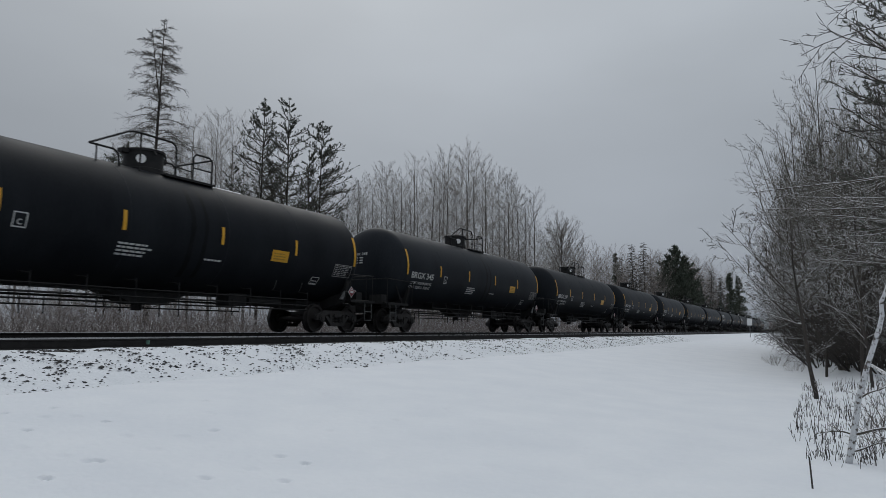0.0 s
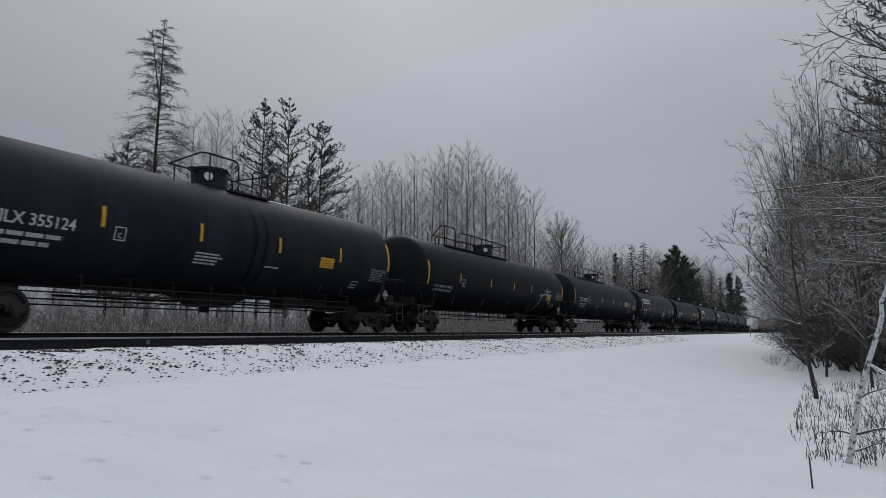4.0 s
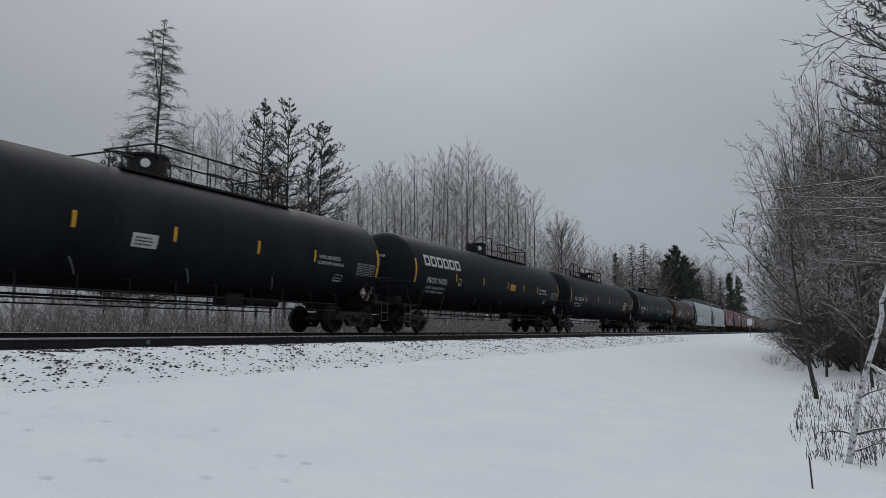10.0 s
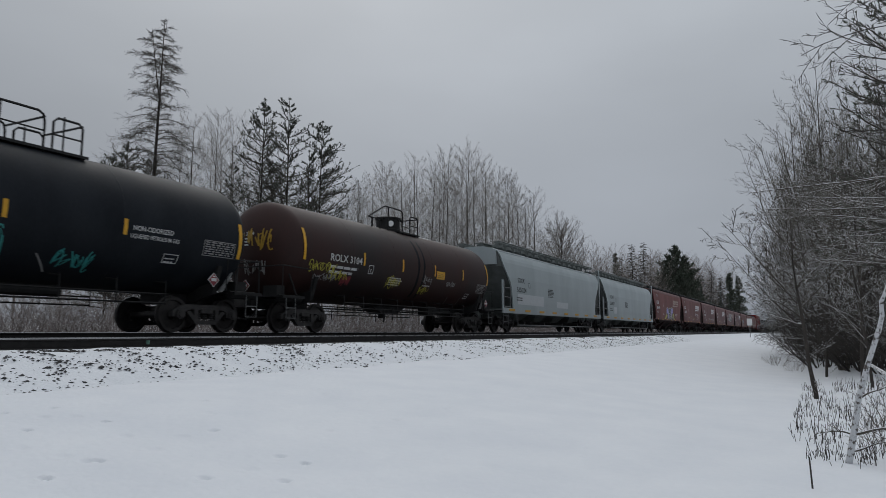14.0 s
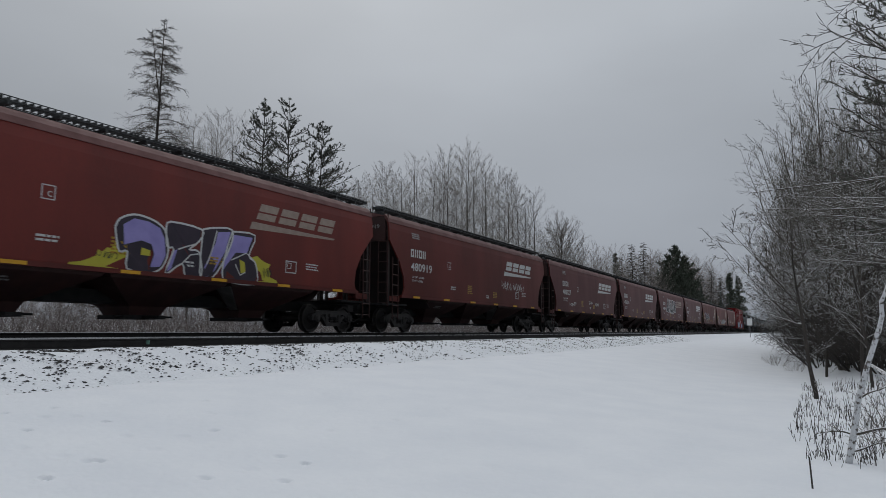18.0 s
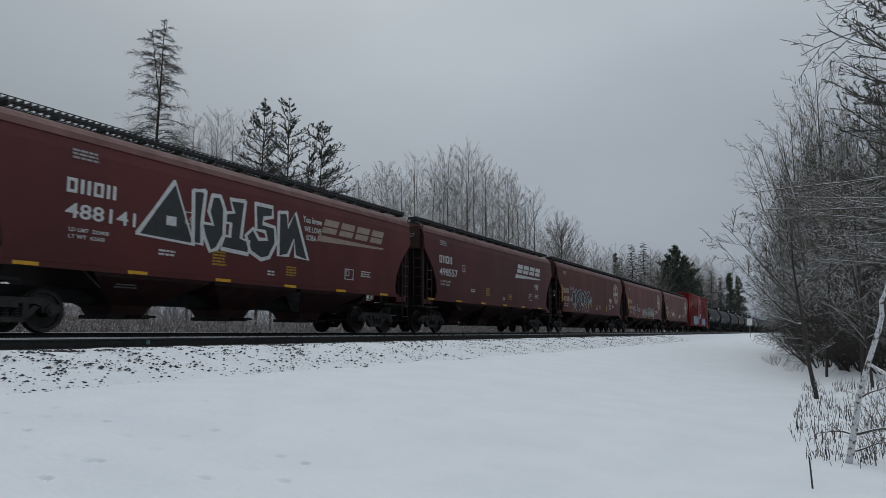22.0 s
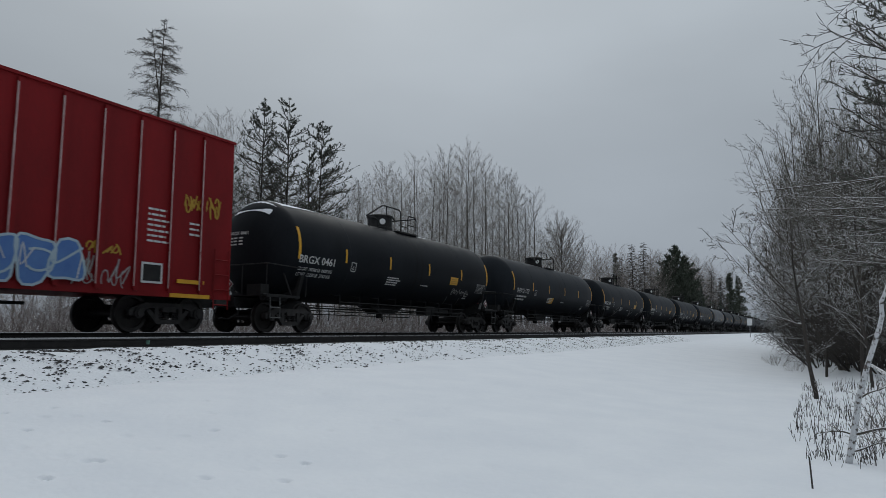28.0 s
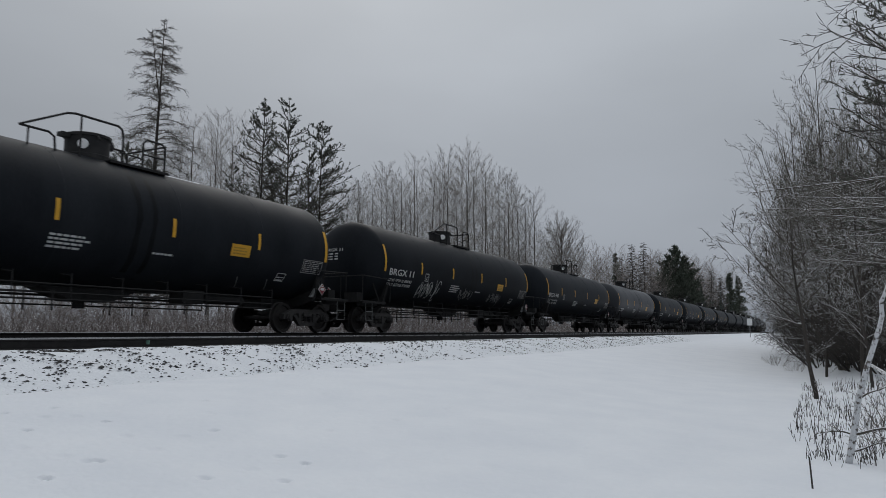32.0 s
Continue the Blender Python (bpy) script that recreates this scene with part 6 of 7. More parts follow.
for q in snowy_bark.node_tree.nodes:
    if q.type == "MAP_RANGE" and abs(q.inputs["From Max"].default_value - 0.95) < 0.01:
        q.inputs["From Min"].default_value, q.inputs["From Max"].default_value = 0.70, 0.80


def seg_mesh(name, segs, material, sides=3):
    """Tapered sticks (p, q, r0, r1) as one mesh; those with r1 below zero run out to a point."""
    a = np.array([[*s[0], *s[1], s[2], s[3]] for s in segs], np.float64)
    p, q, r0, r1 = a[:, :3], a[:, 3:6], a[:, 6:7], a[:, 7:8]
    d = q - p
    d /= np.linalg.norm(d, axis=1, keepdims=True) + 1e-9
    ref = np.where(np.abs(d[:, 2:3]) > 0.9, [[1.0, 0, 0]], [[0, 0, 1.0]])
    u = np.cross(d, ref)
    u /= np.linalg.norm(u, axis=1, keepdims=True) + 1e-9
    w = np.cross(u, d)
    ring = [u * math.cos(t) + w * math.sin(t) for t in (2 * math.pi * k / sides + math.pi / 2 for k in range(sides))]
    pt, st = a[:, 7] < 0, a[:, 7] >= 0
    v = np.stack([p + r0 * k for k in ring] + [q + r1 * k for k in ring], 1)[st].reshape(-1, 3)
    f = np.array([t for k in range(sides) for t in ([k, (k + 1) % sides, (k + 1) % sides + sides], [k, (k + 1) % sides + sides, k + sides])])
    f = (np.arange(st.sum())[:, None, None] * (2 * sides) + f[None]).reshape(-1, 3)
    v2 = np.stack([p + r0 * k for k in ring] + [q], 1)[pt].reshape(-1, 3)
    f2 = np.array([[k, (k + 1) % sides, sides] for k in range(sides)])
    f2 = (np.arange(pt.sum())[:, None, None] * (sides + 1) + f2[None]).reshape(-1, 3) + len(v)
    return quick_mesh(name, np.concatenate([v, v2]), np.concatenate([f, f2]), material)


def chain_mesh(name, segs, material, n=7):
    """A chain of sticks as one smooth tapering tube."""
    pts = [Vector(q[0]) for q in segs] + [Vector(segs[-1][1])]
    rad = [q[2] for q in segs] + [segs[-1][3]]
    rings = []
    for i, p in enumerate(pts):
        d = (pts[min(i + 1, len(pts) - 1)] - pts[max(i - 1, 0)]).normalized()
        u = d.cross(Vector((0.3, 1, 0.1))).normalized()
        w = d.cross(u)
        rings.append([p + (u * math.cos(a) + w * math.sin(a)) * rad[i] for a in (2 * math.pi * k / n for k in range(n))])
    return B().loft(rings).mesh(name, material, True)


def tri_mesh(name, v, material):
    v = np.asarray(v, np.float64).reshape(-1, 3)
    return quick_mesh(name, v, np.arange(len(v)).reshape(-1, 3), material)


def rv(rnd, k=1.0):
    return Vector((rnd.uniform(-k, k), rnd.uniform(-k, k), rnd.uniform(-k, k)))


FINE = {"r": 0.004}


def limb(rnd, segs, p, d, length, r, n, wob, lift, kids, depth=0, tip=0.35):
    """Grows one limb and, by the table kids[depth] = (count, from, spread, length share, radius share, pieces), what branches from it."""
    pts = [(p.copy(), d.copy(), r)]
    for i in range(n):
        d = (d + rv(rnd, wob) + Vector((0, 0, lift))).normalized()
        q = p + d * (length / n)
        ra, rb = r * (1 - (1 - tip) * i / n), r * (1 - (1 - tip) * (i + 1) / n)
        segs.append((p, q, ra, -1.0 if n == 1 and depth else rb))
        p = q
        pts.append((p.copy(), d.copy(), rb))
    if depth < len(kids):
        cnt, start, spread, ls, rs, pieces = kids[depth]
        for k in range(cnt):
            t = start + (1 - start) * (k + rnd.random()) / cnt
            j = min(n - 1, int(t * n))
            a, da, ra = pts[j]
            b = pts[j + 1][0]
            o = a.lerp(b, t * n - j)
            side = da.cross(rv(rnd)).normalized()
            nd = (da * math.cos(spread) + side * math.sin(spread) * rnd.uniform(0.8, 1.2)).normalized()
            shape = 1.0 - (0.62 if depth == 0 else 0.35) * t
            limb(rnd, segs, o, nd, length * ls * shape * rnd.uniform(0.7, 1.25), max(FINE["r"], ra * rs), pieces, wob * 1.2, lift, kids, depth + 1, 0.4)


def bare_tree(seed, h=15.0, r=0.12, kids=None, lift=0.035, wob=0.09, bark=None, twig=None, lean=(0, 0)):
    rnd = random.Random(seed)
    segs = []
    limb(rnd, segs, Vector((0, 0, -0.3)), Vector((lean[0], lean[1], 1)).normalized(), h + 0.3, r, 14, wob * 0.35, lift * 0.6, kids, 0, 0.06)
    trunk = chain_mesh("trunk", segs[:14], bark or bark_grey)
    crown = seg_mesh("crown", segs[14:], twig or twig_grey, 3)
    return trunk, crown


def aspen(seed, h=15.0, r=0.12, boughs=46, wide=0.17, spread=1.0):
    """A straight stem, boughs that leave it steeply and bend upwards, short fine twigs all along them."""
    rnd = random.Random(seed)
    trunk, segs = [], []
    limb(rnd, trunk, Vector((0, 0, -0.3)), Vector((0, 0, 1)), h + 0.3, r, 14, 0.016, 0.03, [], 0, 0.05)
    pts = [t[0] for t in trunk] + [trunk[-1][1]]
    for i in range(boughs):
        t = 0.15 + 0.84 * (i + rnd.random()) / boughs
        j = min(13, int(t * 14))
        o = Vector(pts[j]).lerp(Vector(pts[j + 1]), t * 14 - j)
        a = i * 2.4 + rnd.uniform(-0.5, 0.5)
        u = (t - 0.15) / 0.85
        l = h * wide * (0.22 + 0.95 * math.sin(math.pi * (0.24 + 0.70 * u)) ** 1.1) * rnd.uniform(0.75, 1.1)
        th = (1.0 - 0.42 * u) * spread * rnd.uniform(0.85, 1.1)
        d = Vector((math.cos(a) * math.sin(th), math.sin(a) * math.sin(th), math.cos(th)))
        ra, p = r * (1.05 - u) * 0.24 + 0.005, o
        for k in range(5):
            d = (d + rv(rnd, 0.13) + Vector((0, 0, 0.07))).normalized()
            q = p + d * (l / 5)
            rb = ra * (1 - 0.17 * k)
            segs.append((p, q, rb, max(FINE["r"], rb * 0.83)))
            for m in range(3 if k else 1):
                s0 = p.lerp(q, rnd.random())
                side = d.cross(rv(rnd)).normalized()
                tl = l * (0.30 - 0.035 * k) * rnd.uniform(0.6, 1.2)
                limb(rnd, segs, s0, (d + side * rnd.uniform(0.6, 1.1) + Vector((0, 0, 0.12))).normalized(), tl, FINE["r"] * 1.1, 2, 0.10, 0.08, [None, (6, 0.1, 0.75, 0.40, 0.8, 1)], 1, 0.55)
            p = q
    return chain_mesh("trunk", trunk, bark_grey), seg_mesh("crown", segs, twig_grey, 3)


def dome_tree(seed, h=15.0, r=0.16, wide=0.24, boughs=85):
    """A short stem whose many boughs fan out to an even dome, with fine twigs thickening towards its rim."""
    rnd = random.Random(seed)
    trunk, segs = [], []
    limb(rnd, trunk, Vector((0, 0, -0.3)), Vector((0, 0, 1)), h * 0.82, r, 14, 0.02, 0.03, [], 0, 0.1)
    pts = [t[0] for t in trunk] + [trunk[-1][1]]
    for i in range(boughs):
        e = math.asin(-0.55 + 1.55 * (i + rnd.random()) / boughs)
        a = i * 2.4 + rnd.uniform(-0.4, 0.4)
        k = rnd.uniform(0.78, 1.0)
        end = Vector((math.cos(a) * math.cos(e) * wide * h * k, math.sin(a) * math.cos(e) * wide * h * k, h * (0.6 + 0.4 * math.sin(e) * k)))
        z = min(h * 0.78, max(h * 0.14, end.z - math.hypot(end.x, end.y) * rnd.uniform(0.7, 1.2) - 0.04 * h))
        j = min(13, int(z / (h * 0.82) * 14))
        o = Vector(pts[j])
        mid = o.lerp(end, 0.5) + Vector((0, 0, -0.012 * h)) + rv(rnd, 0.02 * h)
        p, l = o, (end - o).length
        for m in range(7):
            t = (m + 1) / 7
            q = o * (1 - t) ** 2 + mid * 2 * t * (1 - t) + end * t * t + rv(rnd, 0.006 * h)
            ra = max(FINE["r"], r * 0.22 * (1 - 0.12 * m))
            segs.append((p, q, ra, max(FINE["r"], ra * 0.86)))
            d = (q - p).normalized()
            for w in range(0 if m < 1 else 5):
                side = d.cross(rv(rnd)).normalized()
                limb(rnd, segs, p.lerp(q, rnd.random()), (d + side * rnd.uniform(0.5, 1.0)).normalized(), l * rnd.uniform(0.10, 0.2), FINE["r"] * 0.9, 2, 0.1, 0.03, [None, (5, 0.1, 0.75, 0.45, 0.8, 1)], 1, 0.5)
            p = q
    return chain_mesh("trunk", trunk, bark_grey), seg_mesh("crown", segs, twig_grey, 3)


def shrub(seed, h=4.0, stems=9, kids=None, twig=None, spread=0.35, lift=0.03, r=0.03, wob=0.07):
    rnd = random.Random(seed)
    segs, low = [], []
    kids = kids or [(8, 0.2, 0.55, 0.4, 0.5, 3), (5, 0.1, 0.6, 0.45, 0.6, 2), (3, .1, .6, .6, .7, 1)]
    for i in range(stems):
        a = 2 * math.pi * i / stems + rnd.random()
        d = Vector((math.cos(a) * spread * rnd.random() * 1.5, math.sin(a) * spread * rnd.random() * 1.5, 1)).normalized()
        k = len(segs)
        limb(rnd, segs, Vector((math.cos(a) * 0.2, math.sin(a) * 0.2, -0.15)), d, h * rnd.uniform(0.65, 1.1), r * rnd.uniform(0.7, 1.2), 7, wob, lift, kids, 0, 0.15)
        low.append(chain_mesh("stem", segs[k:k + 7], twig or twig_frost, 5))
        del segs[k:k + 7]
    return [seg_mesh("crown", segs, twig or twig_frost, 3)] + low


def conifer(seed, h=14.0, r=0.16, base=0.3, reach=2.2, droop=-0.1, tuft=0.26, per=9, blades=12, whorls=16, kind="pine"):
    """pine: open crown of needle tufts; spruce: a dense spire."""
    rnd = random.Random(seed)
    segs, tri, wood = [], [], []
    limb(rnd, segs, Vector((0, 0, -0.3)), Vector((0, 0, 1)), h + 0.3, r, 12, 0.012, 0.05, [], 0, 0.12)
    pts = [s[0] for s in segs] + [segs[-1][1]]
    for wv in range(whorls):
        t = base + (0.985 - base) * (wv + rnd.random() * 0.6) / whorls
        j = min(11, int(t * 12))
        o = Vector(pts[j]).lerp(Vector(pts[j + 1]), t * 12 - j)
        u = (t - base) / (1 - base)
        if kind == "pine":
            L = reach * (0.35 + 0.9 * math.sin(math.pi * min(1, 0.25 + u * 0.75)) ** 0.8) * (1 - 0.55 * u)
        else:
            L = reach * (1.02 - u) ** 0.85
        for k in range(rnd.choice((3, 4, 5))):
            a = rnd.uniform(0, 6.283)
            d = Vector((math.cos(a), math.sin(a), droop + (0.5 * u if kind == "pine" else 0.1 * u))).normalized()
            l = L * rnd.uniform(0.55, 1.15)
            n = 5
            p = o.copy()
            rr = 0.035 * l / 2 + 0.008
            for i in range(n):
                d = (d + rv(rnd, 0.16) + Vector((0, 0, 0.09 if kind == "pine" else 0.05))).normalized()
                q = p + d * (l / n)
                wood.append((p, q, rr * (1 - i / n * 0.75), rr * (1 - (i + 1) / n * 0.75)))
                if kind == "pine":
                    for m in range(4 if i else 1):
                        s = p.lerp(q, rnd.random())
                        e = s + (d * 0.8 + rv(rnd, 0.8) + Vector((0, 0, 0.35))).normalized() * l * rnd.uniform(0.12, 0.30)
                        wood.append((s, e, 0.010, 0.007))
                        for g in range(2):
                            o2 = s.lerp(e, rnd.uniform(0.3, 0.9))
                            wood.append((o2, o2 + (d * 0.5 + rv(rnd, 0.9)).normalized() * l * 0.09, 0.008, -1.0))
                        if rnd.random() < (0.62 if i < 2 else 0.14):
                            continue
                        ax = (e - s).normalized()
                        for bl in range(blades):
                            c = e - ax * tuft * rnd.uniform(0, 1.1)
                            bd = (ax * 1.0 + rv(rnd, 0.8)).normalized()
                            sd = bd.cross(rv(rnd)).normalized() * tuft * 0.12
                            tri += [c - sd, c + sd, c + bd * tuft * rnd.uniform(0.5, 0.8)]
                else:
                    for m in range(per // 2):
                        s = p.lerp(q, rnd.random()) + rv(rnd, 0.11 * l)
                        for bl in range(blades):
                            bd = (d * 0.7 + rv(rnd, 1.0) + Vector((0, 0, -0.1))).normalized()
                            sd = bd.cross(rv(rnd)).normalized() * tuft * 0.13
                            e = s + bd * tuft * rnd.uniform(0.6, 1.2)
                            tri += [s - sd, s + sd, e]
                p = q
    if kind == "pine":
        top = Vector(pts[-1])
        for bl in range(42):
            bd = (rv(rnd) + Vector((0, 0, 0.6))).normalized()
            sd = bd.cross(rv(rnd)).normalized() * tuft * 0.13
            tri += [top - sd, top + sd, top + bd * tuft * 1.3]
    trunk = chain_mesh("trunk", segs, bark_dark)
    limbs = seg_mesh("limbs", wood, larch_twig, 3)
    leaf = tri_mesh("needles", [tuple(p) for p in tri], needles) if tri else None
    return trunk, limbs, leaf


def larch_tree(seed, h=17.0, r=0.2, reach=1.9, count=74, fork=True, sub=(15, 3, 6), low=0.10):
    """Bare larch: a dark stem, arching boughs that sink and turn up at their ends, many fine hanging twigs."""
    rnd = random.Random(seed)
    trunk, segs = [], []
    limb(rnd, trunk, Vector((0, 0, -0.3)), Vector((0, 0, 1)), h + 0.3, r, 16, 0.012, 0.03, [], 0, 0.07)
    stems = [[t[0] for t in trunk] + [trunk[-1][1]]]
    if fork:
        f = []
        limb(rnd, f, stems[0][12], Vector((-0.46, 0.1, 1)).normalized(), h * 0.22, r * 0.26, 8, 0.02, 0.03, [], 0, 0.2)
        segs += f
        stems.append([t[0] for t in f] + [f[-1][1]])
    for i in range(count + (18 if fork else 0)):
        st = stems[0] if i < count else stems[1]
        t = low + (0.995 - low) * (i + rnd.random()) / count if i < count else rnd.uniform(0.2, 0.98)
        n = len(st) - 1
        j = min(n - 1, int(t * n))
        o = Vector(st[j]).lerp(Vector(st[j + 1]), t * n - j)
        a = i * 2.4 + rnd.uniform(-0.9, 0.9)
        u = max(0.0, (t - 0.1) / 0.9) if i < count else 0.7 + 0.3 * t
        l = reach * min(1.0, 0.26 + 1.55 * (1.02 - u)) * rnd.choice((0.5, 0.75, 0.9, 1.0, 1.15))
        d = Vector((math.cos(a), math.sin(a), 0.34 + 0.45 * u)).normalized()
        p, n6 = o, 6
        for k in range(n6):
            d = (d + rv(rnd, 0.07) + Vector((0, 0, -0.20 if k < 5 else 0.12))).normalized()
            q = p + d * (l / n6)
            ra = (0.018 + 0.014 * (1 - u)) * (1 - 0.11 * k)
            segs.append((p, q, ra, ra * 0.89))
            for m in range(sub[0] // 6 + (1 if k else 0)):
                s0 = p.lerp(q, rnd.random())
                side = Vector((-d.y, d.x, 0)) * rnd.choice((-1, 1))
                limb(rnd, segs, s0, (d * 0.7 + side * rnd.uniform(0.3, 1.0) + Vector((0, 0, rnd.uniform(-0.7, 0.45)))).normalized(), 0.20 * max(0.15, 1.0 - u) + l * rnd.uniform(0.15, 0.36), FINE["r"] * 1.1, sub[1], 0.12, 0.02, [None, (sub[2], 0.1, 1.0, 0.42, 0.85, 1)], 1, 0.6)
            p = q
    return chain_mesh("trunk", trunk, bark_dark), seg_mesh("crown", segs, larch_twig)


SHRUB = ("crown",) + ("stem",) * 14


def plant(name, meshes, x, y, label, category, s=1.0, turn=0.0, group="", names=("trunk", "crown", "needles"), z=None, tilt=(0, 0)):
    """Sets a tree on the ground: an empty at its foot with its parts."""
    root = tagged(new(name), label, category, group)
    root.matrix_basis = Matrix.Translation((x, y, ground_z(x, y) if z is None else z)) @ Euler((tilt[0], tilt[1], turn)).to_matrix().to_4x4() @ Matrix.Scale(s, 4)
    for n, me in zip(names, meshes):
        if me:
            ob = new(n, me)
            ob.parent = root
    return root


def build_woods():
    rnd = random.Random(12)
    FINE["r"] = 0.0054
    aspens = [aspen(100 + i, 15.0, 0.105 + 0.014 * (i % 3), 58, 0.195 + 0.022 * (i % 3), 1.38) for i in range(6)]
    # the grove behind the middle of the train: bearing from the tripod, depth behind the line, height
    for i in range(42):
        u = 1.0 / math.tan(radians(35.9 - 16.0 * (i + rnd.random()) / 42))
        y = rnd.uniform(27.5, 42)
        top = float(np.interp(u, [1.38, 1.52, 1.66, 1.85, 2.0, 2.25, 2.7, 2.9], [13.0, 15.4, 17.4, 19.8, 21.8, 22.0, 21.6, 17.5]))
        h = top * y / 34 * rnd.choice((0.77, 0.84, 0.90, 0.95, 0.98))
        plant("aspen_tree", rnd.choice(aspens), u * y, y, "leafless grey aspen dusted with snow", "tree", h / 15, rnd.uniform(0, 6.28), "aspen grove")
    # thinner ones behind the conifers
    for x, y, h in ((29.6, 33, 13.5), (31.2, 33, 14.2), (32.9, 33, 14.4), (34.2, 35, 14), (29.6, 34, 12.9), (36, 38, 14), (38.5, 37, 13.5), (26, 35, 11), (41, 36, 12), (37, 33, 11), (43, 40, 14), (44, 34, 12)):
        plant("aspen_tree", rnd.choice(aspens), x, y, "thin leafless aspen behind the conifers", "tree", h / 15, rnd.uniform(0, 6.28), "aspen grove")
    for x, y, h in ((29.3, 50, 13.4), (39.3, 60, 12.4), (24, 48, 11)):
        plant("aspen_tree", rnd.choice(aspens), x, y, "thin leafless aspen standing alone", "tree", h / 15, rnd.uniform(0, 6.28))
    # a broad round crown beyond the grove
    FINE["r"] = 0.0105
    plant("cottonwood_tree", dome_tree(300, 15, 0.19, 0.235, 120), 102.3, 33, "leafless tree with a broad round crown", "tree", 1.29, 1.0)
    plant("cottonwood_tree", dome_tree(301, 15, 0.17, 0.25, 70), 93, 38, "leafless tree with a broad round crown", "tree", 0.93, 3.0)
    # conifers across the track
    FINE["r"] = 0.0064
    plant("larch_tree", larch_tree(41, 17.1, 0.17, 2.3, 128, True, (20, 3, 6), 0.2), 24.3, 30, "tall bare larch with drooping dark twigs", "tree", 1.0, 0.7)
    pine_a = conifer(51, 15, 0.12, 0.24, 3.0, 0.0, 0.14, 9, 12, 30, "pine")
    pine_b = conifer(52, 15, 0.12, 0.22, 2.8, 0.0, 0.135, 9, 11, 29, "pine")
    pine_c = conifer(53, 15, 0.12, 0.18, 3.3, -0.06, 0.15, 9, 14, 34, "pine")
    for me, x, y, h, t in ((pine_a, 32.3, 30, 15.2, 0), (pine_b, 34.95, 30, 16.1, 2), (pine_c, 38.5, 30, 15.4, 1), (pine_a, 39.0, 31.5, 13.5, 4), (pine_b, 37, 33, 12.5, 3), (pine_c, 24.2, 32, 10.6, 5), (pine_c, 23.0, 31.5, 9.6, 2), (pine_c, 26.6, 33, 10.4, 1), (pine_b, 32.8, 33, 11.5, 1)):
        plant("pine_tree", me, x, y, "open-crowned dark green pine", "tree", h / 15, t, "pines across the track")
    pine_far = conifer(54, 15, 0.15, 0.14, 3.9, 0.1, 0.62, 9, 11, 26, "pine")
    spruce = conifer(61, 14, 0.15, 0.06, 2.1, -0.22, 0.36, 4, 6, 36, "spruce")
    spruce_b = conifer(62, 14, 0.15, 0.05, 3.0, -0.25, 0.5, 4, 6, 40, "spruce")
    FINE["r"] = 0.028
    far_larch = larch_tree(63, 15, 0.17, 1.75, 110, False, (9, 1, 4), 0.2)
    far_spruce, bare, broad = "narrow dark spruce far down the line", "bare larch far down the line", "broad dark pine far down the line"
    for me, nm, lab, x, y, h in ((spruce, "spruce_tree", far_spruce, 166.7, 40, 19.9), (far_larch, "larch_tree", bare, 174.6, 38, 22.4), (far_larch, "larch_tree", bare, 188.5, 38, 24.5), (far_larch, "larch_tree", bare, 181, 42, 20),
                                 (pine_far, "pine_tree", broad, 210.5, 33, 25), (pine_far, "pine_tree", broad, 224, 33, 23.5), (pine_far, "pine_tree", broad, 199, 34, 18), (pine_far, "pine_tree", broad, 216, 36, 23), (pine_far, "pine_tree", broad, 205, 31.5, 17), (pine_far, "pine_tree", broad, 217, 31, 18),
                                 (spruce, "spruce_tree", far_spruce, 262, 33, 18), (far_larch, "larch_tree", bare, 287.6, 32, 24.7), (far_larch, "larch_tree", bare, 276, 34, 22), (spruce_b, "spruce_tree", far_spruce, 339, 30, 27.7), (spruce_b, "spruce_tree", far_spruce, 374, 29, 28.7), (far_larch, "larch_tree", bare, 310, 31, 22), (far_larch, "larch_tree", bare, 330, 33, 25), (far_larch, "larch_tree", bare, 262, 35, 21)):
        plant(nm, me, x, y, lab, "tree", h / (15 if nm != "spruce_tree" else 14.0), rnd.uniform(0, 6), "far trees")
    FINE["r"] = 0.03
    # distant woods: one mass of bare crowns, one of conifers
    segs, rr = [], random.Random(5)
    kd = [(20, 0.15, 0.75, 0.30, 0.4, 2), (7, 0.15, 0.7, 0.5, 0.6, 1)]
    for i in range(400):
        x = 84 + 380 * rr.random() ** 1.25
        y = rr.uniform(34, 62) * (0.75 + 0.0008 * x) if x > 150 else rr.uniform(44, 75)
        h = math.hypot(x, y) * float(np.interp(math.degrees(math.atan2(y, x)), [5, 12, 18, 30], [0.088, 0.112, 0.120, 0.11])) * rr.uniform(0.72, 1.06)
        limb(rr, segs, Vector((x, y, ground_z(x, y) - 0.2)), Vector((0, 0, 1)), h, 0.10, 5, 0.03, 0.05, kd, 0, 0.1)
    tagged(new("far_woods", seg_mesh("far_woods", segs, far_twig)), "hazy mass of bare distant trees", "woods", kind="stuff")
    tri = []
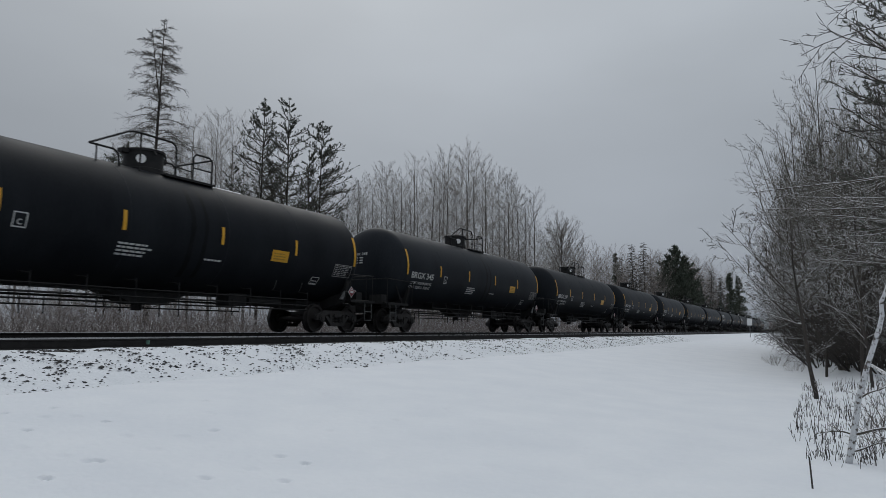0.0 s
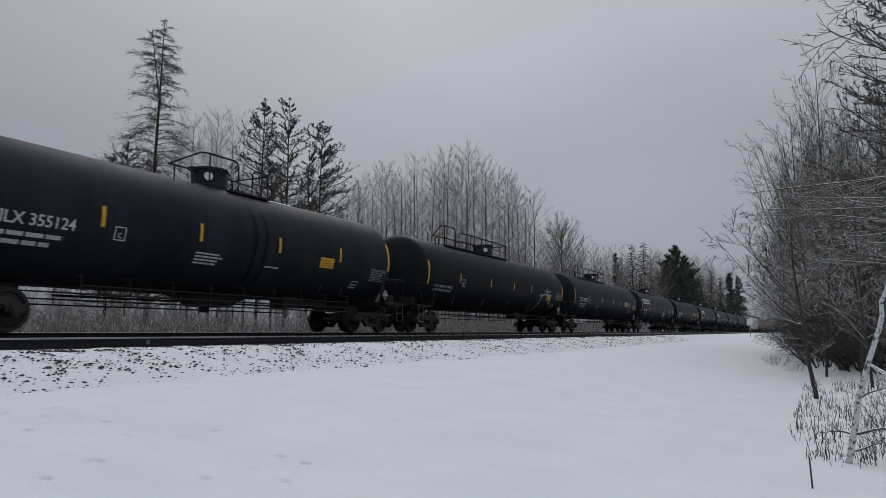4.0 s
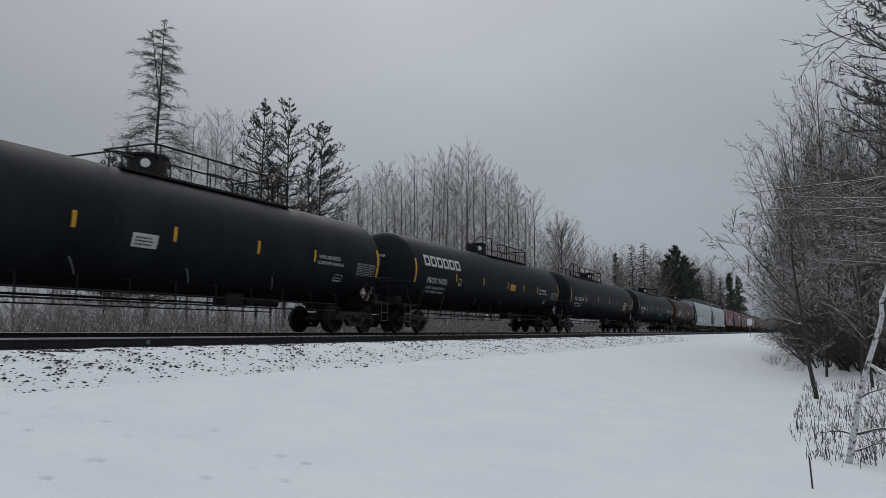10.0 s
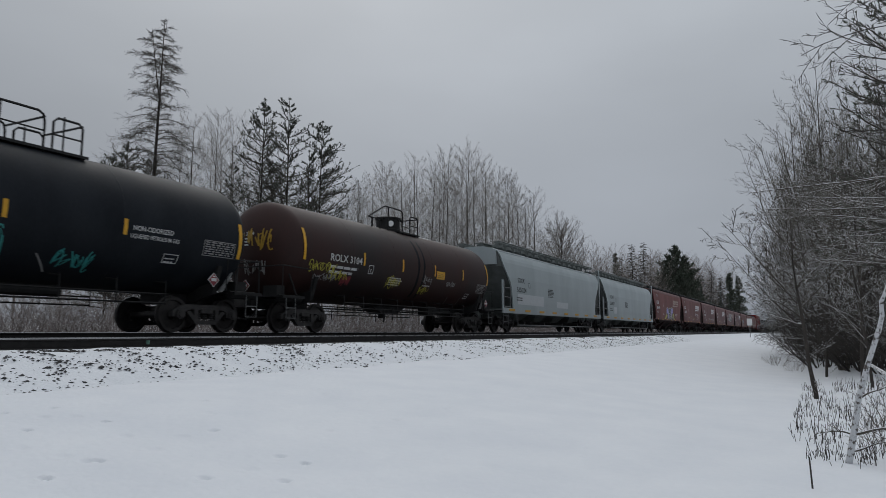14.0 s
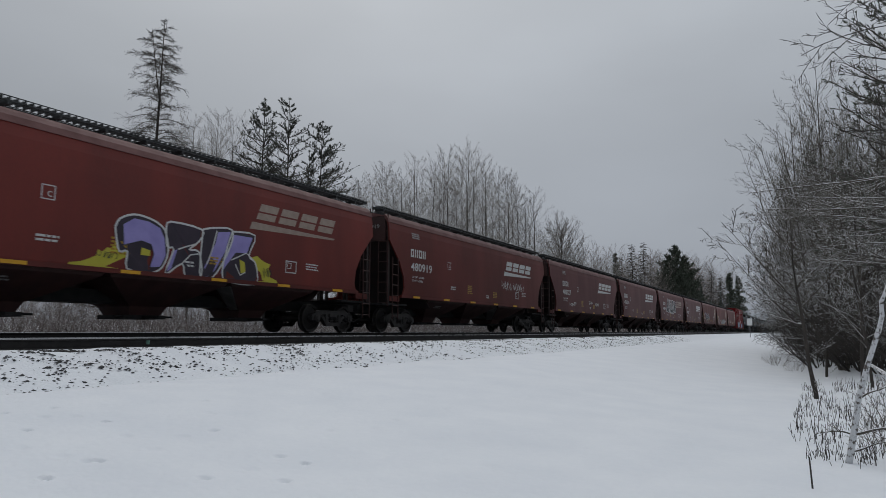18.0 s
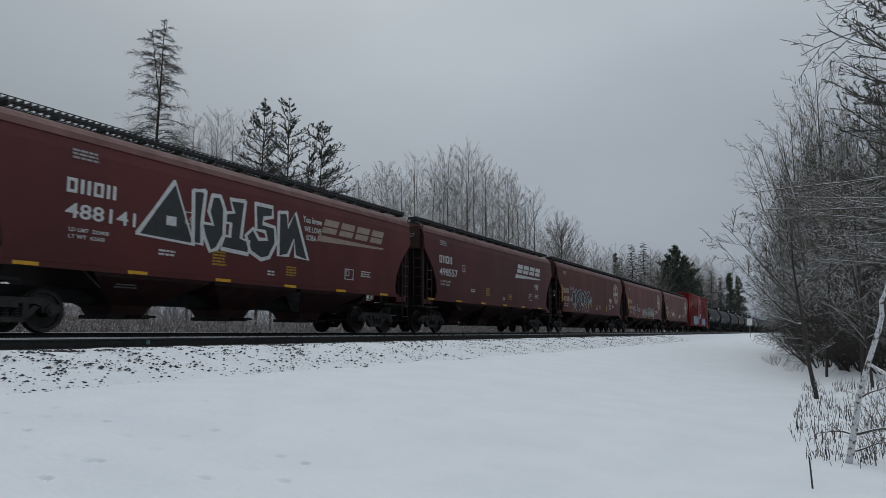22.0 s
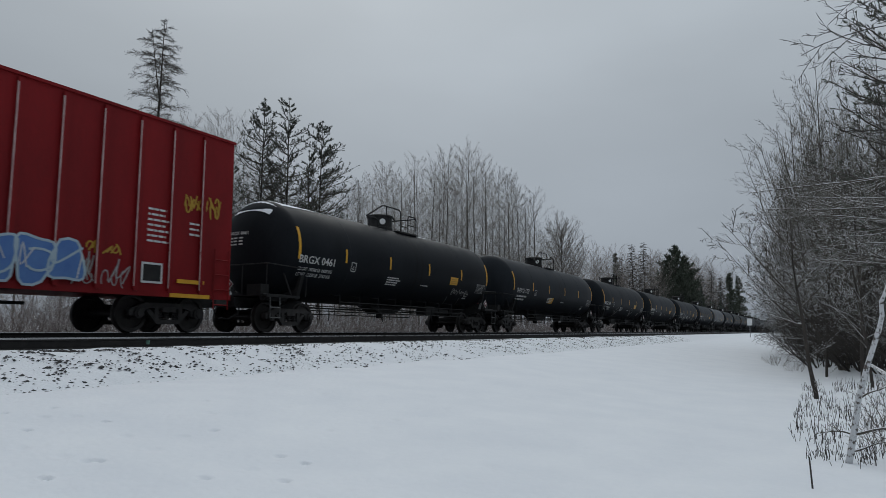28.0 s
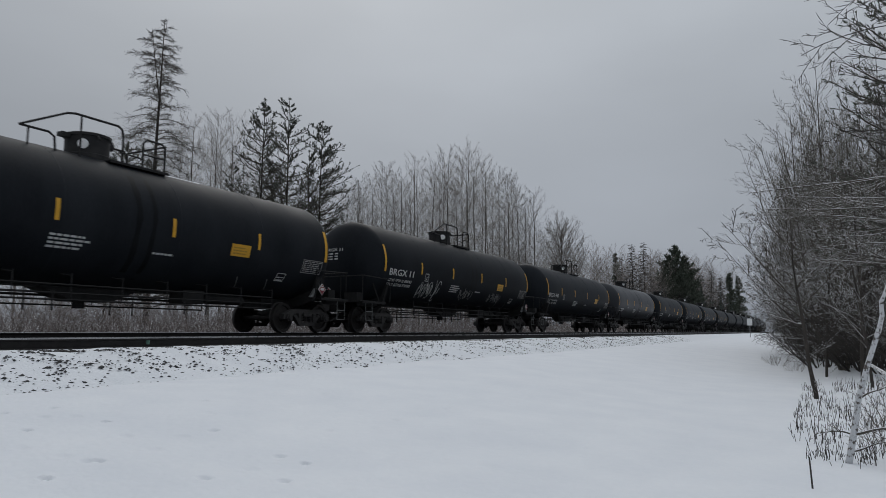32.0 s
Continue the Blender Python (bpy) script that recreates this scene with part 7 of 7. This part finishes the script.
    for i in range(120):
        x = rr.uniform(200, 520)
        y = 27 + rr.uniform(0, 20) if x > 230 else rr.uniform(38, 60)
        h, z = rr.uniform(9, 17), ground_z(x, y)
        for w in range(260):
            u = rr.random() ** 0.8
            a, l = rr.uniform(0, 6.28), 2.9 * (1.03 - u) * rr.uniform(0.5, 1.1)
            s = Vector((x, y, z + h * (0.04 + 0.96 * u)))
            e = s + Vector((math.cos(a) * l, math.sin(a) * l, -0.25 * l))
            sd = Vector((-math.sin(a), math.cos(a), 0)) * 0.28 * (1.1 - u)
            tri += [tuple(s + Vector((0, 0, 0.3))), tuple(e - sd), tuple(e + sd)]
    tagged(new("far_conifers", tri_mesh("far_conifers", tri, far_green)), "dark band of distant conifers", "woods", kind="stuff")
    FINE["r"] = 0.008
    # low brush all along the far side of the line
    segs = []
    for i in range(2000):
        x = 5 + 125 * rr.random() ** 1.5
        y = 20.9 + 7 * rr.random() ** 1.2
        o = Vector((x, y, ground_z(x, y) - 0.05))
        for k in range(5):
            d = (Vector((0, 0, 0.75)) + rv(rr, 1.0)).normalized()
            limb(rr, segs, o + rv(rr, 0.35), d, rr.uniform(0.6, 2.1) * (1.3 if y > 23.5 else 1), 0.012, 2, 0.3, 0.0, [(8, 0.12, 0.85, 0.5, 0.75, 1)], 0, 0.3)
    tagged(new("brush", seg_mesh("brush", segs, twig_brush)), "low reddish brush with snow on its twigs", "brush", kind="stuff")
    segs = []
    for i in range(700):
        x = 8 + 150 * rr.random() ** 1.3
        y = rr.uniform(27, 44)
        o = Vector((x, y, ground_z(x, y) - 0.05))
        for k in range(4):
            d = (Vector((0, 0, 1.0)) + rv(rr, 0.8)).normalized()
            limb(rr, segs, o + rv(rr, 0.5), d, rr.uniform(1.6, 3.8), 0.016, 2, 0.2, 0.0, [(9, 0.12, 0.8, 0.42, 0.75, 1)], 0, 0.3)
    tagged(new("undergrowth", seg_mesh("undergrowth", segs, twig_brush)), "grey-brown undergrowth beneath the aspens", "brush", kind="stuff")
    return aspens, spruce, pine_a


ASPENS, SPRUCE, PINE = build_woods()


def build_right_side():
    """The wood on the camera's own side of the line."""
    rnd = random.Random(77)
    FINE["r"] = 0.0062
    broom = [(17, 0.06, 0.62, 0.24, 0.42, 4), (8, 0.12, 0.6, 0.34, 0.5, 2), (4, 0.1, 0.6, 0.45, 0.6, 1)]
    willow = [shrub(400 + i, 9.0, 11, broom, twig_wood, 0.22, 0.004, 0.045, 0.035) for i in range(3)]
    tall = [bare_tree(420 + i, 11.0, 0.075, [(34, 0.14, 0.7, 0.26, 0.36, 4), (9, 0.1, 0.62, 0.28, 0.45, 2), (5, 0.1, 0.65, 0.5, 0.6, 1)], 0.03, 0.05, bark_dark, twig_wood) for i in range(3)]
    low = [shrub(520 + i, 3.4, 9, [(9, 0.15, 0.8, 0.42, 0.5, 3), (6, 0.1, 0.7, 0.42, 0.55, 2), (3, .1, .7, .6, .7, 1)], twig_snowy, 0.7, -0.02, 0.022) for i in range(3)]
    dark = [shrub(540 + i, 2.2, 10, [(10, 0.15, 0.8, 0.45, 0.5, 3), (7, 0.1, 0.8, 0.5, 0.6, 1)], twig_dark, 0.8, -0.01, 0.02) for i in range(2)]
    edge_at = lambda x: float(np.interp(x, [12, 20, 26, 45, 70, 100], [-1.6, -0.5, 0.3, 1.7, 3.0, 4.6]))
    for x, y, s in ((28, -0.95, 0.92), (33, -0.75, 1.05), (39, -0.55, 1.18), (47, -0.35, 1.2), (58, -0.1, 1.2), (72, 0.9, 1.2), (30, -1.5, 1.1), (35, -1.3, 1.2), (42, -1.2, 1.3), (52, -0.8, 1.35), (26, -1.4, 0.9), (31, -0.9, 1.0), (37, -0.9, 1.2), (64, 0.0, 1.35), (26, -2.7, 0.95), (32, -2.6, 1.15), (24, -4.2, 1.0), (37, -3.2, 1.3), (23.5, -0.9, 0.55)):
        plant("willow_clump", rnd.choice(willow), x, y, "dense many-stemmed leafless willow", "tree", s, rnd.uniform(0, 6), "trees at the wood's edge", SHRUB)
    for i in range(13):
        x = 24 + 60 * (i / 13) ** 1.2 + rnd.uniform(-1.5, 1.5)
        plant("alder_tree", rnd.choice(tall), x, min(edge_at(x) - rnd.uniform(1.5, 6.5), 0.07 * x - 2.2), "tall leafless alder at the wood's edge", "tree", rnd.uniform(0.85, 1.15) * (0.92 + 0.004 * x), rnd.uniform(0, 6), "trees at the wood's edge")
    for i in range(20):
        x = 17 + 30 * rnd.random() ** 1.1
        plant("snowy_shrub", rnd.choice(low), x, edge_at(x) - 0.9 - rnd.uniform(0, 4.0), "low shrub with snow along its twigs", "shrub", rnd.uniform(0.7, 1.35), rnd.uniform(0, 6), "shrubs at the wood's edge", SHRUB)
    for i in range(13):
        x = 21 + 20 * (i + rnd.random()) / 13
        plant("snowy_shrub", rnd.choice(low), x, edge_at(x) - 1.2 - rnd.uniform(0, 1.8), "tall shrub with snow along its spreading twigs", "shrub", rnd.uniform(1.35, 1.9), rnd.uniform(0, 6), "shrubs at the wood's edge", SHRUB)
    for i in range(24):
        x = 17 + 40 * (i + rnd.random()) / 36
        plant("dark_shrub", rnd.choice(dark), x, edge_at(x) - 0.6 - rnd.uniform(0, 1.6), "dark tangled undergrowth at the wood's foot", "shrub", rnd.uniform(0.8, 1.5), rnd.uniform(0, 6), "shrubs at the wood's edge", SHRUB)
    for x, y, h in ((34, -5.5, 9), (40, -6, 11), (48, -4.5, 12), (55, -3, 12), (28, -6.5, 8), (72, 0.5, 13), (24.5, -7.5, 7)):
        plant("spruce_tree", SPRUCE, x, y, "dark spruce inside the wood", "tree", h / 14.3, rnd.uniform(0, 6), "trees at the wood's edge")
    plant("pine_tree", PINE, 18, -2.35, "dark pine with snow on its needles", "tree", 0.64, 1.3)

    def stem_tree(name, label, line, r0, r1, bark, twig, boughs, kids, z0=0.0, n=9):
        """A young tree along a bent line of points, with boughs (point, direction, length, radius)."""
        pts = [Vector(p) for p in line]
        m = len(pts) - 1
        trunk = [(p, q, r0 + (r1 - r0) * i / m, r0 + (r1 - r0) * (i + 1) / m) for i, (p, q) in enumerate(zip(pts, pts[1:]))]
        segs = []
        for j, d, l, r in boughs:
            o = pts[int(j)].lerp(pts[min(m, int(j) + 1)], j - int(j))
            limb(rnd, segs, o, Vector(d).normalized(), l * 0.75, r * 0.8, 8, 0.2, 0.0, kids, 0, 0.25)
        tr = tagged(new(name), label, "tree")
        for nm, me in (("trunk", chain_mesh("trunk", trunk, bark, n)), ("crown", seg_mesh("crown", segs, twig, 4))):
            new(nm, me).parent = tr

    FINE["r"] = 0.0035
    twiggy = [(8, 0.2, 0.7, 0.38, 0.5, 5), (6, 0.12, 0.7, 0.4, 0.6, 2), (3, 0.1, 0.7, 0.5, 0.7, 1)]
    # the slim tree that leans over the weeds
    stem_tree("slim_tree", "slim leafless tree with a dark leaning trunk", [(14.46, -0.096, H - 1.36), (14.46, -0.090, H - 1.13), (14.46, -0.014, H - 0.63), (14.46, 0.045, H + 0.14), (14.52, 0.079, H + 0.45), (14.58, 0.119, H + 0.82), (14.58, 0.158, H + 1.24), (14.69, 0.158, H + 2.15)], 0.046, 0.008, bark_dark, twig_snowy,
              [(3, (0, 0.9, 0.3), 1.3, 0.02), (3.4, (0, 0.7, 0.7), 1.6, 0.016), (4, (0.2, -0.7, 0.8), 1.8, 0.02), (4.5, (0, 0.8, 0.35), 1.5, 0.014), (5, (0.1, -0.6, 0.8), 1.6, 0.015), (5.5, (0, 0.7, 0.6), 1.4, 0.012), (6, (0, -0.5, 0.9), 1.4, 0.012), (6.6, (0, 0.4, 0.9), 1.0, 0.009), (2.2, (0.2, -0.8, 0.6), 0.9, 0.012), (0.6, (0, -0.5, 1.0), 0.5, 0.01)], twiggy)
    stem_tree("slim_tree", "slim leafless tree with snow on its twigs", [(25.20, -0.630, H - 1.31), (25.20, -0.542, H - 0.98), (25.20, -0.350, H + 0.00), (25.20, -0.210, H + 0.88), (25.20, -0.123, H + 1.61), (25.55, 0.088, H + 3.85)], 0.055, 0.015, bark_dark, twig_snowy,
              [(1.5, (0, 0.9, 0.4), 0.8, 0.014), (2, (0, -0.8, 0.6), 1.5, 0.018), (2.5, (0.2, 0.8, 0.6), 1.0, 0.014), (3, (0, -0.7, 0.8), 1.7, 0.016), (3.4, (0, 0.7, 0.9), 1.1, 0.012), (4, (0, -0.5, 0.9), 1.4, 0.012), (4.5, (0, 0.6, 0.9), 1.2, 0.01)], twiggy)
    slim_b = bare_tree(611, 5.2, 0.036, [(20, 0.2, 0.95, 0.36, 0.36, 6), (8, 0.15, 0.7, 0.38, 0.5, 4), (4, 0.1, 0.7, 0.62, 0.7, 1)], 0.015, 0.12, bark_dark, twig_snowy, (0.02, -0.03))
    for x, y, s, t in ((16.2, -1.1, 0.9, 2.0), (17.5, -1.0, 1.1, 4.0), (19.5, -1.9, 1.2, 1.0), (21, -0.4, 1.05, 5.0), (13.6, -1.75, 0.9, 3.3), (12.4, -1.6, 0.8, 0.3)):
        plant("slim_tree", slim_b, x, y, "slim leafless tree with snow on its twigs", "tree", s, t)
    # the snow-plastered leaning trunk
    stem_tree("leaning_tree", "leaning young tree plastered with snow on one side", [(7.7, -0.27, H - 1.3), (7.7, -0.30, H - 1.15), (7.7, -0.365, H - 0.83), (7.7, -0.40, H - 0.62), (7.7, -0.505, H - 0.27), (7.7, -0.61, H + 0.04), (7.7, -0.64, H + 0.16), (7.7, -0.64, H + 0.29), (7.7, -0.685, H + 0.39), (7.6, -0.95, H + 1.3)], 0.033, 0.014, snowy_bark, twig_snowy,
              [(1.6, (0.1, 0.6, 0.1), 0.4, 0.014), (1.6, (-0.2, -1, 0.4), 0.7, 0.018), (1.1, (0.1, -0.9, 0.1), 0.6, 0.014), (3, (0.1, -0.7, 0.5), 0.5, 0.012), (6.2, (0.0, -0.5, 0.8), 0.8, 0.014), (8.3, (0.2, 0.9, 0.4), 0.9, 0.009), (8.6, (0, 0.9, 0.2), 1.2, 0.008), (8.8, (0.1, 1.0, 0.25), 1.3, 0.008)], [(6, 0.25, 0.6, 0.4, 0.55, 5), (4, 0.15, 0.7, 0.4, 0.6, 3)])
    # boughs of a tree that stands just outside the view
    segs, o = [], Vector((7.1, -2.42, ground_z(7.1, -2.42)))
    limb(rnd, segs, o - Vector((0, 0, 0.2)), Vector((0, 0.03, 1)), 7.5, 0.11, 10, 0.03, 0.05, [], 0, 0.2)
    trunk = list(segs)
    segs = []
    for z, dz, dx, l in ((2.75, 0.30, 0.1, 1.9), (3.05, 0.05, 0.15, 2.1), (3.15, 0.22, -0.05, 2.0), (3.4, 0.02, 0.1, 2.2), (3.55, 0.30, 0.0, 2.3), (3.85, -0.08, 0.12, 2.3), (4.2, 0.0, -0.1, 2.0)):
        limb(rnd, segs, o + Vector((0, 0.05, z)), Vector((dx, 1, dz)).normalized(), l, 0.0078, 12, 0.13, -0.012 if dz > 0.2 else 0.02,
             [(10, 0.25, 0.7, 0.34, 0.6, 7), (6, 0.15, 0.6, 0.32, 0.75, 4), (4, 0.1, 0.9, 0.13, 0.95, 1)], 0, 0.42)
    tr = tagged(new("overhanging_tree"), "leafless tree with dark knobbly twigs reaching out", "tree")
    for n, me in (("trunk", chain_mesh("trunk", trunk, bark_dark, 8)), ("crown", seg_mesh("crown", segs, twig_dark, 4))):
        new(n, me).parent = tr
    # long snow-laden boughs of another tree outside the view
    segs, o = [], Vector((10.2, -2.7, ground_z(10.2, -2.7)))
    limb(rnd, segs, o - Vector((0, 0, 0.2)), Vector((0, 0.02, 1)), 6.0, 0.10, 10, 0.03, 0.05, [], 0, 0.2)
    trunk = list(segs)
    segs = []
    for z, dz, dx, l in ((2.0, 0.14, 0.1, 2.6), (2.35, 0.12, -0.1, 3.0), (2.75, 0.10, 0.15, 3.1), (3.0, 0.13, -0.05, 3.2), (3.25, 0.02, 0.12, 2.7), (1.7, 0.2, 0.0, 2.5), (2.55, 0.3, 0.2, 2.8)):
        limb(rnd, segs, o + Vector((0, 0.05, z)), Vector((dx, 1, dz)).normalized(), l, 0.014, 12, 0.07, -0.012,
             [(9, 0.25, 0.45, 0.34, 0.5, 5), (5, 0.15, 0.5, 0.36, 0.7, 3), (3, 0.1, 0.7, 0.3, 0.9, 1)], 0, 0.35)
    tr = tagged(new("snowy_tree"), "leafless tree with long snow-laden boughs", "tree")
    for n, me in (("trunk", chain_mesh("trunk", trunk, bark_dark, 8)), ("crown", seg_mesh("crown", segs, twig_snowy, 4))):
        new(n, me).parent = tr
    # dry stalks standing in the snow
    segs = []
    for i in range(2600):
        x = 7.2 + 11.0 * rnd.random() ** 1.15
        y = float(np.interp(x, [6, 8, 10, 12, 19], [-0.1, 0.12, 0.28, 0.2, 0.1])) - rnd.random() ** 1.2 * (0.75 + 0.1 * x)
        if noise.noise((x * 0.9, y * 1.5, 2)) < -0.15 or noise.noise((x * 3.5, y * 5, 9)) < -0.08:
            continue
        b = Vector((x, y, ground_z(x, y) - 0.03))
        d = (Vector((0, 0, 1)) + rv(rnd, 0.22)).normalized()
        h = 0.05 + 0.17 * rnd.random() ** 1.3
        q = b + d * h * 0.5
        segs.append((b, q, 0.0032, 0.0028))
        segs.append((q, q + (d + rv(rnd, 0.16)).normalized() * h * 0.5, 0.0028, 0.0022))
        if rnd.random() < 0.3:
            segs.append((q, q + (d + rv(rnd, 0.7)).normalized() * h * 0.4, 0.0025, 0.002))
    b = Vector((6.3, 0.025, ground_z(6.3, 0.025) - 0.05))
    segs.append((b, b + Vector((0.0, 0.012, 0.29)), 0.0075, 0.006))
    tagged(new("dry_weeds", seg_mesh("dry_weeds", segs, stalk_m, 4)), "dry dark weed stalks poking through the snow", "weeds", kind="stuff")
    tuft = shrub(640, 0.8, 10, [(5, 0.2, 0.6, 0.4, 0.6, 3), (3, 0.2, 0.6, 0.5, 0.6, 2)], twig_frost, 0.8, -0.03, 0.008)
    for x, y, s in ((27.6, 0.95, 0.75), (29.0, 1.15, 0.6), (24.0, 0.35, 0.6), (9.0, -0.75, 0.8), (10.5, -1.0, 1.0), (8.2, -0.6, 0.7)):
        plant("bare_bush", tuft, x, y, "small bare bush in the snow", "shrub", s, rnd.uniform(0, 6), names=SHRUB)
    log = [(Vector((11.8, -1.6, ground_z(11.8, -1.6) + 0.08)), Vector((14.6, -1.0, ground_z(14.6, -1.0) + 0.5)), 0.05, 0.03)]
    tagged(new("fallen_branch", chain_mesh("fallen_branch", log, snowy_bark, 7)), "fallen snow-covered branch among the weeds", "branch")


build_right_side()

motions()
